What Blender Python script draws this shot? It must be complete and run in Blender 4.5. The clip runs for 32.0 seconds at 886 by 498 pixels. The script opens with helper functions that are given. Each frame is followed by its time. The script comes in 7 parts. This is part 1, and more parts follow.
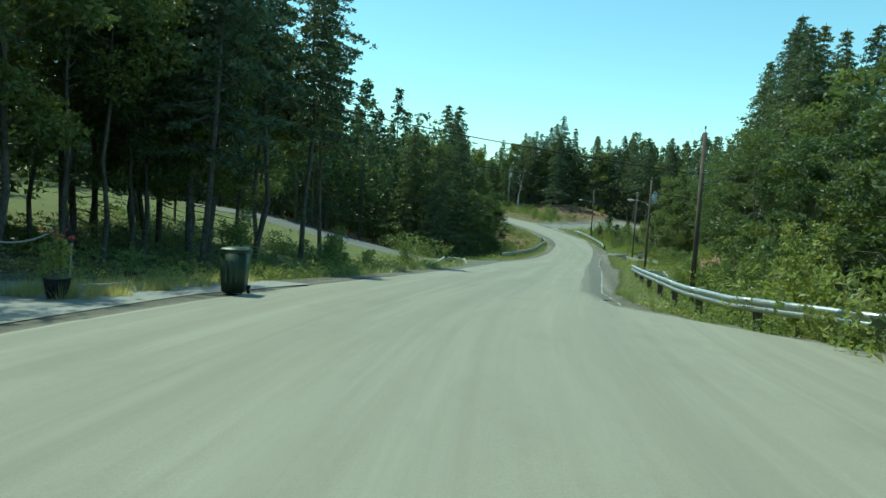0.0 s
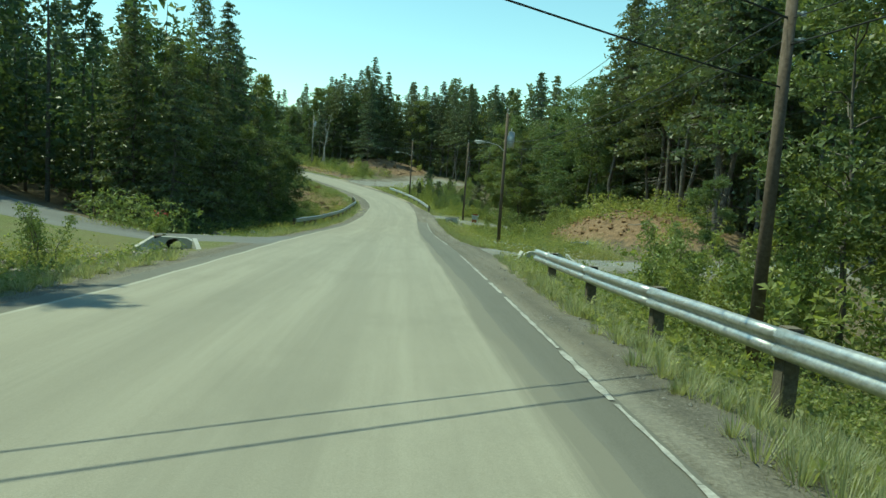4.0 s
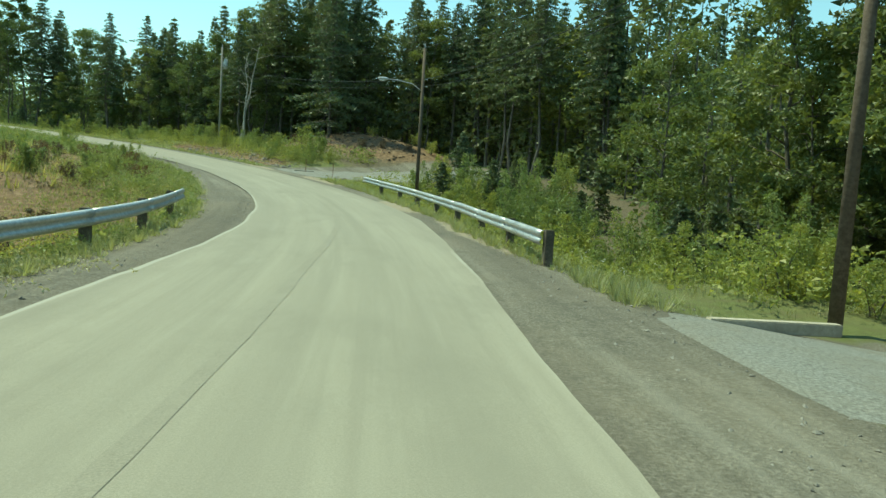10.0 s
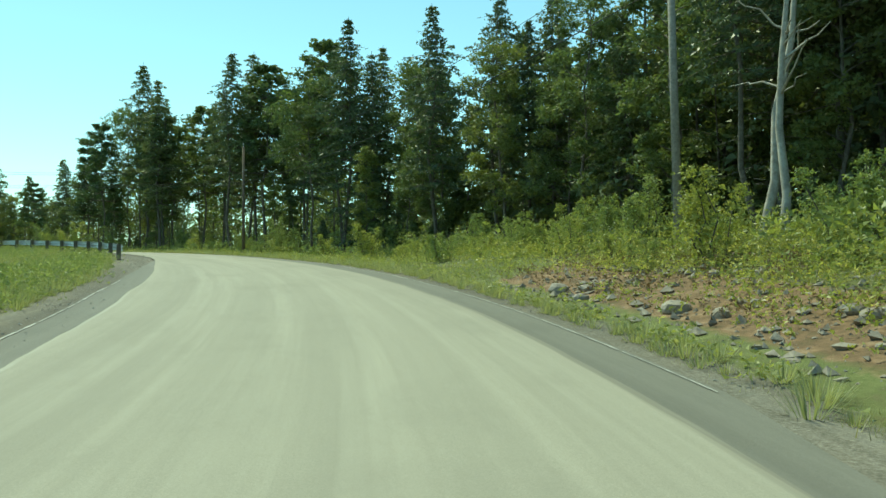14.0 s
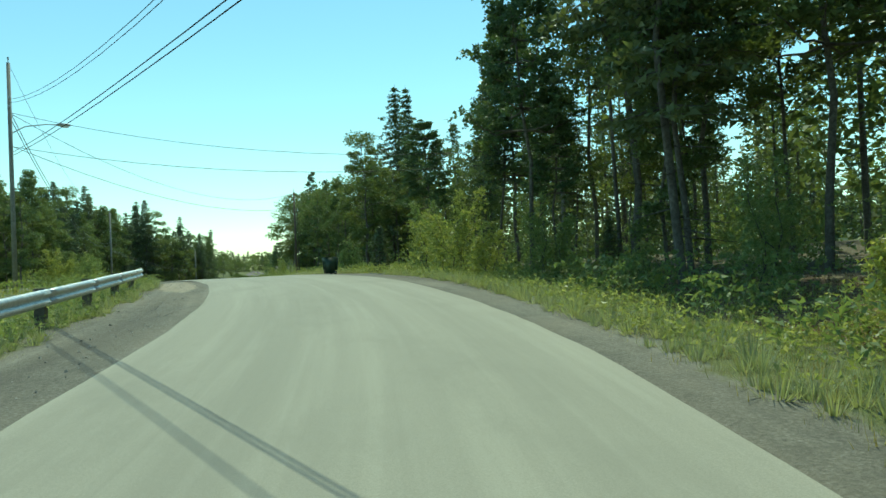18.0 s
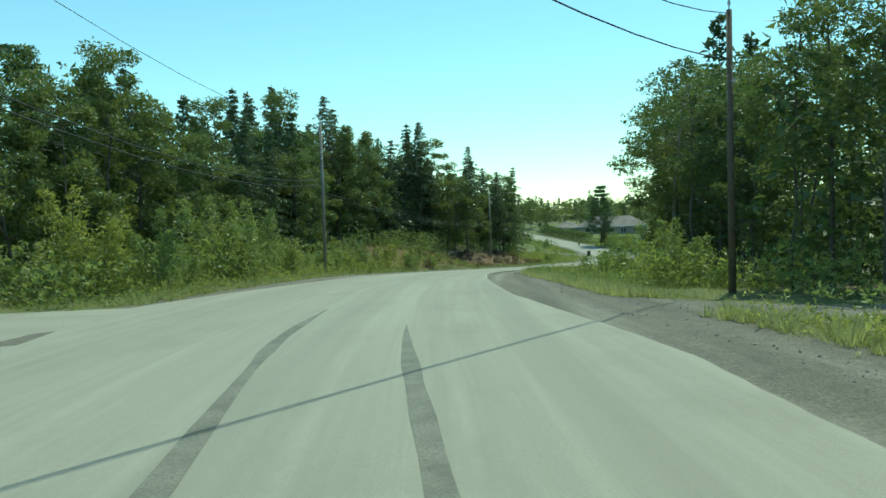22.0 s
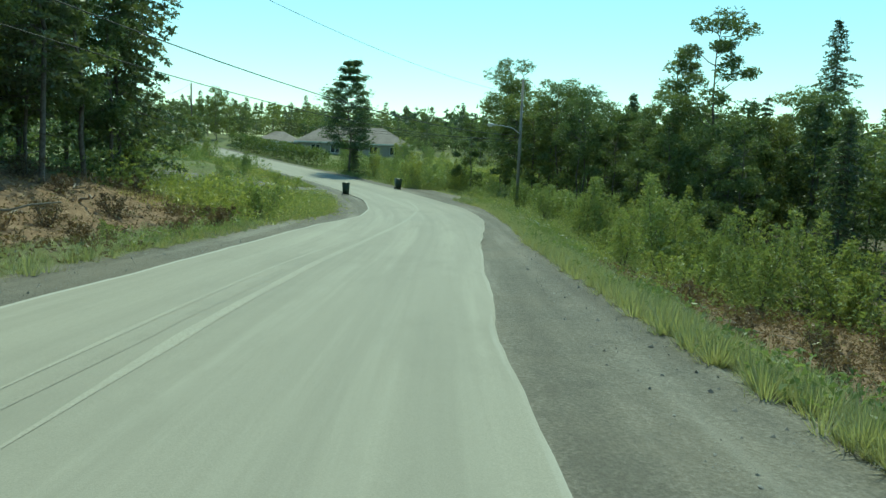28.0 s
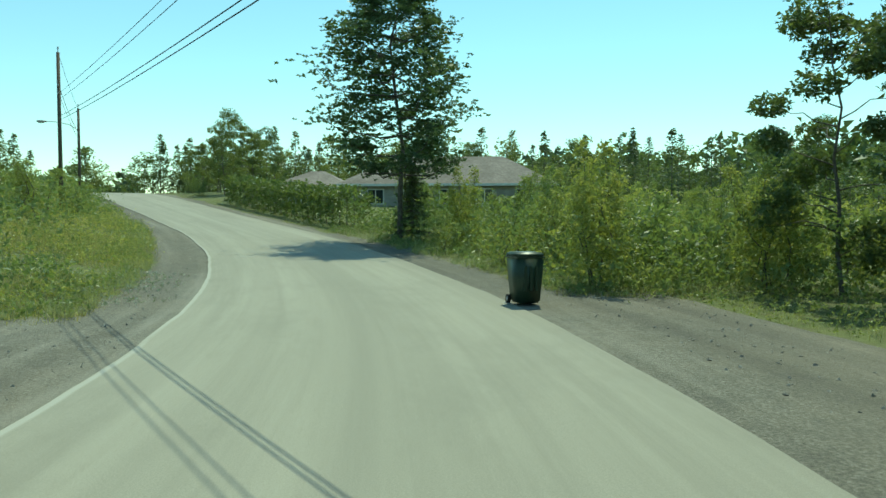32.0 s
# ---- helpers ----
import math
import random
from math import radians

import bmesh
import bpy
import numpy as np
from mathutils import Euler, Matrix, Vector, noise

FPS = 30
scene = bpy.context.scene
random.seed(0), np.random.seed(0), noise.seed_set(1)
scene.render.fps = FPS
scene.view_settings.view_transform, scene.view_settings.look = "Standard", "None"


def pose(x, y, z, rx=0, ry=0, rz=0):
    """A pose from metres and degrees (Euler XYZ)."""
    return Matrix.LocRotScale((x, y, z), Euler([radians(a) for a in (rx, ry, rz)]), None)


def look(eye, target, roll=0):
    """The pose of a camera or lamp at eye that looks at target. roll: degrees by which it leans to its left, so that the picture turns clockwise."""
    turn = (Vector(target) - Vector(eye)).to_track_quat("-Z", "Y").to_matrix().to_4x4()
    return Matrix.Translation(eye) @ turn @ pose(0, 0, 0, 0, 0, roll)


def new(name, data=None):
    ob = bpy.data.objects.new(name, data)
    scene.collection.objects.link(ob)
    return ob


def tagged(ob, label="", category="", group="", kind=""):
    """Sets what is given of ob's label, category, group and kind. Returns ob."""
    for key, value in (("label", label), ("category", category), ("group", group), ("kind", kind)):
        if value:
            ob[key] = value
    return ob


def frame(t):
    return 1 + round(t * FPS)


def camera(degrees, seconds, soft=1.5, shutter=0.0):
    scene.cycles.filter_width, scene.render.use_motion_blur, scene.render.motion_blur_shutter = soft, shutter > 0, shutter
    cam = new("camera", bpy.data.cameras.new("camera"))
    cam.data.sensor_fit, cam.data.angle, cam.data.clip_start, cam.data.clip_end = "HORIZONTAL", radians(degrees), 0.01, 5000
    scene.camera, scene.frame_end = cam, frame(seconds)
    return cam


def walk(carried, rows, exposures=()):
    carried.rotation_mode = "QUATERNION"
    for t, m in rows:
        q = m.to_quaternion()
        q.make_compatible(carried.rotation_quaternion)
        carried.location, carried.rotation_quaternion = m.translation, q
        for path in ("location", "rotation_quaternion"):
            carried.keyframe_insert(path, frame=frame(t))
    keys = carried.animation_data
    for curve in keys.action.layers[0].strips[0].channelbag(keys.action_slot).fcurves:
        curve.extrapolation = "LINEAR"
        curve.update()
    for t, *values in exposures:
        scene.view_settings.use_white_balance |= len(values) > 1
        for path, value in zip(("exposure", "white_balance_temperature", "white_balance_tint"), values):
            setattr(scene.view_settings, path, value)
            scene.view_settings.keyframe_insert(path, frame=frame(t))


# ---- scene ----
EXPOSURE = 0.5
# ---- camera: seconds, place, heading, tilt, lean ----
PATH = [
    (0.0, 0.00, -0.00, 1.60, 0.30, -3.74, -3.51),
    (0.5, 0.07, 2.50, 1.57, -0.70, -3.20, -3.36),
    (1.0, 0.19, 4.89, 1.50, -2.70, -4.39, -2.71),
    (1.5, 0.36, 7.18, 1.40, -6.39, -4.87, -3.43),
    (2.0, 0.66, 9.51, 1.27, -10.28, -5.30, -4.13),
    (2.5, 1.06, 12.00, 1.13, -12.57, -5.44, -4.41),
    (3.0, 1.55, 14.72, 0.99, -13.72, -5.68, -4.39),
    (3.5, 2.14, 17.74, 0.84, -14.34, -5.86, -4.18),
    (4.0, 2.82, 21.12, 0.68, -14.73, -5.97, -3.84),
    (4.5, 3.61, 24.93, 0.50, -15.01, -5.93, -3.31),
    (5.0, 4.50, 29.20, 0.28, -15.20, -5.70, -2.89),
    (5.5, 5.49, 33.95, 0.04, -14.99, -5.52, -2.46),
    (6.0, 6.55, 39.16, -0.22, -14.67, -5.35, -2.34),
    (6.5, 7.69, 44.77, -0.50, -14.31, -5.21, -2.38),
    (7.0, 8.90, 50.71, -0.81, -14.18, -5.37, -2.58),
    (7.5, 10.17, 56.88, -1.17, -14.07, -5.43, -2.91),
    (8.0, 11.47, 63.22, -1.54, -13.95, -5.66, -4.13),
    (8.5, 12.79, 69.70, -1.90, -14.01, -5.90, -4.44),
    (9.0, 14.17, 76.29, -2.21, -14.33, -6.11, -4.59),
    (9.5, 15.64, 82.99, -2.42, -14.66, -5.65, -4.54),
    (10.0, 17.13, 89.81, -2.50, -14.99, -4.66, -3.51),
    (10.5, 18.50, 96.82, -2.46, -14.03, -3.85, -2.68),
    (11.0, 19.58, 104.05, -2.29, -11.51, -3.23, -1.77),
    (11.5, 20.19, 111.46, -2.03, -7.30, -2.53, -0.71),
    (12.0, 20.25, 118.98, -1.69, -2.20, -0.93, 0.09),
    (12.5, 19.72, 126.44, -1.31, 3.14, 0.54, 0.46),
    (13.0, 18.61, 133.66, -0.90, 8.69, 1.43, 0.39),
    (13.5, 16.89, 140.50, -0.44, 14.19, 2.05, 0.41),
    (14.0, 14.58, 146.93, 0.06, 19.83, 2.80, 0.84),
    (14.5, 11.71, 153.00, 0.60, 25.47, 3.97, 0.83),
    (15.0, 8.33, 158.74, 1.15, 30.75, 4.00, 1.11),
    (15.5, 4.46, 164.19, 1.70, 35.82, 3.32, 1.53),
    (16.0, 0.14, 169.37, 2.24, 40.54, 2.38, 1.92),
    (16.5, -4.60, 174.26, 2.76, 44.82, 1.62, 2.13),
    (17.0, -9.70, 178.77, 3.24, 49.13, 1.46, 2.02),
    (17.5, -15.05, 182.81, 3.67, 53.58, 1.19, 2.39),
    (18.0, -20.54, 186.29, 4.06, 58.21, 0.96, 2.48),
    (18.5, -26.03, 189.17, 4.41, 62.75, 0.67, 2.28),
    (19.0, -31.45, 191.52, 4.69, 67.36, 0.52, 2.38),
    (19.5, -36.83, 193.44, 4.92, 71.63, 0.58, 2.49),
    (20.0, -42.25, 195.02, 5.09, 74.74, 0.12, 2.17),
    (20.5, -47.75, 196.24, 5.19, 77.81, -0.63, 2.31),
    (21.0, -53.32, 197.22, 5.24, 80.79, -1.29, 2.46),
    (21.5, -58.96, 198.00, 5.23, 82.57, -1.98, 2.17),
    (22.0, -64.69, 198.66, 5.18, 82.30, -2.41, 1.68),
    (22.5, -70.50, 199.28, 5.09, 81.68, -3.08, 1.22),
    (23.0, -76.35, 199.94, 4.95, 81.28, -3.71, 0.85),
    (23.5, -82.23, 200.67, 4.76, 80.60, -4.48, 0.27),
    (24.0, -88.12, 201.54, 4.53, 79.19, -4.71, -0.19),
    (24.5, -94.00, 202.60, 4.24, 76.60, -5.08, -1.19),
    (25.0, -99.88, 203.92, 3.91, 73.69, -5.48, -1.95),
    (25.5, -105.74, 205.51, 3.55, 70.92, -5.92, -2.67),
    (26.0, -111.57, 207.38, 3.16, 68.41, -6.60, -3.14),
    (26.5, -117.38, 209.54, 2.75, 65.87, -7.31, -3.36),
    (27.0, -123.14, 211.98, 2.34, 63.39, -7.86, -3.31),
    (27.5, -128.83, 214.71, 1.92, 61.08, -8.06, -2.99),
    (28.0, -134.43, 217.74, 1.51, 58.46, -7.70, -2.38),
    (28.5, -139.96, 221.06, 1.12, 55.69, -7.50, -1.83),
    (29.0, -145.47, 224.58, 0.76, 53.98, -7.17, -1.46),
    (29.5, -151.02, 228.18, 0.44, 53.59, -6.52, -1.43),
    (30.0, -156.65, 231.72, 0.17, 54.54, -5.62, -1.13),
    (30.5, -162.39, 235.03, -0.05, 57.05, -4.67, 0.12),
    (31.0, -168.22, 237.97, -0.23, 61.33, -3.73, 0.91),
    (31.5, -174.15, 240.43, -0.36, 65.25, -3.44, 0.62),
    (32.0, -180.15, 242.38, -0.44, 69.32, -2.43, 0.09),
]
cam = camera(63.2, 32.0)
walk(cam, [(t, pose(x, y, z, 90 + tilt, lean, turn)) for t, x, y, z, turn, tilt, lean in PATH],
     exposures=[(t, EXPOSURE + e, k + 420, -26) for t, e, k in ((0.0, 0.05, 5800), (3.0, 0.10, 6450), (8.0, 0.24, 7200), (13.0, 0.32, 7300), (17.0, 0.04, 6350), (20.0, 0.0, 6400), (22.0, 0.0, 6000), (29.0, 0.0, 6050), (32.0, 0.0, 6550))])

# ---- sky and sun ----
SUN_TURN, SUN_UP = 54.0, 61.0        # degrees to the left of +y, and above the horizon
world = bpy.data.worlds.new("sky")
scene.world = world
world.use_nodes = True
wn = world.node_tree
sky = wn.nodes.new("ShaderNodeTexSky")
sky.sky_type, sky.sun_disc = "NISHITA", False
sky.sun_elevation, sky.sun_rotation = radians(SUN_UP), radians(-SUN_TURN)
sky.air_density, sky.dust_density, sky.ozone_density = 1.15, 0.03, 1.6
_tint = wn.nodes.new("ShaderNodeMix")
_tint.data_type, _tint.blend_type = "RGBA", "MULTIPLY"
_tint.inputs[0].default_value, _tint.inputs[7].default_value = 1.0, (0.87, 1.02, 1.04, 1)
wn.links.new(sky.outputs[0], _tint.inputs[6])
wn.links.new(_tint.outputs[2], wn.nodes["Background"].inputs[0])
wn.nodes["Background"].inputs[1].default_value = 0.120
sun = new("sun", bpy.data.lights.new("sun", "SUN"))
sun.data.energy, sun.data.angle, sun.data.color = 2.9, radians(0.53), (1.0, 0.95, 0.86)
_a, _e = radians(SUN_TURN), radians(SUN_UP)
_to = Vector((-math.sin(_a) * math.cos(_e), math.cos(_a) * math.cos(_e), math.sin(_e)))
sun.matrix_world = look(_to * 60, (0, 0, 0))

# ---- materials ----


def material(name, rough=0.8):
    m = bpy.data.materials.new(name)
    m.use_nodes = True
    b = m.node_tree.nodes["Principled BSDF"]
    b.inputs["Roughness"].default_value = rough
    b.inputs["Specular IOR Level"].default_value = 0.3
    return m, m.node_tree, b


def noise_tex(nt, scale, detail=4.0, rough=0.6, coords="Object", vec=None):
    n = nt.nodes.new("ShaderNodeTexNoise")
    n.inputs["Scale"].default_value, n.inputs["Detail"].default_value, n.inputs["Roughness"].default_value = scale, detail, rough
    if vec is None:
        c = nt.nodes.new("ShaderNodeTexCoord")
        vec = c.outputs[coords]
    nt.links.new(vec, n.inputs["Vector"])
    return n.outputs["Fac"]


def ramp(nt, fac, stops):
    r = nt.nodes.new("ShaderNodeValToRGB")
    while len(r.color_ramp.elements) < len(stops):
        r.color_ramp.elements.new(0.5)
    for e, (p, c) in zip(r.color_ramp.elements, stops):
        e.position, e.color = p, (*c, 1)
    nt.links.new(fac, r.inputs[0])
    return r.outputs[0]


def mix(nt, fac, a, b, mode="MIX"):
    n = nt.nodes.new("ShaderNodeMix")
    n.data_type, n.blend_type = "RGBA", mode
    for sock, v in ((n.inputs[0], fac), (n.inputs[6], a), (n.inputs[7], b)):
        if isinstance(v, (int, float)):
            sock.default_value = v
        elif isinstance(v, tuple):
            sock.default_value = (*v, 1)
        else:
            nt.links.new(v, sock)
    return n.outputs[2]


def bump(nt, b, height, strength=0.4, distance=0.02):
    n = nt.nodes.new("ShaderNodeBump")
    n.inputs["Strength"].default_value, n.inputs["Distance"].default_value = strength, distance
    nt.links.new(height, n.inputs["Height"])
    nt.links.new(n.outputs[0], b.inputs["Normal"])


def two_scale(name, dark, light, fine, coarse, rough=0.85, relief=0.3, dist=0.02, stain=None, spec=0.3):
    """A rough surface with grain at one scale and blotches at another."""
    m, nt, b = material(name, rough)
    b.inputs["Specular IOR Level"].default_value = spec
    grain = noise_tex(nt, fine, 3, 0.7)
    col = ramp(nt, grain, [(0.3, dark), (0.7, light)])
    blot = noise_tex(nt, coarse, 4, 0.6)
    lo = stain or tuple(0.72 * c for c in dark)
    col = mix(nt, ramp(nt, blot, [(0.42, (0, 0, 0)), (0.68, (0.6, 0.6, 0.6))]), col, lo)
    nt.links.new(col, b.inputs["Base Color"])
    bump(nt, b, grain, relief, dist)
    return m


def stretched(nt, sx, sy, sz):
    c = nt.nodes.new("ShaderNodeTexCoord")
    mp = nt.nodes.new("ShaderNodeMapping")
    mp.inputs["Scale"].default_value = (sx, sy, sz)
    nt.links.new(c.outputs["UV"], mp.inputs["Vector"])
    return mp.outputs[0]


def asphalt(name, dark, light, seam, worn_edges=False):
    """Chip-sealed road: stone grain, long narrow streaks along the lanes, broad wheel tracks, a few patches. UV is metres across and along."""
    m, nt, b = material(name, 0.82)
    grain = noise_tex(nt, 70, 3, 0.8)
    chips = noise_tex(nt, 260, 2, 0.6)
    col = ramp(nt, grain, [(0.3, dark), (0.72, light)])
    col = mix(nt, ramp(nt, chips, [(0.36, (0.55, 0.55, 0.55)), (0.5, (0, 0, 0))]), col, seam)
    lane = noise_tex(nt, 1.0, 3, 0.5, vec=stretched(nt, 0.85, 0.012, 1))
    col = mix(nt, ramp(nt, lane, [(0.42, (0, 0, 0)), (0.62, (0.42, 0.42, 0.42))]), col, seam)
    streak = noise_tex(nt, 1.0, 5, 0.65, vec=stretched(nt, 5.0, 0.07, 1))
    col = mix(nt, ramp(nt, streak, [(0.46, (0, 0, 0)), (0.70, (0.28, 0.28, 0.28))]), col, seam)
    pale = noise_tex(nt, 1.0, 5, 0.65, vec=stretched(nt, 1.6, 0.05, 1))
    col = mix(nt, ramp(nt, pale, [(0.48, (0, 0, 0)), (0.74, (0.34, 0.34, 0.34))]), col, tuple(min(1, 1.22 * c) for c in light))
    patch = noise_tex(nt, 1.0, 6, 0.72, vec=stretched(nt, 0.55, 0.25, 1))
    col = mix(nt, ramp(nt, patch, [(0.50, (0, 0, 0)), (0.68, (0.45, 0.45, 0.45))]), col, seam)
    if worn_edges:
        at, sp = nt.nodes.new("ShaderNodeAttribute"), nt.nodes.new("ShaderNodeSeparateColor")
        at.attribute_name = "wear"
        nt.links.new(at.outputs["Color"], sp.inputs[0])
        for sock, tone, gain in ((sp.outputs[1], tuple(0.52 * c for c in light), 1.0), (sp.outputs[0], (0.43, 0.415, 0.36), 0.7)):
            add = nt.nodes.new("ShaderNodeMath")
            add.operation = "ADD"
            nt.links.new(sock, add.inputs[0])
            nt.links.new(streak, add.inputs[1])
            col = mix(nt, ramp(nt, add.outputs[0], [(0.72, (0, 0, 0)), (1.25, (gain, gain, gain))]), col, tone)
    nt.links.new(col, b.inputs["Base Color"])
    bump(nt, b, grain, 0.35, 0.01)
    return m


ROAD_PALE = asphalt("pale_chipseal", (0.25, 0.232, 0.182), (0.37, 0.348, 0.28), (0.215, 0.203, 0.162), True)
ROAD_DARK = asphalt("dark_asphalt", (0.125, 0.12, 0.10), (0.205, 0.198, 0.168), (0.11, 0.107, 0.09))
DRIVE_GREY = asphalt("grey_asphalt", (0.13, 0.135, 0.13), (0.21, 0.215, 0.205), (0.12, 0.12, 0.115))
TYRE = two_scale("tyre_mark", (0.125, 0.118, 0.095), (0.25, 0.235, 0.19), 40, 2.5, 0.8)
SEAM = two_scale("seam_tar", (0.20, 0.187, 0.148), (0.32, 0.30, 0.24), 60, 2.2, 0.8, stain=(0.30, 0.28, 0.225))
PALE_SEAM = two_scale("bleached_seam", (0.255, 0.238, 0.187), (0.40, 0.38, 0.308), 40, 1.0, 0.8, stain=(0.29, 0.272, 0.22))
GRAVEL_PALE = two_scale("pale_gravel", (0.20, 0.195, 0.175), (0.44, 0.435, 0.41), 30, 0.7, 0.95, 0.8, 0.03, stain=(0.26, 0.24, 0.20))
GRAVEL_BLUE = two_scale("bluish_gravel", (0.12, 0.12, 0.108), (0.33, 0.335, 0.31), 26, 0.5, 0.95, 0.8, 0.03, stain=(0.20, 0.18, 0.14))
LINE = two_scale("worn_white_edge", (0.30, 0.29, 0.26), (0.52, 0.51, 0.47), 20, 2.2, 0.8, stain=(0.13, 0.13, 0.115))
STONE = two_scale("crushed_stone", (0.19, 0.182, 0.16), (0.38, 0.365, 0.33), 9, 1.0, 0.9, 0.5)
ROCK = two_scale("broken_rock", (0.20, 0.17, 0.135), (0.42, 0.375, 0.32), 6, 0.8, 0.9, 0.6, 0.05)
CLAY = two_scale("red_clay", (0.20, 0.115, 0.055), (0.40, 0.255, 0.14), 5, 0.5, 0.95, 0.7, 0.06, stain=(0.16, 0.12, 0.085))
BRUSHPILE = two_scale("bark_mulch", (0.11, 0.08, 0.055), (0.27, 0.205, 0.15), 7, 0.6, 0.95, 0.8, 0.06, stain=(0.13, 0.11, 0.06))
CONCRETE = two_scale("cast_concrete", (0.40, 0.39, 0.36), (0.58, 0.57, 0.53), 25, 2.0, 0.85, 0.3, stain=(0.28, 0.28, 0.24))
PIPE = two_scale("pipe_dark", (0.02, 0.02, 0.02), (0.05, 0.05, 0.045), 20, 2)
POST_WOOD = two_scale("old_post_wood", (0.10, 0.085, 0.065), (0.22, 0.19, 0.15), 18, 2, 0.9, 0.5)
POLE_WOOD = two_scale("pole_wood", (0.10, 0.075, 0.055), (0.20, 0.155, 0.12), 14, 1.2, 0.9, 0.5)
POLE_GREY = two_scale("weathered_pole", (0.20, 0.18, 0.155), (0.36, 0.335, 0.30), 14, 1.2, 0.9, 0.5)
BEAM_WOOD = two_scale("pale_timber", (0.36, 0.32, 0.25), (0.56, 0.51, 0.42), 12, 1.5, 0.85, 0.3)
BARK = two_scale("bark", (0.085, 0.072, 0.058), (0.22, 0.195, 0.165), 9, 1.2, 0.95, 0.8, 0.03)
BIRCH = two_scale("pale_bark", (0.24, 0.22, 0.19), (0.48, 0.45, 0.40), 7, 1.0, 0.9, 0.4)
DEADWOOD = two_scale("dead_wood", (0.22, 0.19, 0.155), (0.42, 0.38, 0.33), 9, 1.0, 0.95, 0.5)
WHITE_PAINT = two_scale("white_paint", (0.66, 0.66, 0.63), (0.80, 0.80, 0.78), 12, 1.2, 0.6, 0.1)
RED_PAINT = two_scale("red_paint", (0.36, 0.045, 0.03), (0.50, 0.075, 0.05), 12, 2, 0.5, 0.05)
SIGN_GREEN = two_scale("green_sign_paint", (0.06, 0.14, 0.115), (0.09, 0.19, 0.155), 12, 2, 0.5, 0.05)
BIN_GREEN = two_scale("green_plastic", (0.024, 0.045, 0.026), (0.038, 0.07, 0.038), 30, 3, 0.45, 0.08, spec=0.5)
RUBBER = two_scale("black_rubber", (0.012, 0.012, 0.012), (0.03, 0.03, 0.03), 30, 3, 0.7)
ROOF = two_scale("roof_shingle", (0.17, 0.14, 0.12), (0.30, 0.26, 0.23), 5, 0.5, 0.9, 0.4)
SIDING = two_scale("house_siding", (0.30, 0.28, 0.25), (0.40, 0.38, 0.34), 6, 0.5, 0.7, 0.15)
RUST = two_scale("rusty_steel", (0.16, 0.07, 0.035), (0.32, 0.15, 0.08), 20, 3, 0.8)
GREY_METAL = two_scale("grey_metal", (0.40, 0.41, 0.41), (0.55, 0.56, 0.56), 15, 2, 0.45, 0.05)
WIRE = two_scale("cable_black", (0.02, 0.02, 0.02), (0.04, 0.04, 0.04), 10, 1, 0.6)
FLOWER = two_scale("red_flower", (0.45, 0.05, 0.06), (0.60, 0.12, 0.12), 10, 1, 0.7)

GALV, _nt, _b = material("galvanised_steel", 0.42)
_b.inputs["Metallic"].default_value = 0.75
_g = noise_tex(_nt, 14, 5, 0.7)
_nt.links.new(ramp(_nt, _g, [(0.3, (0.40, 0.41, 0.41)), (0.7, (0.66, 0.67, 0.66))]), _b.inputs["Base Color"])
_nt.links.new(ramp(_nt, noise_tex(_nt, 3, 4), [(0.3, (0.34, 0.34, 0.34)), (0.7, (0.58, 0.58, 0.58))]), _b.inputs["Roughness"])
LAMP_GLASS, _nt, _b = material("lamp_lens", 0.2)
_b.inputs["Base Color"].default_value = (0.75, 0.78, 0.78, 1)
WINDOW, _nt, _b = material("window_glass", 0.08)
_b.inputs["Base Color"].default_value = (0.03, 0.04, 0.045, 1)
_b.inputs["Specular IOR Level"].default_value = 0.7


def leaves(name, dark, light, warm, through_light=0.35):
    """Foliage: each tree and each spray its own green, some light passing through."""
    m, nt, b = material(name, 0.46)
    b.inputs["Specular IOR Level"].default_value = 0.42
    dark, light, warm = (tuple(0.92 * v + 0.08 * sum(c) / 3 for v in c) for c in (dark, light, warm))
    oi, gi = nt.nodes.new("ShaderNodeObjectInfo"), nt.nodes.new("ShaderNodeNewGeometry")
    col = ramp(nt, gi.outputs["Random Per Island"], [(0.0, dark), (0.75, light), (1.0, warm)])
    tone = ramp(nt, oi.outputs["Random"], [(0.0, (0.74, 0.82, 0.86)), (0.5, (1.0, 1.0, 1.0)), (1.0, (1.28, 1.16, 0.92))])
    col = mix(nt, 1.0, col, tone, "MULTIPLY")
    nt.links.new(col, b.inputs["Base Color"])
    tr = nt.nodes.new("ShaderNodeBsdfTranslucent")
    nt.links.new(mix(nt, 1.0, col, (1.2, 1.18, 0.68), "MULTIPLY"), tr.inputs["Color"])
    ms = nt.nodes.new("ShaderNodeMixShader")
    ms.inputs[0].default_value = through_light
    nt.links.new(b.outputs[0], ms.inputs[1])
    nt.links.new(tr.outputs[0], ms.inputs[2])
    nt.links.new(ms.outputs[0], nt.nodes["Material Output"].inputs["Surface"])
    return m


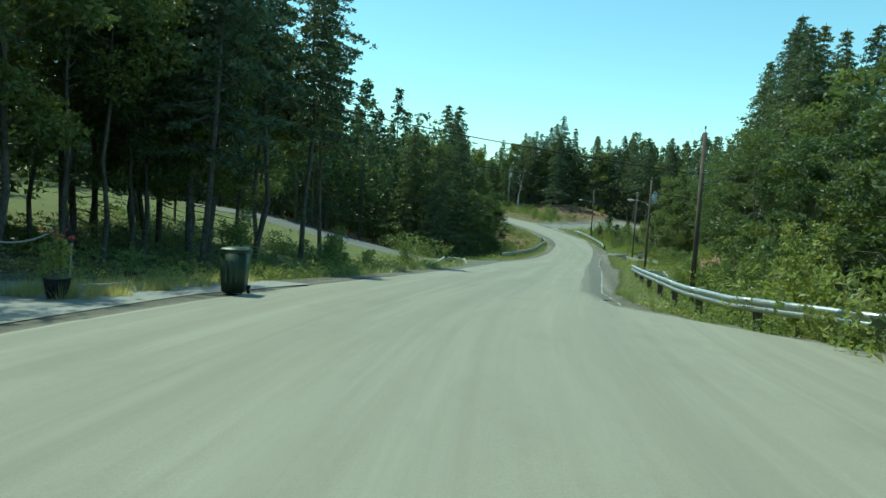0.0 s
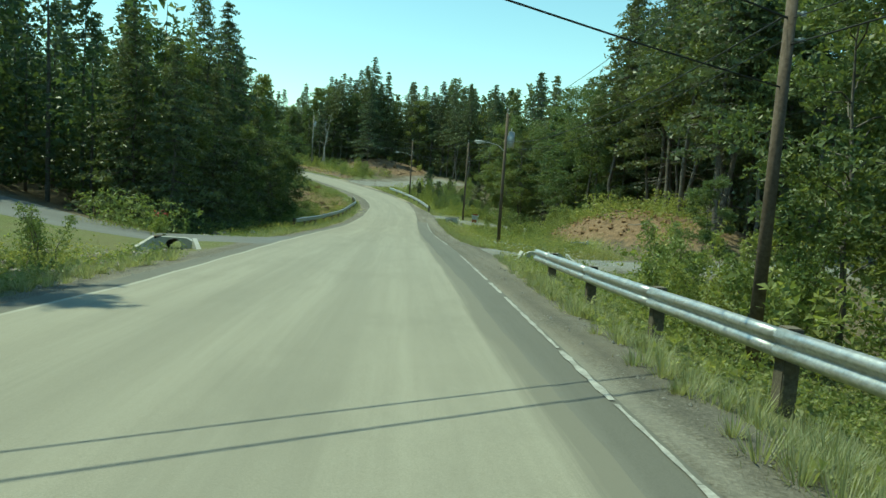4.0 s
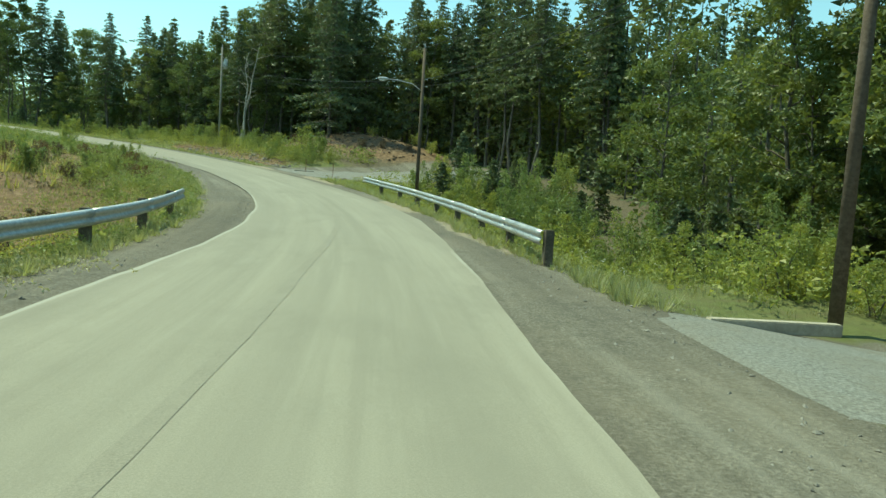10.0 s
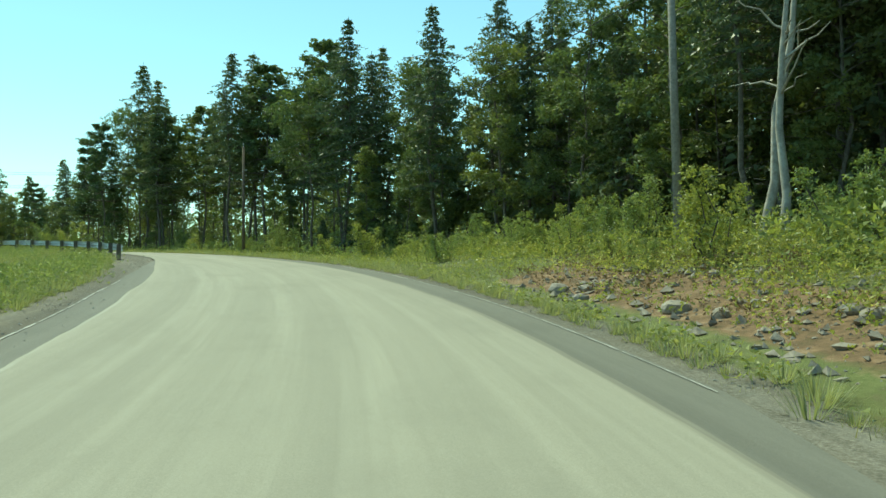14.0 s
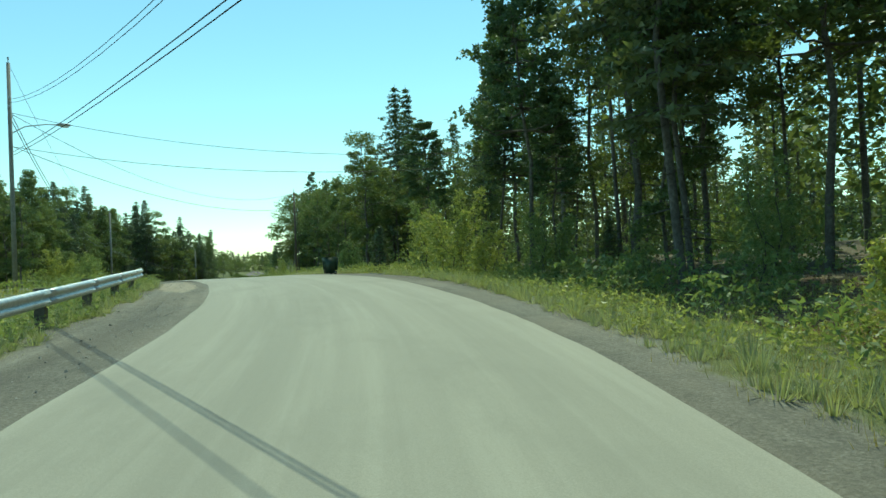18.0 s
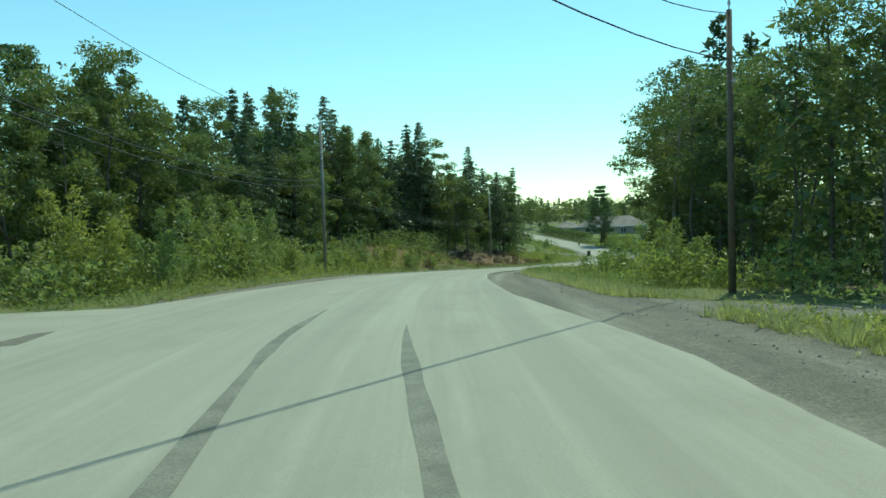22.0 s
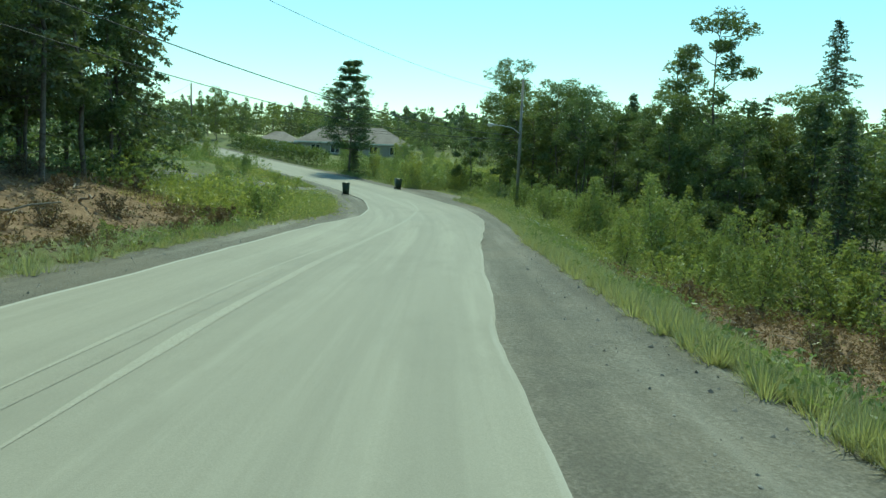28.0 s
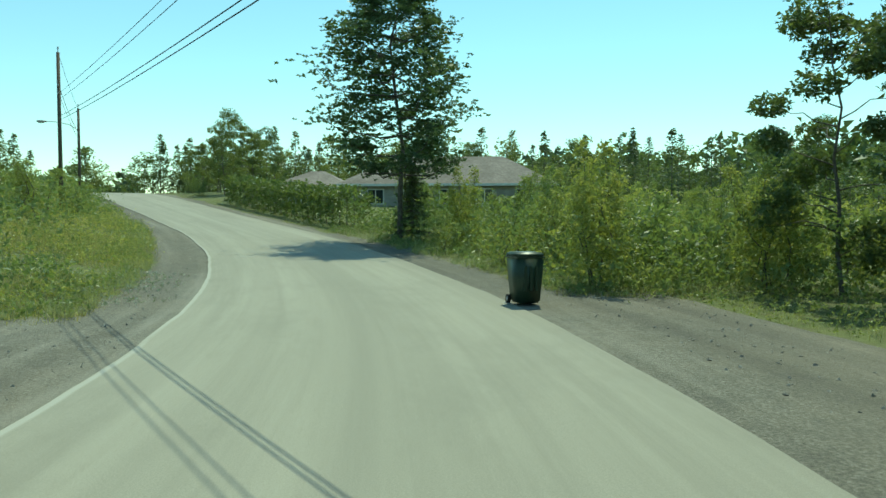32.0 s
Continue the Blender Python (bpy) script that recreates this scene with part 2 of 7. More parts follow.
LEAF = leaves("broad_leaves", (0.115, 0.153, 0.054), (0.162, 0.209, 0.076), (0.211, 0.243, 0.090), 0.42)
NEEDLE = leaves("spruce_needles", (0.092, 0.120, 0.060), (0.125, 0.162, 0.078), (0.15, 0.18, 0.085), 0.32)
PINE = leaves("pine_needles", (0.085, 0.125, 0.055), (0.13, 0.185, 0.075), (0.16, 0.21, 0.085), 0.4)
BUSH = leaves("bush_leaves", (0.198, 0.247, 0.081), (0.289, 0.341, 0.114), (0.377, 0.390, 0.156), 0.45)
GRASS = leaves("grass_blades", (0.213, 0.230, 0.092), (0.345, 0.351, 0.161), (0.494, 0.448, 0.253), 0.42)
WEED = leaves("verge_weeds", (0.218, 0.250, 0.083), (0.346, 0.378, 0.134), (0.486, 0.474, 0.218), 0.5)
TUFT = leaves("silver_grass", (0.302, 0.314, 0.146), (0.426, 0.426, 0.224), (0.515, 0.493, 0.291), 0.45)
DRYGRASS = leaves("dry_grass", (0.213, 0.194, 0.081), (0.375, 0.338, 0.163), (0.450, 0.413, 0.225), 0.3)
FERN = leaves("brown_brush", (0.11, 0.072, 0.04), (0.21, 0.145, 0.085), (0.19, 0.185, 0.085), 0.3)
SILVER = leaves("silver_leaves", (0.32, 0.34, 0.25), (0.46, 0.48, 0.38), (0.55, 0.56, 0.47), 0.3)
HEDGE = leaves("hedge_leaves", (0.085, 0.125, 0.035), (0.15, 0.20, 0.06), (0.22, 0.25, 0.08), 0.45)
TWIG = two_scale("bare_twigs", (0.15, 0.13, 0.11), (0.30, 0.27, 0.24), 8, 1, 0.95)

# Ground: grass, gravel and forest floor, told apart by a "cover" attribute (red: gravel, green: grass, blue: brush and clay, alpha: sand)
EARTH, _nt, _b = material("ground_cover", 0.95)
_at = _nt.nodes.new("ShaderNodeAttribute")
_at.attribute_name = "cover"
_sp = _nt.nodes.new("ShaderNodeSeparateColor")
_nt.links.new(_at.outputs["Color"], _sp.inputs[0])
_fine, _mid, _wide = noise_tex(_nt, 26, 4, 0.75), noise_tex(_nt, 3.2, 5, 0.65), noise_tex(_nt, 0.35, 4, 0.6)
_floor = ramp(_nt, _mid, [(0.3, (0.08, 0.066, 0.045)), (0.55, (0.14, 0.115, 0.075)), (0.75, (0.095, 0.11, 0.042))])
_turf = ramp(_nt, _mid, [(0.25, (0.13, 0.11, 0.06)), (0.5, (0.125, 0.145, 0.05)), (0.8, (0.21, 0.22, 0.09))])
_turf = mix(_nt, ramp(_nt, _wide, [(0.45, (0, 0, 0)), (0.7, (0.6, 0.6, 0.6))]), _turf, (0.17, 0.155, 0.075))
_grav = ramp(_nt, _fine, [(0.28, (0.075, 0.068, 0.053)), (0.5, (0.175, 0.161, 0.129)), (0.74, (0.335, 0.312, 0.26))])
_grav = mix(_nt, ramp(_nt, _mid, [(0.45, (0, 0, 0)), (0.72, (0.6, 0.6, 0.6))]), _grav, (0.095, 0.09, 0.074))
_grav = mix(_nt, ramp(_nt, _wide, [(0.42, (0, 0, 0)), (0.7, (0.55, 0.55, 0.55))]), _grav, (0.235, 0.205, 0.155))
_track = noise_tex(_nt, 1.0, 4, 0.6, vec=stretched(_nt, 1.1, 0.05, 1))
_grav = mix(_nt, ramp(_nt, _track, [(0.34, (0.55, 0.55, 0.55)), (0.56, (0, 0, 0))]), _grav, (0.085, 0.078, 0.063))
_grav = mix(_nt, ramp(_nt, _track, [(0.55, (0, 0, 0)), (0.70, (0.6, 0.6, 0.6))]), _grav, (0.30, 0.285, 0.24))
_dirt = ramp(_nt, _mid, [(0.3, (0.10, 0.064, 0.038)), (0.55, (0.22, 0.142, 0.082)), (0.7, (0.31, 0.22, 0.14)), (0.85, (0.14, 0.13, 0.06))])


def _edge(sock):
    """The border of a cover, made ragged by noise."""
    add = _nt.nodes.new("ShaderNodeMath")
    add.operation = "MULTIPLY_ADD"
    _nt.links.new(_mid, add.inputs[0])
    add.inputs[1].default_value = 0.9
    sub = _nt.nodes.new("ShaderNodeMath")
    sub.operation = "SUBTRACT"
    _nt.links.new(sock, sub.inputs[0])
    sub.inputs[1].default_value = 0.45
    _nt.links.new(sub.outputs[0], add.inputs[2])
    return ramp(_nt, add.outputs[0], [(0.38, (0, 0, 0)), (0.62, (1, 1, 1))])


_col = mix(_nt, _edge(_sp.outputs[1]), _floor, _turf)
_col = mix(_nt, _edge(_sp.outputs[2]), _col, _dirt)
_col = mix(_nt, _edge(_sp.outputs[0]), _col, _grav)
_col = mix(_nt, _edge(_at.outputs["Alpha"]), _col, ramp(_nt, _fine, [(0.3, (0.21, 0.175, 0.125)), (0.7, (0.41, 0.355, 0.27))]))
_nt.links.new(_col, _b.inputs["Base Color"])
bump(_nt, _b, _fine, 0.7, 0.04)

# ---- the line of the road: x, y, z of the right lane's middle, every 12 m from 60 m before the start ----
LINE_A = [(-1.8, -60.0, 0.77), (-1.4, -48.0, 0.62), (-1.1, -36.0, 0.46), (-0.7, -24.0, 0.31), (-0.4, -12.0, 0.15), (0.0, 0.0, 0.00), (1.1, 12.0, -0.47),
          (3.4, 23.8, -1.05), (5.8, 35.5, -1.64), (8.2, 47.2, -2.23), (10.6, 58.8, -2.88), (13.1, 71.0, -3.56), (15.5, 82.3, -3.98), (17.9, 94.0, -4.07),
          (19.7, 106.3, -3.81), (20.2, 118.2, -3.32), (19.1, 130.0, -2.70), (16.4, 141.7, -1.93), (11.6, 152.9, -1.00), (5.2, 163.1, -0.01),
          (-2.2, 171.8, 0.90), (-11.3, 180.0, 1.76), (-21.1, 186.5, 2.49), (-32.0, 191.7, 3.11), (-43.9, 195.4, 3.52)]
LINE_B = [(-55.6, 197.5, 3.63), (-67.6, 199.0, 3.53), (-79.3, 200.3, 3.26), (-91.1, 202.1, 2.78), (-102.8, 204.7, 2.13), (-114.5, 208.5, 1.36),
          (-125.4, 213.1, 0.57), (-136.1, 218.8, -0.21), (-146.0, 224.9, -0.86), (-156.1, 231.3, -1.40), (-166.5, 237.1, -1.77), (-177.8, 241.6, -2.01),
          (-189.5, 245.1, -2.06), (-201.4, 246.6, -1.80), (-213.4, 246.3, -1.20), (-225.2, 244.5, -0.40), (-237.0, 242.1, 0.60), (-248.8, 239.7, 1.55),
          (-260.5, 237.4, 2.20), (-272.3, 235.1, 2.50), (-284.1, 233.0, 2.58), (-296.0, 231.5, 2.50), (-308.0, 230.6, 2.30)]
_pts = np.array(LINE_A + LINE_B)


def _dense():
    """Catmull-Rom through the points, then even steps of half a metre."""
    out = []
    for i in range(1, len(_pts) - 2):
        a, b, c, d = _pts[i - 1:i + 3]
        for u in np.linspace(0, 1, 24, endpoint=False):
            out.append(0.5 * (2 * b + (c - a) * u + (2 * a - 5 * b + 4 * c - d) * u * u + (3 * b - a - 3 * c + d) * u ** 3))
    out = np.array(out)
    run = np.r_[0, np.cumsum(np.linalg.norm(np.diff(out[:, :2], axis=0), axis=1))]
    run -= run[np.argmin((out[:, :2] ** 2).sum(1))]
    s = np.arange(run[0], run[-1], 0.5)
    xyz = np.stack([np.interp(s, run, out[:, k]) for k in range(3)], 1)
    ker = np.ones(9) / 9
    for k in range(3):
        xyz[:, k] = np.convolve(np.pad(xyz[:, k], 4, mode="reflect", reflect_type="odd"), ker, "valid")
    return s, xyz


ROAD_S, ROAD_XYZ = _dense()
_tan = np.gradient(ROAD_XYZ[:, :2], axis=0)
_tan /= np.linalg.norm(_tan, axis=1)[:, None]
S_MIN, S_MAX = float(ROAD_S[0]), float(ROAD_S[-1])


def table(*rows):
    r = np.array(rows, float)
    return lambda s: np.interp(s, r[:, 0], r[:, 1])


# edges of the pale surface, metres to the right of the lane's middle
LEFT = table((-50, -7.5), (0, -6.2), (20, -5.2), (34, -4.5), (60, -4.5), (87, -4.2), (100, -3.7), (112, -2.95), (120, -2.85), (140, -3.2), (155, -3.7), (160, -4.05), (168, -4.3),
             (180, -4.0), (190, -3.2), (220, -3.2), (238, -3.4), (268, -7.6), (276, -6.3), (283, -5.8), (300, -5.1), (315, -5.5), (330, -5.3), (346, -5.25), (350, -4.9),
             (357, -3.8), (372, -2.9), (385, -3.2), (420, -3.3), (560, -3.3))
RIGHT = table((-50, 9.0), (8, 8.5), (14, 5.6), (17, 3.5), (19, 2.1), (24, 1.5), (60, 1.3), (88, 1.45), (98, 1.6), (108, 2.0), (115, 2.5), (140, 2.45), (150, 2.6),
              (163, 2.65), (175, 2.5), (190, 2.2), (210, 2.5), (225, 2.6), (246, 2.9), (258, 3.2), (268, 2.2), (280, 1.7), (300, 1.15), (313, 0.9), (330, 0.75), (345, 1.1),
              (355, 2.0), (367, 2.7), (380, 2.6), (420, 2.6), (560, 2.6))


def road_z(s):
    return np.interp(s, ROAD_S, ROAD_XYZ[:, 2])


def xy_at(s, d):
    s, d = np.asarray(s, float), np.asarray(d, float)
    x, y = np.interp(s, ROAD_S, ROAD_XYZ[:, 0]), np.interp(s, ROAD_S, ROAD_XYZ[:, 1])
    tx, ty = np.interp(s, ROAD_S, _tan[:, 0]), np.interp(s, ROAD_S, _tan[:, 1])
    return x + ty * d, y - tx * d


def turn_at(s):
    """The road's heading in degrees, to the left of +y."""
    return math.degrees(math.atan2(-float(np.interp(s, ROAD_S, _tan[:, 0])), float(np.interp(s, ROAD_S, _tan[:, 1]))))


def sides(*rows):
    """Heights over the road at 3, 8, 20 and 45 m beyond the shoulder, along the road."""
    r = np.array(rows, float)
    return lambda s: [np.interp(s, r[:, 0], r[:, k]) for k in range(1, 5)]


R_SIDE_EARLY = [
    (-60, -0.2, -0.4, 0, 0.5), (10, -0.9, -1.6, -1.2, 0), (38, -0.9, -1.2, 0, 1), (46, -0.35, -0.3, 0.2, 1), (54, -0.3, -0.2, 0.4, 1.2),
    (62, -0.6, 0.2, 1.6, 2.2), (76, -0.9, -0.6, 0.6, 1.8), (90, -1.0, -1.1, -0.4, 1.2), (97, -0.3, -0.5, -0.6, 1), (103, -0.4, -0.9, -1, 0.8),
    (112, -1.3, -2.4, -2.2, 0), (128, -0.9, -1.6, -1.2, 0.8), (140, -0.1, 0.0, 0.8, 1.6), (147, 0.0, 0.1, 1.2, 2.2)]
R_SIDE_LATE = [
    (155, 0.5, 1.3, 2.0, 2.6), (170, 0.5, 1.5, 1.9, 2.3), (185, -0.2, 0.1, 0.8, 1.2), (230, -0.25, 0.0, 0.5, 0.8), (262, -0.2, -0.2, 0.0, 0.2),
    (290, -0.5, -0.9, -0.8, -0.5), (310, -0.8, -1.5, -1.6, -1.2), (345, -1.1, -2.0, -2.0, -1.5), (362, -0.5, -0.8, -0.8, -0.6), (374, -0.1, -0.15, -0.4, -0.6),
    (392, -0.15, -0.2, -0.3, -0.4), (410, 0.1, 0.3, 0.6, 0.8), (440, 0.1, 0.3, 0.6, 0.8), (560, 0, 0, 0.5, 1)]
R_SIDE = sides(*R_SIDE_EARLY, *R_SIDE_LATE)
L_SIDE_EARLY = [
    (-60, 0, 0, 0.3, 1), (8, -0.05, 0.0, 0.4, 1.4), (24, -0.6, -0.6, 0.6, 2.4), (36, -0.7, -0.2, 1.6, 3.2), (46, -0.1, 0.2, 1.7, 3.2),
    (54, -0.6, 0.2, 2.4, 4.2), (70, -1.2, -1.2, 2.0, 4.5), (95, -1.2, -1.6, 1.0, 3.5), (112, -0.9, -0.9, 1.0, 3.0), (122, -0.1, 0.4, 1.4, 2.6),
    (140, 0.1, 0.4, 0.6, 0.8), (160, -0.1, -0.4, -0.8, -0.8), (185, -0.6, -1.4, -1.8, -1.8)]
L_SIDE_LATE = [
    (225, -0.6, -1.1, -1.3, -1.2), (240, -0.1, -0.2, -0.3, -0.3), (246, 0, 0, 0, 0), (270, 0.0, 0.0, 0.0, 0.0), (285, 0.1, 0.4, 1.0, 1.5),
    (300, 0.2, 1.0, 2.4, 3.4), (312, 0.4, 2.2, 3.8, 4.6), (340, 0.4, 2.5, 4.2, 5.0), (358, 0.2, 1.4, 2.2, 2.6), (370, -0.1, 0.2, 0.9, 1.4),
    (380, -0.1, 0.1, 0.9, 1.4), (390, 0.5, 1.5, 1.9, 2.0), (430, 0.5, 1.2, 1.2, 1.2), (560, 0.3, 0.4, 0.6, 1)]
L_SIDE = sides(*L_SIDE_EARLY, *L_SIDE_LATE)
SHOULDER_R = table((-60, 0.6), (17, 0.7), (22, 0.9), (30, 1.4), (40, 1.8), (50, 2.4), (60, 2.1), (84, 2.3), (91, 2.05), (100, 2.2), (112, 0.9), (121, 0.7), (136, 1.3), (142, 1.6), (148, 1.15), (165, 1.3), (185, 1.2),
                   (200, 0.9), (215, 0.9), (226, 1.3), (240, 1.4), (256, 2.2), (275, 2.3), (286, 1.9), (300, 2.4), (330, 2.15), (342, 1.7), (353, 1.2), (357, 1.0), (364, 1.25), (368, 1.5), (392, 1.5), (410, 0.8), (560, 0.8))
SHOULDER_L = table((-60, 1.5), (14, 1.2), (30, 0.9), (60, 0.9), (88, 0.95), (103, 1.1), (115, 1.6), (120, 2.0), (150, 1.8), (170, 1.5), (190, 1.8), (225, 1.9), (245, 1.5), (268, 0.3), (276, 1.2),
                   (285, 2.0), (293, 2.2), (302, 1.7), (335, 1.4), (348, 1.4), (360, 1.6), (368, 2.0), (380, 2.2), (386, 1.5), (404, 1.7), (430, 0.7), (560, 0.7))


def bumps(x, y, k):
    return (np.sin(x * 0.61 * k + 1.3) * np.cos(y * 0.53 * k - 0.7) + 0.5 * np.sin(x * 1.37 * k + y * 0.9 * k) + 0.3 * np.cos(y * 2.3 * k - x * 1.9 * k)) * 0.5


SMOOTH = ((244, 270, -60, -3), (46.5, 54.5, 1, 40), (95, 102, 1, 40), (140.5, 149, 1, 27), (45, 64, -45, -3), (378.5, 386, -40, -3), (375, 388, 1, 7))    # drives and junction


def smoothed(s, d):
    hit = np.zeros(s.shape, bool)
    for a, b, c, e in SMOOTH:
        hit |= (s > a) & (s < b) & (d > c) & (d < e)
    return hit


MOUNDS = ((105.0, 9.0, 3.6, 3.6, 0.6), (69.0, 15.0, 13.5, 5.2, 2.1), (157.5, 19.5, 9.5, 6.5, 1.8), (315.0, -11.0, 12.0, 4.0, 0.7))    # along, across, half sizes, height


def ground_z(s, d):
    s, d = np.asarray(s, float), np.asarray(d, float)
    s, d = np.broadcast_arrays(s, d)
    out = road_z(s).copy()
    for sign, edge, shoulder, side in ((1, RIGHT, SHOULDER_R, R_SIDE), (-1, LEFT, SHOULDER_L, L_SIDE)):
        off = sign * (d - edge(s)) - shoulder(s)
        h3, h8, h20, h45 = side(s)
        h = np.where(off < 3, h3 * np.clip(off / 3, 0, 1) ** 1.3, np.where(off < 8, h3 + (h8 - h3) * (off - 3) / 5,
                     np.where(off < 20, h8 + (h20 - h8) * (off - 8) / 12, h20 + (h45 - h20) * np.clip((off - 20) / 25, 0, 1))))
        out += np.where(off > 0, h, 0)
        x, y = xy_at(s, d)
        rough = np.clip(off / 4, 0, 1) * np.where(smoothed(s, d), 0.0, 1.0)
        out += np.where(off > 0, rough * (0.10 * bumps(x, y, 1.0) + 0.25 * bumps(x, y, 0.27)), 0)
    for ms, md, a, b, h in MOUNDS:
        u = ((s - ms) / a) ** 2 + ((d - md) / b) ** 2
        out += np.where(u < 1, h * np.clip(1 - u, 0, 1) ** 0.8, 0)
    out -= np.where((d < RIGHT(s)) & (d > LEFT(s)), 0.05, 0.0)
    return out


def spot(s, d, up=0.0):
    """The place on the ground at s along and d across."""
    x, y = xy_at(s, d)
    return Vector((float(x), float(y), float(ground_z(s, d)) + up))

# ---- helpers for meshes ----
def mesh_of(name, verts, faces, mat=None, smooth=False):
    me = bpy.data.meshes.new(name)
    me.from_pydata([tuple(v) for v in verts] if not isinstance(verts, np.ndarray) else verts.tolist(), [], faces if isinstance(faces, list) else faces.tolist())
    if mat:
        me.materials.append(mat)
    if smooth:
        me.polygons.foreach_set("use_smooth", [True] * len(me.polygons))
    me.update()
    return me


def part(name, bm, mat, parent, label="", smooth=False):
    """One mesh object under a thing or a part, from a bmesh or a mesh."""
    if isinstance(bm, bpy.types.Mesh):
        me = bm
        if not me.materials:
            me.materials.append(mat)
    else:
        me = bpy.data.meshes.new(name)
        bm.to_mesh(me)
        bm.free()
        me.materials.append(mat)
        if smooth:
            me.polygons.foreach_set("use_smooth", [True] * len(me.polygons))
    ob = new(name, me)
    ob.parent = parent
    if label:
        ob["label"] = label
    return ob


def box(bm, x0, y0, z0, x1, y1, z1, bevel=0.0, m=None):
    r = bmesh.ops.create_cube(bm, size=1)
    mt = Matrix.Translation(((x0 + x1) / 2, (y0 + y1) / 2, (z0 + z1) / 2)) @ Matrix.Diagonal((x1 - x0, y1 - y0, z1 - z0, 1))
    bmesh.ops.transform(bm, matrix=(m @ mt) if m else mt, verts=r["verts"])
    if bevel:
        bmesh.ops.bevel(bm, geom=list({e for v in r["verts"] for e in v.link_edges}), offset=bevel, segments=2, affect="EDGES")
    return bm


def rod(bm, a, b, r0, r1, n=8):
    a, b = Vector(a), Vector(b)
    m = Matrix.Translation((a + b) / 2) @ (b - a).to_track_quat("Z", "Y").to_matrix().to_4x4()
    bmesh.ops.create_cone(bm, cap_ends=True, segments=n, radius1=r0, radius2=r1, depth=(b - a).length, matrix=m)
    return bm


def tube(points, radii, n=6):
    """A bent, tapering tube: vertices and faces."""
    pts = np.asarray(points, float)
    t = np.gradient(pts, axis=0)
    t /= np.linalg.norm(t, axis=1)[:, None] + 1e-9
    up = np.where(np.abs(t[:, 2:3]) > 0.9, np.array([[1.0, 0, 0]]), np.array([[0, 0, 1.0]]))
    a = np.cross(t, up)
    a /= np.linalg.norm(a, axis=1)[:, None] + 1e-9
    b = np.cross(t, a)
    ang = np.arange(n) * 2 * np.pi / n
    v = pts[:, None, :] + np.asarray(radii, float)[:, None, None] * (np.cos(ang)[None, :, None] * a[:, None, :] + np.sin(ang)[None, :, None] * b[:, None, :])
    f = []
    for i in range(len(pts) - 1):
        for j in range(n):
            k = (j + 1) % n
            f.append((i * n + j, i * n + k, (i + 1) * n + k, (i + 1) * n + j))
    return v.reshape(-1, 3), f


class Soup:
    """Gathers vertices and faces of many small pieces."""

    def __init__(self):
        self.v, self.f, self.n = [], [], 0

    def add(self, v, f):
        if len(f):
            self.v.append(np.asarray(v, float))
            self.f += [np.asarray(g, np.int32) + self.n for g in (f if isinstance(f[0], np.ndarray) and f[0].ndim == 2 else [f])]
            self.n += len(v)

    def mesh(self, name, mat, smooth=False):
        return soup_mesh(name, [(self, mat)], smooth)


def soup_mesh(name, pairs, smooth=False):
    """One mesh of several soups, each with its material."""
    pairs = [(p, m) for p, m in pairs if p.n]
    me = bpy.data.meshes.new(name)
    v, loops, counts, idx, base = [], [], [], [], 0
    for k, (p, m) in enumerate(pairs):
        me.materials.append(m)
        v += p.v
        for g in p.f:
            loops.append((g + base).ravel())
            counts.append(np.full(len(g), g.shape[1], np.int32))
            idx.append(np.full(len(g), k, np.int32))
        base += p.n
    if not v:
        return me
    v, loops, counts, idx = np.concatenate(v), np.concatenate(loops), np.concatenate(counts), np.concatenate(idx)
    me.vertices.add(len(v))
    me.vertices.foreach_set("co", v.astype(np.float32).ravel())
    me.loops.add(len(loops))
    me.loops.foreach_set("vertex_index", loops.astype(np.int32))
    me.polygons.add(len(counts))
    me.polygons.foreach_set("loop_start", np.r_[0, np.cumsum(counts)[:-1]].astype(np.int32))
    me.polygons.foreach_set("material_index", idx)
    me.polygons.foreach_set("use_smooth", np.full(len(counts), smooth))
    me.update(calc_edges=True)
    return me


def empty(name, m=None):
    ob = new(name)
    ob.empty_display_size = 0.3
    if m is not None:
        ob.matrix_basis = m
    return ob


def at_road(s, d, up=0.0, turn=0.0):
    """A pose on the ground, facing along the road."""
    p = spot(s, d, up)
    return pose(p.x, p.y, p.z, 0, 0, turn_at(s) + turn)


# ---- ground ----
def strip(name, s0, s1, dl, dr, mat, up, step=1.0, cols=2, kind="structure", label="", category="", flat=True):
    """A sheet laid along the road between two offsets (numbers or tables), with metre UVs."""
    ss = np.arange(s0, s1 + 0.01, step)
    lo = dl(ss) if callable(dl) else np.full_like(ss, dl)
    hi = dr(ss) if callable(dr) else np.full_like(ss, dr)
    w = np.linspace(0, 1, cols)
    d = lo[:, None] + (hi - lo)[:, None] * w[None, :]
    s = np.repeat(ss[:, None], cols, 1)
    x, y = xy_at(s, d)
    z = road_z(s) + up if flat else ground_z(s, d) + up
    v = np.stack([x, y, z], -1).reshape(-1, 3)
    f = [(i * cols + j, i * cols + j + 1, (i + 1) * cols + j + 1, (i + 1) * cols + j) for i in range(len(ss) - 1) for j in range(cols - 1)]
    me = mesh_of(name, v, f, mat, True)
    uv = me.uv_layers.new(name="UVMap")
    flat = np.stack([d.ravel(), s.ravel()], 1)
    idx = np.zeros(len(me.loops), dtype=np.int32)
    me.loops.foreach_get("vertex_index", idx)
    uv.data.foreach_set("uv", flat[idx].ravel())
    return tagged(new(name, me), label, category, "", kind)


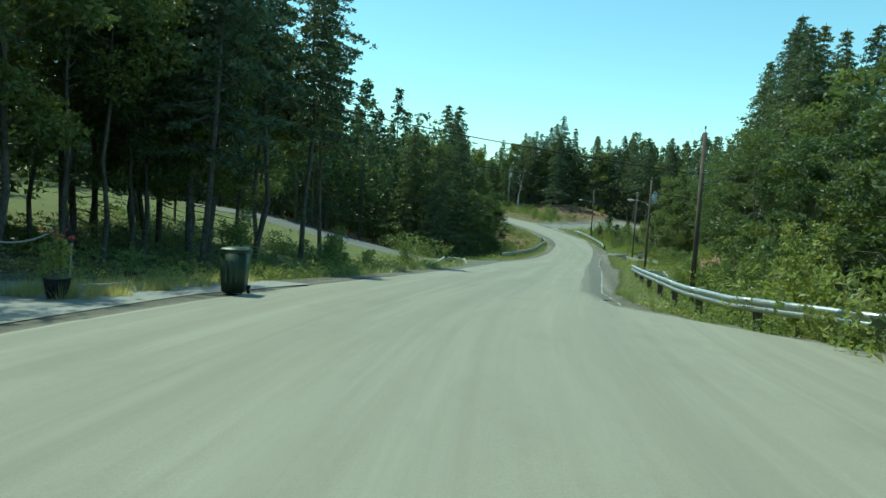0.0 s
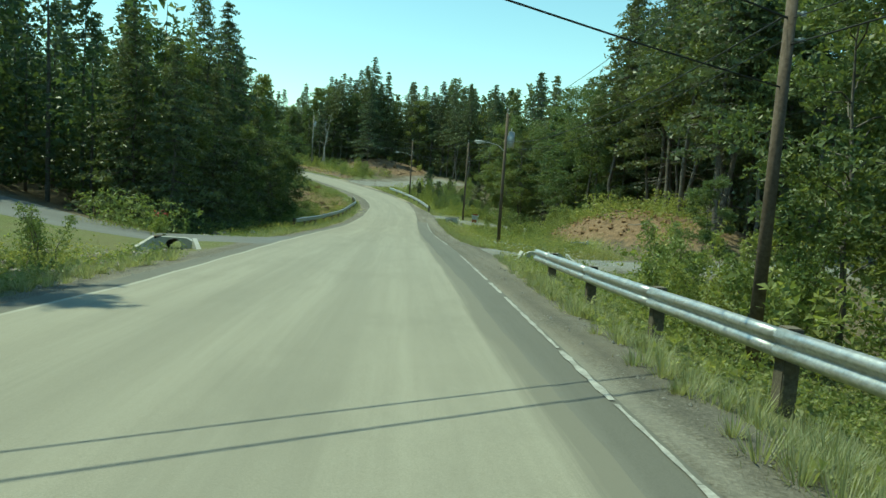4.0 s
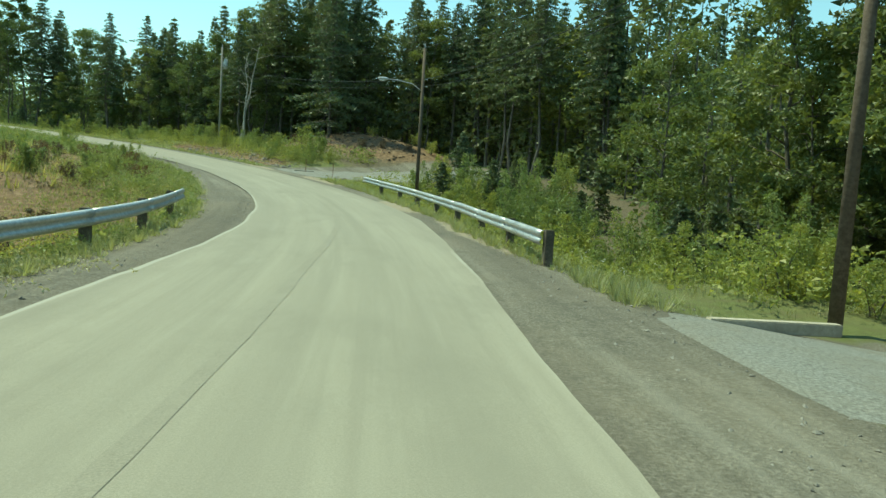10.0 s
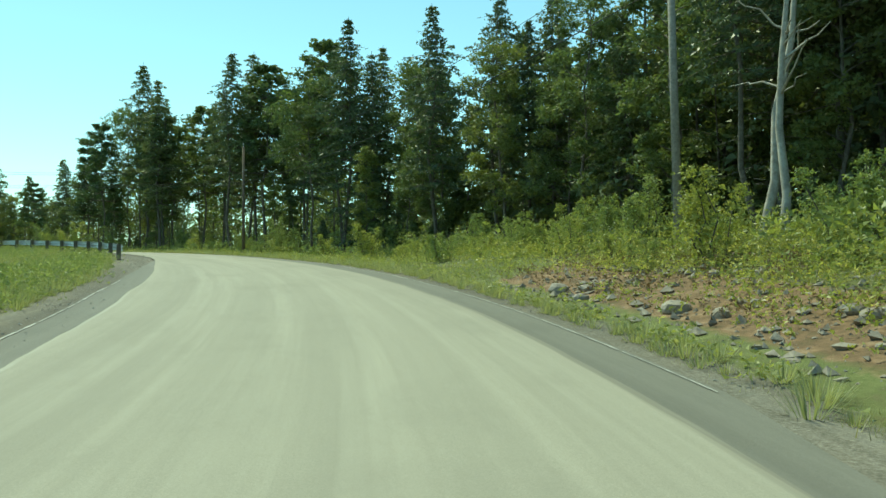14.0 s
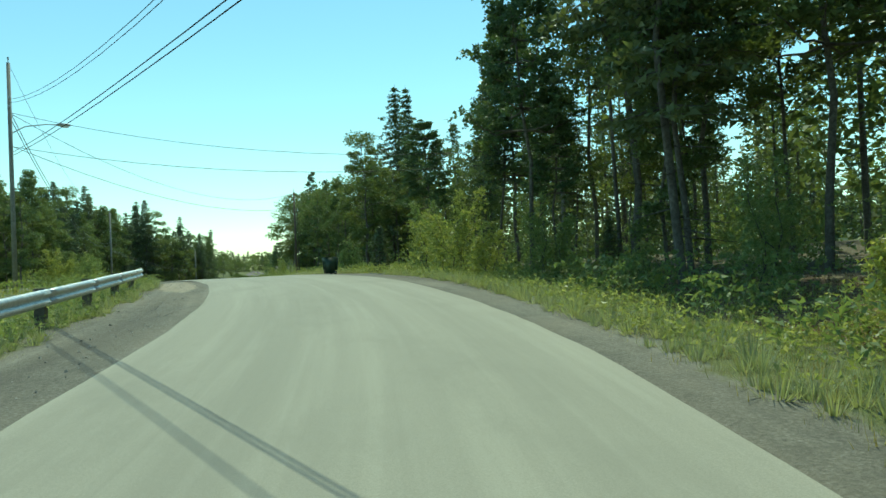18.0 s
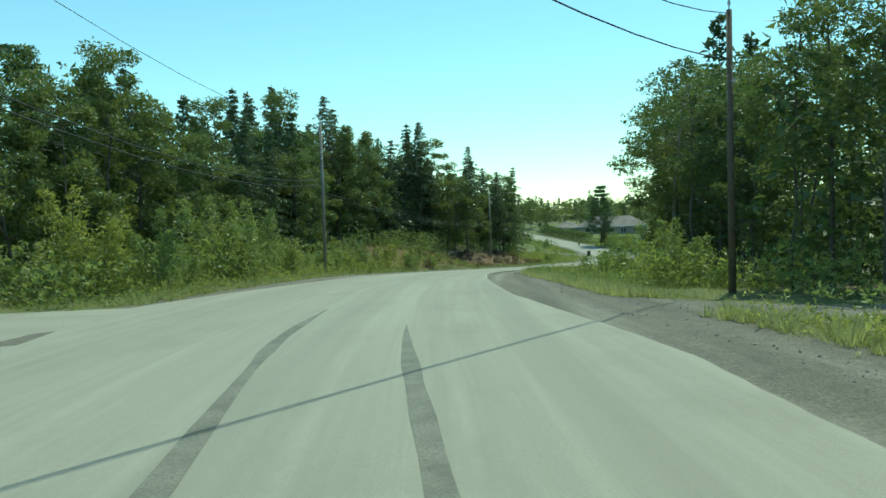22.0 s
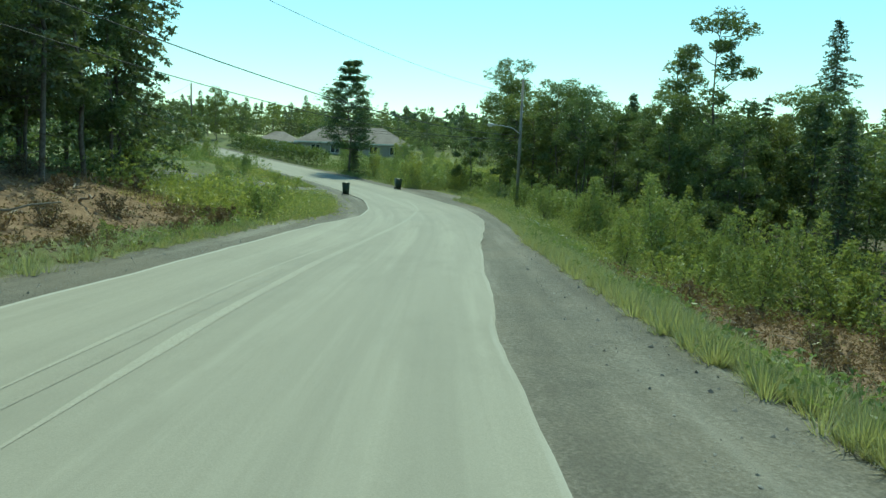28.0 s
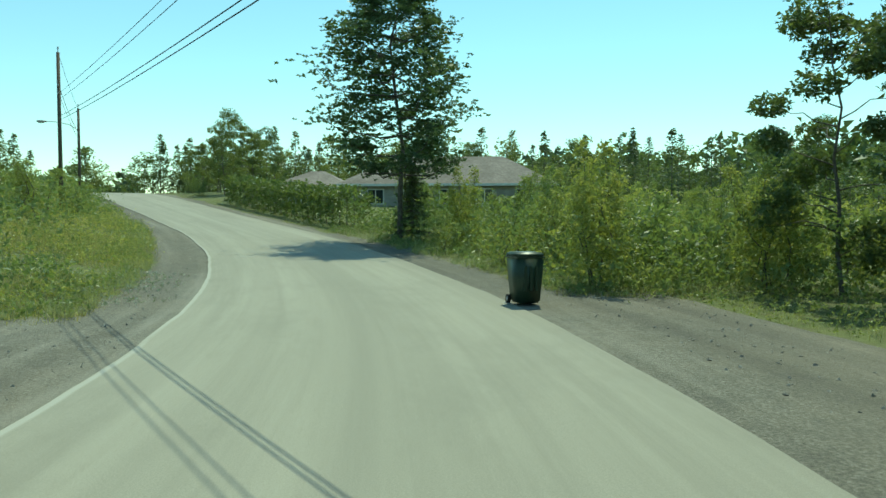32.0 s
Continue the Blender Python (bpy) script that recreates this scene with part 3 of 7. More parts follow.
_es = np.arange(S_MIN, S_MAX, 4.0)
_edge_xyz = np.concatenate([np.stack([*xy_at(_es, np.full_like(_es, e)), ground_z(_es, np.full_like(_es, e))], 1) for e in (-56.0, 56.0)])
_mid_xy = np.stack(xy_at(_es, np.zeros_like(_es)), 1)


def far_z(x, y):
    """The land away from the road: near its strip as high as the strip's edge, under the strip well below it."""
    q = np.stack([np.ravel(x), np.ravel(y)], 1)
    d2 = ((q[:, None, :] - _edge_xyz[None, :, :2]) ** 2).sum(-1)
    w = 1 / (d2 + 200.0) ** 1.5
    z = (w * _edge_xyz[None, :, 2]).sum(1) / w.sum(1)
    road = np.sqrt(((q[:, None, :] - _mid_xy[None]) ** 2).sum(-1).min(1))
    z = z - 0.4 - np.where(road < 58, 4.5, 0) + 0.8 * bumps(q[:, 0], q[:, 1], 0.06)
    return z.reshape(np.shape(x))


def build_ground():
    ss = np.arange(S_MIN, S_MAX - 0.1, 1.5)
    pos = np.array([0.4, 1.0, 1.6, 2.2, 2.8, 3.4, 4.0, 4.6, 5.2, 5.8, 6.4, 7.0, 7.8, 8.6, 9.4, 10.4, 11.4, 12.6, 14, 16, 18, 20.5, 24, 28, 33, 40, 48, 56])
    cols = np.r_[-pos[::-1], pos]
    s, d = np.meshgrid(ss, cols, indexing="ij")
    d = d + np.where(np.abs(d) < 10, 0, 0)
    x, y = xy_at(s, d)
    z = ground_z(s, d)
    nc = len(cols)
    v = np.stack([x, y, z], -1).reshape(-1, 3)
    f = [(i * nc + j, i * nc + j + 1, (i + 1) * nc + j + 1, (i + 1) * nc + j) for i in range(len(ss) - 1) for j in range(nc - 1)]
    wav = 0.45 * bumps(x, y, 1.6) + 0.35 * bumps(x, y, 0.5)
    offr, offl = d - RIGHT(s) + wav, LEFT(s) - d + wav
    gravel = np.clip(np.maximum(0.75 - (offr - SHOULDER_R(s)) * 1.1, 0) * (offr > -2), 0, 1) + np.clip(np.maximum(0.75 - (offl - SHOULDER_L(s)) * 1.1, 0) * (offl > -2), 0, 1)
    inside = (d < RIGHT(s)) & (d > LEFT(s))
    gravel = np.where(inside, 1, gravel)
    for s0, s1, d0, d1 in ((-30, 17, -13, -6), (47.5, 54, 2, 34), (96, 101, 2, 30), (141, 148.5, 2.5, 26), (244, 251, -12, -3), (262.5, 266.5, 3, 24), (233.5, 239.5, 3, 10), (379, 385.5, -20, -3), (374, 389, 2.5, 7.0)):
        gravel = np.where((s > s0) & (s < s1) & (d > d0) & (d < d1), 1, gravel)
    open_left = ((s > 118) & (s < 300)) | (s > 345)
    grass = np.where(d > 0, np.clip(1.2 - (offr - SHOULDER_R(s) - 5) * 0.25, 0, 1), np.where(open_left, 1.0, np.clip(1.2 - (offl - SHOULDER_L(s) - 4) * 0.25, 0, 1)))
    grass = np.where((s > 24) & (s < 50) & (d < -8), 1, grass)
    grass = np.where((s > 376) & (d > 0), 1, grass)
    grass = np.maximum(grass, np.clip((np.abs(d) - 18) / 20, 0, 1))
    dirt = np.zeros_like(s)
    for ms, md, a, b, h in MOUNDS[1:]:
        u = ((s - ms) / (a * 1.1)) ** 2 + ((d - md) / (b * 1.15)) ** 2
        dirt = np.maximum(dirt, np.clip(1.6 - 1.6 * u, 0, 1))
    for s0, s1, d0, d1 in ((294, 345, 4.6, 15), (150, 168, 4.6, 7.5), (312, 352, -14, -8.5), (106, 150, -18, -5.4), (198, 226, 6, 12)):
        dirt = np.where((s > s0) & (s < s1) & (d > d0) & (d < d1), 0.68, dirt)
    sand = np.zeros_like(s)
    for ms, md, a, b in ((112, 3.3, 6, 0.6), (121, 3.1, 5, 0.5), (137.5, 3.9, 5, 1.1), (149, 3.6, 4, 0.5), (249, 3.6, 4.5, 0.8), (40, 3.6, 6, 0.5), (232, -4.2, 8, 0.7)):
        sand = np.maximum(sand, np.clip(1.5 - 1.5 * (((s - ms) / a) ** 2 + ((d - md) / b) ** 2), 0, 1))
    cover = np.stack([gravel, grass, dirt, sand], -1).reshape(-1, 4)
    # the wide land beyond, in the same sheet, at the height of the nearest edge of the road's strip
    gx = np.r_[-4200, -2200, -1200, -800, -600, np.arange(-480, 200, 14.0), 260, 360, 600, 1000, 2000, 4000]
    gy = np.r_[-4200, -2200, -1000, -500, -300, np.arange(-180, 460, 14.0), 520, 640, 900, 1500, 2500, 4200]
    kx, ky = len(gx), len(gy)
    fx, fy = np.meshgrid(gx, gy, indexing="ij")
    fz = far_z(fx, fy)
    far = np.stack([fx, fy, fz], -1).reshape(-1, 3)
    base = len(v)
    f += [(base + i * ky + j, base + (i + 1) * ky + j, base + (i + 1) * ky + j + 1, base + i * ky + j + 1) for i in range(kx - 1) for j in range(ky - 1)]
    skirt = []
    n0 = base + len(far)
    for col, i in ((0, 0), (nc - 1, 1)):
        for a in range(len(ss)):
            skirt.append((v[a * nc + col, 0], v[a * nc + col, 1], v[a * nc + col, 2] - 5.0))
    skirt = np.array(skirt)
    m = len(ss)
    for a in range(m - 1):
        f.append((n0 + a, a * nc, (a + 1) * nc, n0 + a + 1))
        f.append((n0 + m + a + 1, (a + 1) * nc + nc - 1, a * nc + nc - 1, n0 + m + a))
    allv = np.concatenate([v, far, skirt])
    me = mesh_of("ground", allv, f, EARTH, True)
    uv = me.uv_layers.new(name="UVMap")
    plan = np.concatenate([np.stack([d.ravel(), s.ravel()], 1), far[:, :2], skirt[:, :2]])
    idx = np.zeros(len(me.loops), dtype=np.int32)
    me.loops.foreach_get("vertex_index", idx)
    uv.data.foreach_set("uv", plan[idx].ravel())
    att = me.color_attributes.new("cover", "FLOAT_COLOR", "POINT")
    cols4 = np.zeros((len(allv), 4))
    cols4[:, 1] = 1
    cols4[:base] = cover
    att.data.foreach_set("color", cols4.ravel())
    tagged(new("ground", me), "grassy roadside ground with gravel shoulders and forest floor", "ground", "", "structure")


build_ground()
def build_road():
    """The pale sheet: ragged edges, and an attribute for bleached edges (red) and where older asphalt shows through (green)."""
    ss = np.arange(S_MIN + 1, S_MAX - 2, 0.5)
    rng = np.random.default_rng(3)
    rag = [0.02 * np.convolve(rng.normal(size=len(ss) + 4), np.ones(5) / 5 ** 0.5, "valid") for _ in range(2)]
    lo, hi = LEFT(ss) + rag[0], RIGHT(ss) + rag[1]
    inset = np.array([0.0, 0.05, 0.13, 0.45, 0.9])
    mid = np.linspace(0, 1, 5)[1:-1]
    d = np.concatenate([lo[:, None] + inset[None], (lo + 0.9)[:, None] + ((hi - lo) - 1.8)[:, None] * mid[None], hi[:, None] - inset[None, ::-1]], 1)
    k = d.shape[1]
    s = np.repeat(ss[:, None], k, 1)
    x, y = xy_at(s, d)
    v = np.stack([x, y, road_z(s) + 0.012], -1).reshape(-1, 3)
    i, j = np.meshgrid(np.arange(len(ss) - 1), np.arange(k - 1), indexing="ij")
    f = np.stack([i * k + j, i * k + j + 1, (i + 1) * k + j + 1, (i + 1) * k + j], -1).reshape(-1, 4)
    me = mesh_of("road", v, f, ROAD_PALE, True)
    uv = me.uv_layers.new(name="UVMap")
    idx = np.zeros(len(me.loops), dtype=np.int32)
    me.loops.foreach_get("vertex_index", idx)
    uv.data.foreach_set("uv", np.stack([d.ravel(), s.ravel()], 1)[idx].ravel())
    inl, inr = d - lo[:, None], hi[:, None] - d
    old_r = np.clip((s - 19) / 5, 0, 1) * np.clip((93 - s) / 3, 0, 1) + np.clip((s - 150) / 6, 0, 1) * np.clip((206 - s) / 6, 0, 1)
    bleach = np.where(inl < 0.06, np.interp(ss, (20, 60, 150, 180, 235, 242, 276, 300, 450), (0.4, 0.7, 0.35, 0.2, 0.2, 0.0, 0.0, 0.6, 0.45))[:, None], 0) + np.where(inr < 0.06, np.interp(ss, (90, 100, 150, 260, 290, 350, 450), (0.0, 0.3, 0.2, 0.2, 0.5, 0.25, 0.2))[:, None], 0)
    show = np.clip(1 - inr / np.interp(ss, (20, 45, 75, 150), (0.5, 0.35, 0.1, 0.15))[:, None], 0, 1) * old_r
    att = me.color_attributes.new("wear", "FLOAT_COLOR", "POINT")
    att.data.foreach_set("color", np.stack([bleach, show, 0 * d, 1 + 0 * d], -1).ravel())
    tagged(new("road", me), "pale grey chip-sealed country road", "road", "", "structure")


build_road()
strip("gravel_lot", -6, 17.4, lambda s: np.interp(s, (-6, 12, 17.4), (-14, -14, -8.5)), lambda s: np.interp(s, (-6, 13, 17.4), (-6.6, -6.2, -5.5)), GRAVEL_PALE, 0.014, 0.6, 9, label="pale grey gravel lot beside the road", category="gravel lot", flat=False)
# dark strips of older asphalt beside the pale surface
LINE_OFF = table((16, -0.05), (20, 0.3), (36, 0.62), (46, 0.77), (55, 0.85), (88, 0.9), (150, 0.76), (200, 0.76))
strip("road_edge_strip", 21, 90.3, lambda s: RIGHT(s) - 0.25, lambda s: RIGHT(s) + LINE_OFF(s) + 0.07, ROAD_DARK, 0.006, 1.0, 3, label="dark older asphalt strip beside the road", category="road edge")
strip("road_edge_strip", 150, 205, lambda s: RIGHT(s) - 0.25, lambda s: RIGHT(s) + 0.85 * np.clip((s - 150) / 6, 0, 1) * np.clip((205 - s) / 8, 0, 1), ROAD_DARK, 0.006, 1.0, 3,
      label="dark older asphalt strip beside the road", category="road edge")
strip("road_edge_strip", 151, 186, lambda s: LEFT(s) - 0.75 * np.clip((s - 150.4) / 1, 0, 1) * np.clip((186 - s) / 12, 0.02, 1), lambda s: LEFT(s) + 0.25, ROAD_DARK, 0.006, 1.0, 3,
      label="dark older asphalt strip on the inside of the bend", category="road edge")
strip("road_edge_strip", 24, 80, lambda s: LEFT(s) - 0.45, lambda s: LEFT(s) + 0.25, ROAD_DARK, 0.006, 1.0, 3, label="dark asphalt strip along the far edge", category="road edge")


def edge_line(s0, s1, off, side, width=0.055):
    """A worn painted line: short dabs of uneven length with gaps, past the pale surface."""
    rng = np.random.default_rng(int(s0 * 3 + s1))
    v, f, s = [], [], s0
    while s < s1:
        ln = rng.uniform(0.4, 3.2)
        ss = np.arange(s, min(s + ln, s1) + 0.01, 0.2)
        w = width * rng.uniform(0.45, 1.0) * (0.75 + 0.25 * np.sin(ss * 9 + rng.uniform(0, 6)))
        e = RIGHT(ss) + LINE_OFF(ss) if side > 0 else LEFT(ss) - off
        n0 = len(v)
        for q, dd in enumerate((e - w, e + w)):
            x, y = xy_at(ss, dd)
            v += list(zip(x, y, road_z(ss) + 0.017))
        m = len(ss)
        f += [(n0 + i, n0 + m + i, n0 + m + i + 1, n0 + i + 1) for i in range(m - 1)]
        s += ln + rng.choice([0.0, 0.0, 0.1, 0.5])
    tagged(new("edge_line", mesh_of("edge_line", v, f, LINE)), "worn white edge line, broken in places", "road line", "", "structure")


for a, b in ((17, 46.8), (54.5, 68), (72.5, 88.5)):
    edge_line(a, b, 0.93, 1)
edge_line(156, 184, 0.76, 1, 0.03)
edge_line(152, 172, 0.70, -1, 0.03)

# ---- trees and bushes: meshes ----
RNG = np.random.default_rng(7)


def sprays(rng, centres, size, n=4, flat=0.5, coarse=False):
    """At each centre a spray of n small leaves that point all ways: vertices and faces."""
    c = np.asarray(centres, float)
    k = len(c)
    sz = size * rng.uniform(0.6, 1.35, (k, 1))
    vs = [c]
    for i in range(n):
        d = rng.normal(size=(k, 3))
        d /= np.linalg.norm(d, axis=1)[:, None] + 1e-9
        d[:, 2] *= 1 - 0.6 * min(flat, 1.2) / 1.2
        w = np.cross(d, rng.normal(size=(k, 3)) * [1, 1, 0.6])
        w /= np.linalg.norm(w, axis=1)[:, None] + 1e-9
        ln = sz * rng.uniform(0.7, 1.2, (k, 1))
        vs.append(c + d * ln * 0.55 + w * ln * (0.40 if coarse else 0.34))
        vs.append(c + d * ln - w * ln * 0.12)
    v = np.stack(vs, 1).reshape(-1, 3)
    base = np.arange(k)[:, None] * (1 + 2 * n)
    return v, np.concatenate([np.concatenate([base, base + 1 + 2 * i, base + 2 + 2 * i], 1) for i in range(n)])


def limb_path(rng, a, b, sag=0.0, wob=0.25, n=5):
    u = np.linspace(0, 1, n)[:, None]
    p = np.asarray(a) * (1 - u) + np.asarray(b) * u
    p[1:-1] += rng.normal(size=(n - 2, 3)) * wob
    p[:, 2] -= sag * (4 * u[:, 0] * (1 - u[:, 0]))
    return p


def broadleaf(seed, h, r, bare=0.3, clumps=16, leaves_each=110, size=0.24, stem=0.14, stems=1):
    """Meshes of a broadleaf tree: woody parts, and leaf sprays gathered in uneven clumps on its limbs."""
    rng = np.random.default_rng(seed)
    wood, crown = Soup(), Soup()
    for k in range(stems):
        off = np.array([rng.normal() * 0.3, rng.normal() * 0.3, 0]) if stems > 1 else np.zeros(3)
        top = np.array([rng.normal() * 0.035 * h, rng.normal() * 0.035 * h, h * 0.93])
        p = limb_path(rng, off + [0, 0, -0.25], top, 0, 0.009 * h, 7)
        wood.add(*tube(p, np.linspace(stem, stem * 0.15, 7), 7))
        for i in range(clumps // stems):
            u = bare + (1 - bare) * ((i + rng.uniform(0, 1)) / (clumps // stems))
            j = min(int(u * 6), 5)
            root = p[j] + (p[j + 1] - p[j]) * (u * 6 - j)
            width = r * (0.35 + 0.65 * math.sin(math.pi * min(1, (u - bare) / (1 - bare) * 0.85 + 0.12)))
            ang = rng.uniform(0, 2 * math.pi)
            reach = width * rng.uniform(0.35, 1.0)
            tip = root + np.array([math.cos(ang) * reach, math.sin(ang) * reach, rng.uniform(0.05, 0.35) * reach + 0.03 * h])
            wood.add(*tube(limb_path(rng, root, tip, -0.05 * reach, 0.06 * reach), np.linspace(stem * 0.33, stem * 0.06, 5), 4))
            ball = rng.uniform(0.16, 0.30) * (r + h * 0.08)
            g = rng.normal(size=(leaves_each, 3))
            g /= np.linalg.norm(g, axis=1)[:, None]
            g *= ball * rng.uniform(0.25, 1.1, (leaves_each, 1)) ** 0.7
            g[:, 2] *= 0.62
            crown.add(*sprays(rng, tip + g, size, 4, 0.4))
    return wood.mesh("trunk", BARK, True), crown.mesh("crown", LEAF)


def conifer(seed, h, r, bare=0.12, whorls=20, arms=6, droop=0.28, gap=0.0, teeth=7):
    """Meshes of a spruce or fir: a straight stem, and whorls of ragged, drooping boughs."""
    rng = np.random.default_rng(seed)
    wood, crown = Soup(), Soup()
    wood.add(*tube(limb_path(rng, [0, 0, -0.25], [0, 0, h], 0, 0.015 * h, 6), np.linspace(0.0085 * h, 0.012, 6), 7))
    for i in range(int(whorls * bare * 1.3)):
        z, ang = rng.uniform(0.08, max(bare, 0.12)) * h, rng.uniform(0, 6.28)
        wood.add(*tube([[0, 0, z], [math.cos(ang) * r * 0.5, math.sin(ang) * r * 0.5, z - 0.25]], [0.025, 0.008], 3))
    for i in range(whorls):
        u = i / whorls
        z = h * (bare + (1 - bare) * u ** 0.76)
        reach = r * (1 - u) ** 0.8 * rng.uniform(0.65, 1.2) + 0.15
        for k in range(arms):
            if rng.random() < gap:
                continue
            ang = 2 * math.pi * (k + rng.uniform(-0.4, 0.4)) / arms + i * 1.7
            ln = reach * rng.uniform(0.5, 1.3)
            out = np.array([math.cos(ang), math.sin(ang), 0.0])
            side = np.array([-out[1], out[0], 0.0])
            zz = z + rng.uniform(-0.15, 0.15) * h / whorls
            wood.add(*tube([[0, 0, zz], out * ln * 0.9 + [0, 0, zz - droop * ln * 0.8]], [0.02 + 0.008 * ln, 0.006], 3))
            n = int(teeth + 6 * ln)
            t = rng.uniform(0.08, 1.0, n) ** 0.75
            w = 0.24 * ln * (1.05 - t) ** 0.55 * rng.uniform(-1, 1, n)
            c = out[None] * (ln * t)[:, None] + side[None] * w[:, None]
            c[:, 2] = zz - droop * ln * t ** 1.5 + 0.10 * ln * np.clip(t - 0.7, 0, 1) - 0.35 * np.abs(w) - rng.uniform(0, 0.10, n)
            crown.add(*sprays(rng, c, (0.17 + 0.05 * ln) * np.ones((n, 1)), 3, 0.5))
    return wood.mesh("trunk", BARK, True), crown.mesh("crown", NEEDLE)


def pine(seed, h, r, bare=0.3, layers=9, arms=5, leaves_each=70, mat=None, size=0.27):
    """Meshes of a white pine: open, flat, upswept layers of needle sprays."""
    rng = np.random.default_rng(seed)
    wood, crown = Soup(), Soup()
    p = limb_path(rng, [0, 0, -0.25], [rng.normal() * 0.3, rng.normal() * 0.3, h * 0.97], 0, 0.012 * h, 7)
    wood.add(*tube(p, np.linspace(0.0095 * h, 0.02, 7), 8))
    for i in range(layers):
        u = i / (layers - 1)
        z = h * (bare + (0.95 - bare) * u)
        reach = r * (0.55 + 0.45 * math.sin(math.pi * (0.25 + 0.6 * u))) * (1 - 0.55 * u ** 2)
        for k in range(arms):
            ang = 2 * math.pi * (k + rng.uniform(-0.45, 0.45)) / arms + i * 2.1
            ln = reach * rng.uniform(0.5, 1.12)
            root = np.array([np.interp(z, p[:, 2], p[:, 0]), np.interp(z, p[:, 2], p[:, 1]), z])
            tip = root + np.array([math.cos(ang) * ln, math.sin(ang) * ln, 0.16 * ln])
            lp = limb_path(rng, root, tip, 0.10 * ln, 0.04 * ln)
            wood.add(*tube(lp, np.linspace(0.05, 0.015, 5), 4))
            t = rng.uniform(0.35, 1.05, leaves_each) ** 0.7
            c = root + (tip - root) * t[:, None] + rng.normal(size=(leaves_each, 3)) * np.array([0.13 * ln, 0.13 * ln, 0.05 * ln + 0.10])
            c[:, 2] += 0.12
            crown.add(*sprays(rng, c, size, 6, 1.2))
    return wood.mesh("trunk", BARK, True), crown.mesh("crown", mat or PINE)


def bush_mesh(seed, h, r, n=150, size=0.22, mat=None, stems=5):
    rng = np.random.default_rng(seed)
    wood, crown = Soup(), Soup()
    per = n // stems
    for i in range(stems):
        ang = rng.uniform(0, 6.28)
        rr = r * rng.uniform(0.15, 0.75)
        tip = np.array([math.cos(ang) * rr, math.sin(ang) * rr, h * rng.uniform(0.6, 0.95)])
        p = limb_path(rng, [tip[0] * 0.2, tip[1] * 0.2, -0.15], tip, 0, 0.05 * h)
        wood.add(*tube(p, np.linspace(0.03, 0.008, 5), 4))
        u = rng.uniform(0.08, 1.08, per) ** 0.8
        c = p[0] + (tip - p[0]) * u[:, None] + rng.normal(size=(per, 3)) * np.array([0.28 * r, 0.28 * r, 0.07 * h]) * (1.25 - u)[:, None]
        c[:, 2] = np.maximum(c[:, 2], 0.05)
        crown.add(*sprays(rng, c, size, 4, 0.2))
    return (("stem", wood.mesh("stem", BARK, True)), ("foliage", crown.mesh("foliage", mat or BUSH)))


def dead_mesh(seed, h, lean=0.1, limbs=9):
    rng = np.random.default_rng(seed)
    wood = Soup()
    p = limb_path(rng, [0, 0, -0.25], [lean * h, rng.normal() * 0.04 * h, h], 0, 0.012 * h, 7)
    wood.add(*tube(p, np.linspace(0.013 * h, 0.02, 7), 6))
    for i in range(limbs):
        u = rng.uniform(0.35, 0.95)
        j = min(int(u * 6), 5)
        root = p[j] + (p[j + 1] - p[j]) * (u * 6 - j)
        ang, ln = rng.uniform(0, 6.28), h * rng.uniform(0.06, 0.2)
        tip = root + np.array([math.cos(ang) * ln, math.sin(ang) * ln, ln * rng.uniform(0.1, 0.9)])
        wood.add(*tube(limb_path(rng, root, tip, 0, 0.06 * ln), np.linspace(0.03, 0.008, 5), 4))
    return wood.mesh("stem", BIRCH, True)


# kinds of trees and bushes, then copies that share their meshes
KINDS = {}


def kind_of(key, name, label, category, pieces, group):
    """Keeps the meshes of a kind for planting."""
    KINDS[key] = (name, label, category, pieces, group)


for i, (h, r, bare, cl) in enumerate(((11, 2.7, 0.16, 26), (13, 2.4, 0.22, 26), (8.5, 2.4, 0.08, 24), (12, 2.0, 0.16, 24), (10.5, 2.9, 0.2, 26))):
    w, c = broadleaf(20 + i, h, r, bare, cl, 125, 0.195, 0.0085 * h)
    kind_of("leafy%d" % i, "broadleaf_tree", "green broadleaf tree with a slim dark trunk", "tree", (("trunk", w), ("crown", c)), "roadside trees")
w, c = broadleaf(31, 12, 3.0, 0.45, 24, 100, 0.185, 0.10)
kind_of("open0", "broadleaf_tree", "open broadleaf tree with a bare lower trunk", "tree", (("trunk", w), ("crown", c)), "roadside trees")
for i, (h, r, bare, wh, gap) in enumerate(((14, 2.8, 0.10, 26, 0.03), (16, 2.8, 0.30, 25, 0.08), (12, 2.5, 0.06, 23, 0.03), (17, 2.7, 0.40, 24, 0.12))):
    w, c = conifer(60 + i, h, r, bare, wh, 8, 0.28, gap)
    kind_of("spruce%d" % i, "spruce_tree", "dark green spruce with drooping boughs", "tree", (("trunk", w), ("crown", c)), "roadside trees")
for i, (h, r, bare) in enumerate(((15, 3.4, 0.42), (14, 3.0, 0.35))):
    w, c = pine(90 + i, h, r, bare)
    kind_of("pine%d" % i, "pine_tree", "tall open-crowned pine with flat layers of needles", "tree", (("trunk", w), ("crown", c)), "roadside trees")
w, c = pine(95, 15, 4.4, 0.22, 12, 6, 95, None, 0.25)
kind_of("garden_pine", "pine_tree", "large open pine beside the house", "tree", (("trunk", w), ("crown", c)), "garden trees")
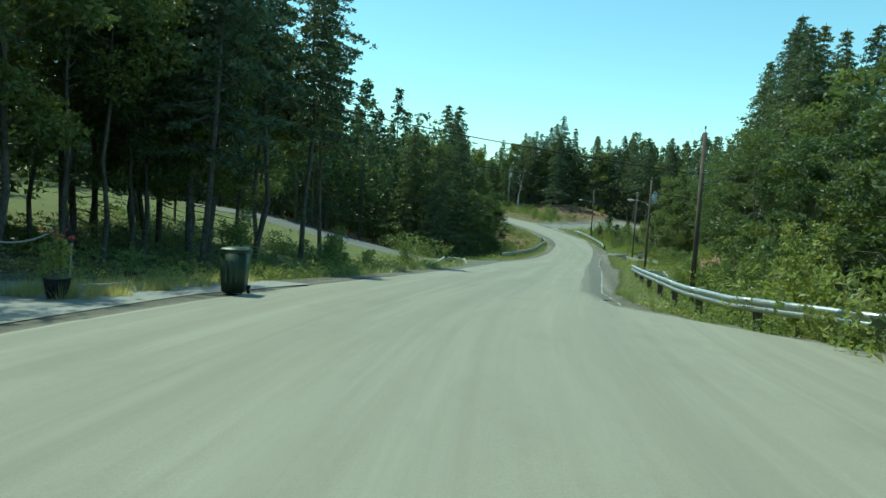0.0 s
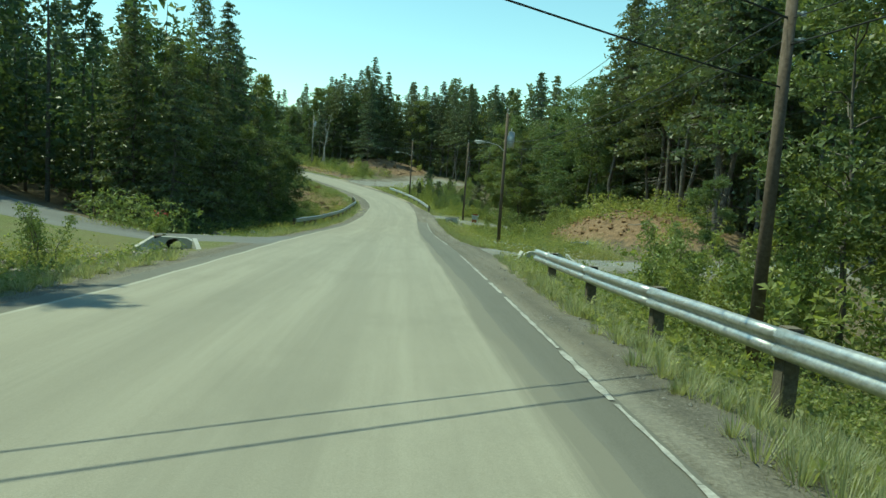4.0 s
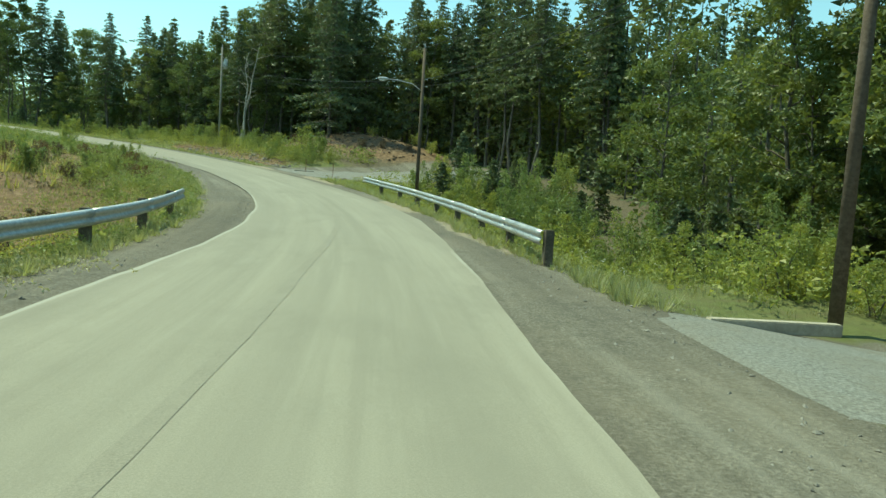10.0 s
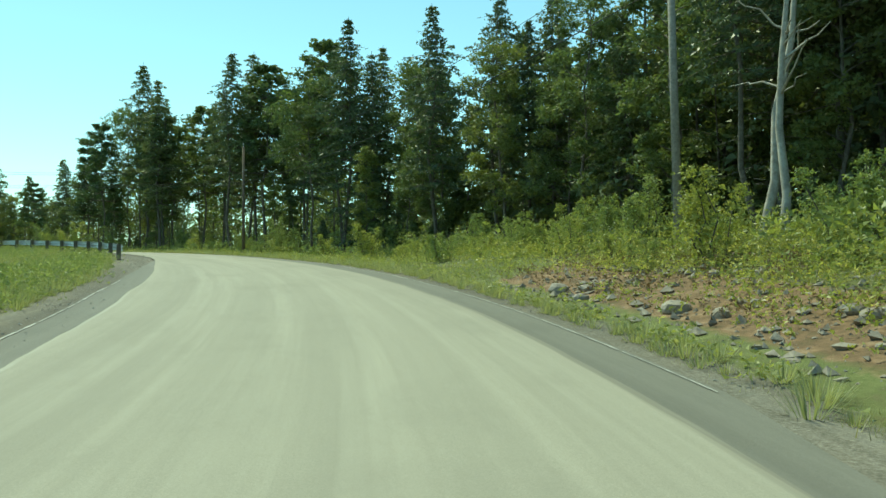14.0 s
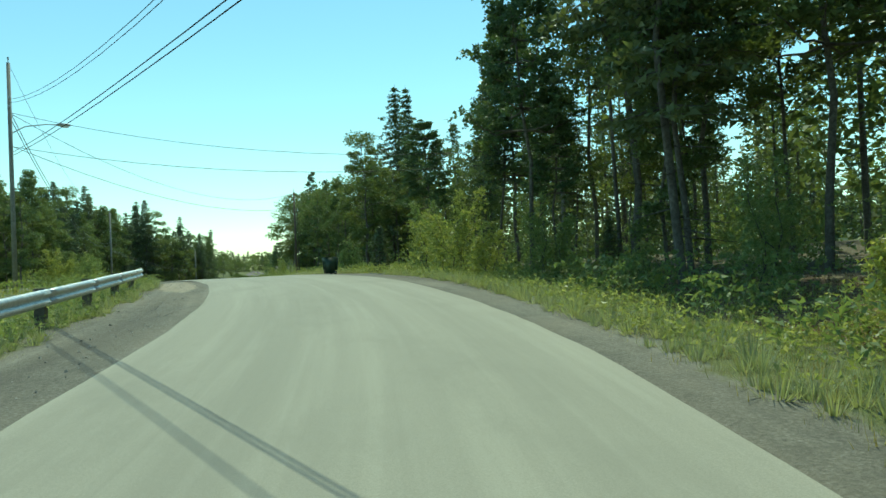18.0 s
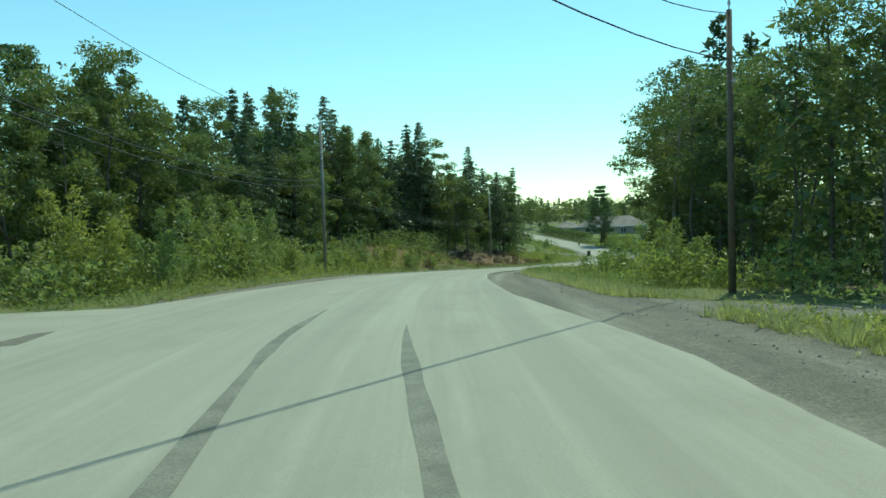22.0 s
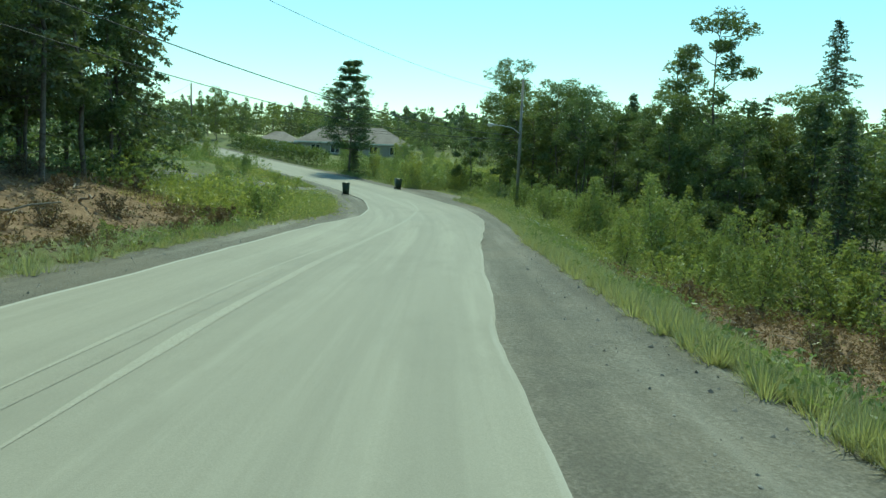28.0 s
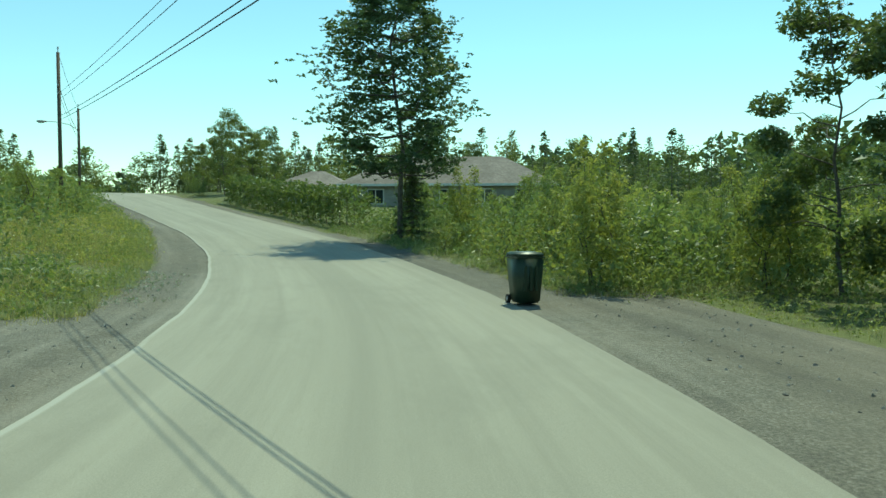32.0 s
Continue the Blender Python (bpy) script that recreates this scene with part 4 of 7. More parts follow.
for i, (h, r, n, sz) in enumerate(((1.6, 1.1, 700, 0.092), (2.6, 1.5, 1250, 0.10), (1.0, 0.9, 460, 0.08), (3.8, 1.9, 1800, 0.115))):
    kind_of("bush%d" % i, "bush", ("leafy green roadside bush", "tall leafy green roadside bush", "low leafy green roadside bush", "large dense green bush at the wood's edge")[i], "bush",
            bush_mesh(100 + i, h, r, n, sz), "roadside bushes")
for i in range(2):
    kind_of("brush%d" % i, "brush_clump", "browning fern and brush clump", "brush", bush_mesh(110 + i, 0.8, 0.8, 330, 0.085, FERN, 6), "roadside brush")
for i, (h, r) in enumerate(((2.6, 0.9), (4.0, 1.3))):
    w, c = conifer(120 + i, h, r, 0.02, 15, 7, 0.2, 0.0, 5)
    kind_of("young%d" % i, "young_spruce", "young green spruce, bushy to the ground", "tree", (("trunk", w), ("crown", c)), "young spruces")
for i, h in enumerate((9, 7)):
    kind_of("dead%d" % i, "dead_tree", "bare pale dead tree with broken limbs", "tree", dead_mesh(130 + i, h, 0.16), "dead trees")


def plant(key, s=None, d=None, size=1.0, turn=None, at=None, label="", tall=None):
    """A copy of a kind at s along and d across, or at a place."""
    name, lab, cat, pieces, group = KINDS[key]
    p = Vector(at) if at is not None else spot(s, d)
    turn = RNG.uniform(0, 360) if turn is None else turn
    m = pose(p.x, p.y, p.z - 0.03, RNG.normal() * 1.2, RNG.normal() * 1.2, turn) @ Matrix.Diagonal((size, size, (tall or size), 1))
    if isinstance(pieces, bpy.types.Mesh):
        top = new(name, pieces)
        top.matrix_basis = m
        return tagged(top, label or lab, cat, group)
    top = empty(name, m)
    for pn, me in pieces:
        new(pn, me).parent = top
    return tagged(top, label or lab, cat, group)


KEEP_OUT = [(40, 51, -60, -3), (47, 54.5, 0, 60), (94.5, 103, 0, 40), (139, 150, 0, 19), (245, 268, -60, -3), (261.5, 273, 3, 9.6), (378.5, 386, -40, -3), (375, 388, 1, 7),
            (404, 440, 13, 36)]      # driveways, junction, house: s0, s1, d0, d1


def places(n, s0, s1, d0, d1, near):
    global RNG
    RNG = np.random.default_rng(int(abs(s0) * 7 + abs(d0) * 131 + abs(s1) * 17 + n))
    done, tries = [], 0
    cells = {}
    while len(done) < n and tries < n * 10:
        tries += 1
        s, d = RNG.uniform(s0, s1), RNG.uniform(min(d0, d1), max(d0, d1))
        if any(a <= s <= b and c <= d <= e for a, b, c, e in KEEP_OUT):
            continue
        i, j = int(s // near), int(d // near)
        if any((s - u) ** 2 + (d - w) ** 2 < near * near for a in (-1, 0, 1) for b in (-1, 0, 1) for u, w in cells.get((i + a, j + b), ())):
            continue
        cells.setdefault((i, j), []).append((s, d))
        done.append((s, d))
    return done


def scatter(keys, n, s0, s1, d0, d1, lo=0.8, hi=1.2, near=1.2):
    """Plants n things at even random within a stretch, no two closer than near."""
    for s, d in places(n, s0, s1, d0, d1, near):
        plant(keys[int(RNG.integers(len(keys)))], s, d, RNG.uniform(lo, hi))


def low_tree(seed, h, r, conif, n, size):
    """A plain tree for the depth of the wood: stem and sprays as plain arrays."""
    rng = np.random.default_rng(seed)
    wood, crown = Soup(), Soup()
    wood.add(*tube([[0, 0, -0.3], [0, 0, h * 0.5], [0.1, 0, h * 0.95]], [0.010 * h, 0.007 * h, 0.01], 5))
    if conif:
        u = rng.uniform(0.0, 1, n) ** 1.15
        rad = r * (1 - u) ** 0.75 * rng.uniform(0.3, 1.0, n) ** 0.7 + 0.05
        z = h * (0.10 + 0.9 * u) - 0.25 * rad
    else:
        lump = rng.uniform(0, 1, 14)
        turn = rng.uniform(0, 6.28, 14)
        pick = rng.integers(0, 14, n)
        u = np.clip(lump[pick] + rng.normal(size=n) * 0.07, 0, 1)
        rad = r * np.sqrt(np.clip(np.sin(np.pi * (0.10 + 0.83 * u)), 0, 1)) * rng.uniform(0.3, 1.05, n)
        z = h * (0.06 + 0.92 * u)
    th = rng.uniform(0, 6.28, n) if conif else turn[pick] + rng.normal(size=n) * 1.0
    c = np.stack([rad * np.cos(th), rad * np.sin(th), z], 1)
    crown.add(*sprays(rng, c, size, 3, 0.2, True))
    return np.concatenate(wood.v), wood.f[0], np.concatenate(crown.v), crown.f[0]


LOW = {(k, near): [low_tree(200 + i + 10 * k, (13 if k else 10) + i, 2.0 if k else 2.3, k, 460 if near else 230, 0.36 if near else 0.52) for i in range(3)]
       for k in (True, False) for near in (True, False)}


def woods(n, s0, s1, d0, d1, size=1.0, conif=0.5, near=1.7, wide=1.15, label="dense mixed wood of spruce and broadleaf trees"):
    """The depth of a wood, which nobody could count: one sheet of stems and sprays."""
    wood, crown, dark = Soup(), Soup(), Soup()
    for s, d in places(n, s0, s1, d0, d1, near):
        isc = bool(RNG.random() < conif)
        wv, wf, cv, cf = LOW[isc, bool((abs(d) < 30 and s < 410) or (340 < s < 410 and 0 < d < 36))][int(RNG.integers(3))]
        k, a = size * RNG.uniform(0.75, 1.15), RNG.uniform(0, 6.28)
        rot = np.array([[math.cos(a), math.sin(a), 0], [-math.sin(a), math.cos(a), 0], [0, 0, 1]])
        p = np.array(spot(s, d))
        k3 = np.array([k * wide, k * wide, k])
        wood.add(wv @ rot * k + p, wf)
        (dark if isc else crown).add(cv @ rot * k3 + p, cf)
    if wood.n:
        tagged(new("woodland", soup_mesh("woodland", [(wood, BARK), (crown, LEAF), (dark, NEEDLE)])), label, "woodland", "", "stuff")


def thicket(n, s0, s1, d0, d1, lo, hi, mat=None, label="tangled green undergrowth at the wood's edge", size=0.17):
    """Undergrowth that nobody could count: low clumps of sprays."""
    crown = Soup()
    for s, d in places(n, s0, s1, d0, d1, 0.7):
        h = RNG.uniform(lo, hi)
        k = int(50 + 45 * h)
        c = RNG.normal(size=(k, 3)) * [0.30 + 0.22 * h, 0.30 + 0.22 * h, 0] + np.array(spot(s, d))
        c[:, 2] += h * RNG.uniform(0.02, 1.0, k)
        crown.add(*sprays(RNG, c, size * (0.6 + 0.2 * h), 4, 0.2))
    if crown.n:
        tagged(new("undergrowth", crown.mesh("undergrowth", mat or BUSH)), label, "undergrowth", "", "stuff")


# depth of the woods, right of the road then left
woods(165, -58, 41, 12, 34, 0.9, 0.45)
woods(80, 55, 80, 20, 38, 1.0, 0.7)
woods(70, 78, 103, 18.5, 38, 0.95, 0.5)
woods(56, 103, 126, 18, 38, 1.0, 0.5, 2.0)
woods(20, 126, 142, 25, 38, 0.8, 0.5, 2.2)
woods(70, 136, 164, 27, 46, 1.15, 0.75)
woods(100, 164, 190, 15.5, 38, 0.88, 0.45)
woods(34, 186, 226, 18, 40, 1.05, 0.7, 3.2)
woods(50, 226, 262, 16, 40, 0.8, 0.6, 2.6)
woods(60, 268, 300, 12, 32, 0.85, 0.35)
woods(120, 298, 372, 18, 46, 0.60, 0.25, 2.2, 1.3)
woods(44, 364, 388, 16, 28, 0.62, 0.2, 1.8, 1.2)
woods(60, 366, 402, 22, 50, 0.5, 0.2, 2.2, 1.4)
woods(80, 400, 450, 36, 58, 0.42, 0.25, 2.2, 1.4)
woods(130, 440, 540, 12, 56, 0.52, 0.3, 2.2, 1.5)
woods(60, -14, 29, -34, -24, 1.15, 0.75, 1.8, 1.1)
woods(110, -58, 41, -56, -34, 1.05, 0.6, 2.2)
woods(100, 56, 78, -44, -12.5, 0.94, 0.35)
woods(120, 78, 112, -44, -12.5, 0.86, 0.30)
woods(60, 110, 128, -50, -22, 0.95, 0.5)
woods(110, 128, 246, -56, -44, 0.66, 0.3, 2.0, 1.4)
woods(120, 268, 312, -46, -16, 0.80, 0.30)
woods(120, 312, 356, -46, -16, 0.76, 0.45)
woods(50, 354, 374, -54, -24, 0.8, 0.3, 2.0, 1.3)
woods(110, 376, 480, -56, -18, 0.5, 0.2, 2.0, 1.6)
woods(90, 480, 545, -56, 56, 0.58, 0.4, 2.6, 1.4)
woods(60, -59, -40, -56, 56, 1.0, 0.5, 2.6)
woods(90, -58, 55, 34, 56, 0.9, 0.5, 3.4, 1.3)
woods(110, 55, 200, 38, 56, 0.9, 0.5, 3.4, 1.3)
woods(120, 200, 372, 40, 56, 0.7, 0.4, 3.4, 1.4)
woods(60, 50, 128, -56, -44, 0.9, 0.5, 3.4, 1.3)
woods(60, 268, 360, -56, -46, 0.62, 0.4, 3.4, 1.3)


def far_woods(n, x0, x1, y0, y1, low=7, high=13):
    """Woods beyond the road's own strip."""
    soups = (Soup(), Soup())
    rng = np.random.default_rng(int(abs(x0) + 3 * abs(y0)))
    pts = np.stack([rng.uniform(x0, x1, n), rng.uniform(y0, y1, n)], 1)
    road = np.sqrt(((pts[:, None, :] - _mid_xy[None]) ** 2).sum(-1).min(1))
    pts = pts[road > 60]
    zz = far_z(pts[:, 0], pts[:, 1])
    for (x, y), z in zip(pts, zz):
        isc = bool(rng.random() < 0.45)
        h, k = rng.uniform(low, high), 34
        u = rng.random(k)
        rad = (2.6 * (1 - u) ** 0.8 if isc else 3.4 * np.sqrt(np.sin(np.pi * (0.1 + 0.85 * u)))) * rng.uniform(0.5, 1.0, k)
        th = rng.uniform(0, 6.28, k)
        c = np.stack([x + rad * np.cos(th), y + rad * np.sin(th), z + h * (0.05 + 0.95 * u)], 1)
        soups[isc].add(*sprays(rng, c, 1.5, 3, 0.4, True))
    me = soup_mesh("far_wood", [(soups[0], LEAF), (soups[1], NEEDLE)])
    tagged(new("far_wood", me), "distant mixed wood of green trees", "woodland", "", "stuff")


far_woods(1500, -160, 140, -120, 130)
far_woods(1500, -60, 150, 120, 380)
far_woods(1700, -330, -60, 200, 400, 5, 9)
far_woods(1700, -400, -60, 60, 235, 5, 9)
UNDER_A = [
    (-8, 40, 5.8, 12, 74, 0.5, 2.0), (55, 100, 12, 18, 60, 0.6, 1.8), (76, 95, 7, 11, 30, 0.3, 1.0), (103, 140, 6.6, 11, 70, 0.4, 1.3),
    (103, 140, 11, 17, 60, 0.7, 2.2), (149, 190, 8, 14, 60, 0.4, 1.5), (186, 226, 5.6, 10, 45, 0.3, 1.2), (226, 260, 6.0, 10, 36, 0.3, 1.2),
    (186, 260, 10, 20, 70, 0.8, 2.4), (268, 290, 6.5, 12, 40, 0.5, 1.7), (292, 346, 12, 18, 80, 0.5, 1.8)]
UNDER_B = [
    (344, 386, 8, 15, 110, 0.5, 1.8), (387, 412, 5.0, 13, 110, 0.5, 2.0), (388, 404, 13, 26, 60, 1.0, 2.6), (-8, 40, -24, -12.5, 110, 0.3, 1.1),
    (52, 112, -14, -9.5, 110, 0.4, 1.8), (268, 302, -14, -9, 90, 0.5, 2.0), (300, 356, -18, -12, 90, 0.5, 2.2), (348, 366, -13, -7, 40, 0.4, 1.5),
    (388, 460, -18, -6, 110, 0.4, 1.6), (150, 182, -20, -8, 50, 0.3, 1.0), (190, 246, -30, -10, 90, 0.3, 1.1)]
for s0, s1, d0, d1, n, lo, hi in UNDER_A + UNDER_B:
    thicket(n, s0, s1, d0, d1, lo, hi)
for s0, s1, d0, d1, n in ((17, 100, 4.2, 7.4, 110), (103, 250, 5.2, 7.6, 120), (268, 294, 4.6, 7.4, 30), (347, 372, 4.6, 7.4, 40), (17, 140, -8.4, -6.0, 110), (120, 245, -9, -6.0, 110), (270, 328, -10.6, -8.0, 90), (347, 372, -9.5, -6.9, 40)):
    thicket(n, s0, s1, d0, d1, 0.15, 0.5, None, "low leafy weeds along the verge", 0.10)
for s0, s1, d0, d1, n in ((294, 347, 4.6, 14, 460), (104, 150, -16, -6.2, 110), (300, 350, -14, -7.2, 260), (150, 168, 5.4, 8.4, 40), (196, 226, 6, 11, 70)):
    thicket(n, s0, s1, d0, d1, 0.1, 0.45, FERN, "browning low brush on a cleared slope", 0.10)

def carpet(n, s0, s1, side, o0, o1, mat, label):
    """Low leafy plants that nobody could count, in drifts along a verge."""
    rng = np.random.default_rng(int(s0 * 5 + n + side))
    s, off = rng.uniform(s0, s1, n), o0 + (o1 - o0) * rng.random(n) ** 1.3
    d = RIGHT(s) + SHOULDER_R(s) + off if side > 0 else LEFT(s) - SHOULDER_L(s) - off
    ok = np.ones(n, bool)
    for a, b, c, e in KEEP_OUT + [(149, 168, 4.3, 7.2), (234, 239.5, 3, 12), (297, 347, 4.8, 14), (328, 347, -14, -7.6), (-30, 17, -13, -5)]:
        ok &= ~((s > a) & (s < b) & (d > c) & (d < e))
    x, y = xy_at(s, d)
    ok &= bumps(x, y, 0.9) > -0.15
    s, d, x, y = s[ok], d[ok], x[ok], y[ok]
    k = 7
    c = np.stack([x, y, ground_z(s, d)], 1)[:, None, :] + rng.normal(size=(len(s), k, 3)) * [0.13, 0.13, 0] + np.stack([0 * x, 0 * x, 0.04 + 0 * x], 1)[:, None, :]
    c[..., 2] += rng.uniform(0, 1, (len(s), k)) * rng.uniform(0.08, 0.38, (len(s), 1))
    soup = Soup()
    soup.add(*sprays(rng, c.reshape(-1, 3), 0.085, 3, 0.2))
    tagged(new("ground_weeds", soup.mesh("ground_weeds", mat)), label, "weeds", "", "stuff")


carpet(5200, 18, 262, 1, 0.1, 3.2, WEED, "mixed low leafy weeds along the shoulder")
carpet(3600, 262, 410, 1, 0.1, 3.2, BUSH, "mixed low leafy weeds along the shoulder")
carpet(4600, 20, 246, -1, 0.1, 3.2, WEED, "mixed low leafy weeds along the shoulder")
carpet(3600, 268, 430, -1, 0.1, 3.4, BUSH, "mixed low leafy weeds along the shoulder")
for s0, s1, d0, d1, n in ((286, 294, 3.4, 3.95, 16), (249, 255, 4.7, 5.9, 22), (358, 367, 4.3, 5.4, 16), (371, 377, -6.4, -4.9, 26), (388, 394, -5.6, -4.4, 14), (98, 104, -5.2, -4.4, 10), (76, 92, -6.1, -5.4, 14)):
    thicket(n, s0, s1, d0, d1, 0.06, 0.2, SILVER, "low pale silvery weeds at the gravel's edge", 0.085)

LEAFY = ["leafy%d" % i for i in range(5)]
SPRUCE = ["spruce%d" % i for i in range(4)]
BUSHES = ["bush0", "bush1", "bush2", "bush3"]
MIXED = LEAFY + SPRUCE

# start, right of the road: rail, bushes, mixed wood
scatter(LEAFY + ["spruce0", "spruce2"], 20, -8, 38, 8.2, 12.5, 0.7, 0.95, 2.0)
scatter(["bush1", "bush3", "bush0"], 20, 8, 39, 6.0, 8.8, 0.5, 0.9, 1.2)
# start, left: tall dark wood with bare stems
scatter(["open0", "leafy1", "spruce1", "spruce3"], 8, 20, 38, -16, -12.5, 0.9, 1.1, 2.2)
thicket(70, 14, 41, -12.5, -7.6, 0.15, 0.6, None, "low ferns and weeds under the trees", 0.11)
scatter(["spruce1", "spruce3", "spruce1", "leafy1", "open0"], 54, -6, 34, -25, -14, 0.95, 1.2, 1.6)
scatter(["open0", "leafy4", "leafy1"], 6, 30, 41, -24, -14, 0.8, 1.0, 2.5)
scatter(["bush1", "bush0", "bush3"], 8, 18, 40, -12, -8.5, 0.5, 0.9, 1.2)
# left slope before the bend: dark mixed wood
scatter(MIXED, 28, 56, 90, -15, -10.5, 0.66, 0.9, 1.8)
scatter(MIXED, 12, 90, 112, -18, -13.5, 0.5, 0.7, 2.0)
scatter(["bush2", "bush0"], 18, 84, 146, -12, -6.8, 0.5, 0.9, 1.3)
scatter(["brush0", "brush1"], 40, 84, 150, -14, -7.0, 0.6, 1.0, 1.0)
scatter(["spruce0", "leafy2"], 8, 112, 126, -24, -18, 0.7, 0.95, 2.5)
scatter(["bush0", "bush2", "bush2"], 6, 64, 74, 8.0, 10.5, 0.4, 0.7, 1.5)
# right: clay mound with spruces, wet ditch, bushes
scatter(["spruce1", "spruce3", "open0", "spruce1"], 22, 55, 82, 15.5, 20, 0.95, 1.2, 1.6)
scatter(LEAFY + ["open0", "pine1"], 12, 78, 100, 15, 19.5, 0.75, 0.95, 2.2)
scatter(["bush0", "bush1", "bush2", "bush1"], 24, 72, 94, 8.0, 14.5, 0.5, 0.9, 1.3)
scatter(["bush3", "bush1", "bush3", "young1"], 28, 104, 136, 7.6, 12.5, 0.6, 0.95, 1.4)
scatter(["leafy0", "leafy2", "leafy4", "open0", "spruce0"], 6, 103, 121, 14.5, 18, 0.75, 1.0, 2.6)
scatter(["young1", "young0", "bush3"], 9, 118, 140, 11, 20, 0.8, 1.1, 2.4)
scatter(["bush0", "bush1", "bush2"], 16, 149.5, 174, 7.4, 10, 0.5, 0.9, 1.2)
thicket(40, 149.5, 176, 7.2, 9.5, 0.2, 0.8, None, "leafy weeds over the cut bank", 0.11)
scatter(["bush0", "bush2", "bush1"], 7, 103.4, 109, 6.4, 10.5, 0.5, 0.8, 1.2)
# outside of the bend: cut bank, bushes, tall wood behind
scatter(["bush0", "bush1", "bush2", "bush0"], 30, 150, 182, 6.6, 11, 0.5, 1.0, 1.3)
scatter(MIXED, 17, 166, 188, 12, 16, 0.72, 0.95, 1.8)
scatter(["spruce1", "spruce3", "leafy1", "spruce3"], 18, 138, 166, 25, 29, 0.9, 1.1, 1.8)
scatter(["bush0", "bush1", "bush2", "bush3"], 28, 184, 226, 6.4, 10, 0.5, 0.9, 1.6)
scatter(["young1", "leafy2", "young1", "leafy3"], 14, 186, 228, 10, 18, 0.5, 0.75, 2.4)
scatter(["spruce3", "open0", "pine0", "open0", "spruce1"], 15, 200, 226, 9.5, 17, 0.95, 1.2, 2.6)
scatter(["spruce0", "spruce1", "leafy1", "leafy3"], 6, 186, 198, 10.5, 16, 0.9, 1.1, 2.4)
scatter(["pine0", "open0", "spruce3", "spruce1"], 11, 226, 244, 10, 16, 0.5, 0.7, 2.4)
scatter(["open0", "leafy1", "leafy3"], 7, 250, 261, 9, 15, 0.58, 0.76, 2.2)
scatter(["leafy2", "open0", "leafy3", "open0"], 9, 244, 260, 10, 18, 0.5, 0.7, 2.6)
for s0, d0, k, z in ((230.6, 6.2, "bush3", 0.95), (228.6, 6.8, "bush1", 0.9), (238.0, 8.4, "bush3", 0.98), (234.2, 6.6, "bush1", 1.0), (241.5, 6.6, "young1", 0.7), (226.0, 7.8, "bush3", 0.8), (246.5, 6.4, "bush1", 0.8)):
    plant(k, s0, d0, z)
scatter(["open0", "leafy1", "leafy3", "open0"], 10, 268, 292, 11, 15, 0.62, 0.92, 2.4)
scatter(["open0", "leafy1", "leafy3"], 7, 294, 310, 13.5, 17.5, 0.95, 1.15, 1.9)
scatter(BUSHES, 11, 269, 288, 6.2, 9.5, 0.6, 1.0, 1.3)
scatter(["spruce1", "leafy1", "spruce0", "leafy3"], 12, 160, 178, 18, 25, 1.1, 1.32, 2.0)
scatter(["spruce1", "spruce0", "spruce3"], 8, 157, 171, 15, 21, 1.0, 1.2, 1.8)
scatter(["brush0", "brush1", "bush0"], 16, 150, 166, 13.5, 24, 0.6, 1.0, 1.6)
scatter(["open0", "leafy1", "leafy3"], 6, 306, 320, 11.5, 15.5, 0.9, 1.1, 2.0)
scatter(["leafy1", "open0", "spruce1", "leafy3"], 11, 299, 316, 14, 20, 0.85, 1.1, 1.8)
for s0, d0, k, z in ((102.8, 8.6, "bush0", 0.7), (103.4, 7.4, "bush2", 0.8), (104.6, 8.8, "bush1", 0.6), (103.2, 10.4, "bush2", 0.9), (105.8, 7.2, "bush0", 0.7)):
    plant(k, s0, d0, z)
# left of the bend: open low field with far trees
scatter(["bush0", "bush2"], 14, 124, 180, -14, -6.8, 0.5, 1.0, 1.6)
# beyond the junction, left: bushes, mixed wood on a bank
scatter(LEAFY + ["spruce0", "spruce2"], 28, 268, 300, -16.5, -12.5, 0.66, 0.86, 1.8)
scatter(["bush1", "bush3", "bush0"], 26, 269, 302, -12, -8.8, 0.6, 1.0, 1.3)
scatter(MIXED, 28, 300, 330, -19, -14.5, 0.78, 1.0, 1.8)
scatter(["leafy0", "leafy1", "leafy4", "spruce1"], 18, 328, 354, -17, -12, 0.68, 0.86, 1.9)
scatter(["bush0", "bush1", "bush1"], 14, 294, 314, -10.5, -7.2, 0.5, 0.85, 1.3)
scatter(["brush0", "brush1"], 44, 300, 352, -13, -7.2, 0.5, 0.95, 1.0)
scatter(["bush2", "bush0"], 5, 306, 328, -12, -8.4, 0.5, 0.8, 1.6)
scatter(["bush2", "bush0", "bush1"], 12, 347, 366, -13, -6.8, 0.5, 0.95, 1.3)
plant("bush2", 333.5, -8.0, 0.6)
plant("bush2", 339.0, -7.9, 0.5)
scatter(["bush2", "bush1", "bush0"], 18, 388, 450, -12, -5.5, 0.6, 1.1, 1.6)
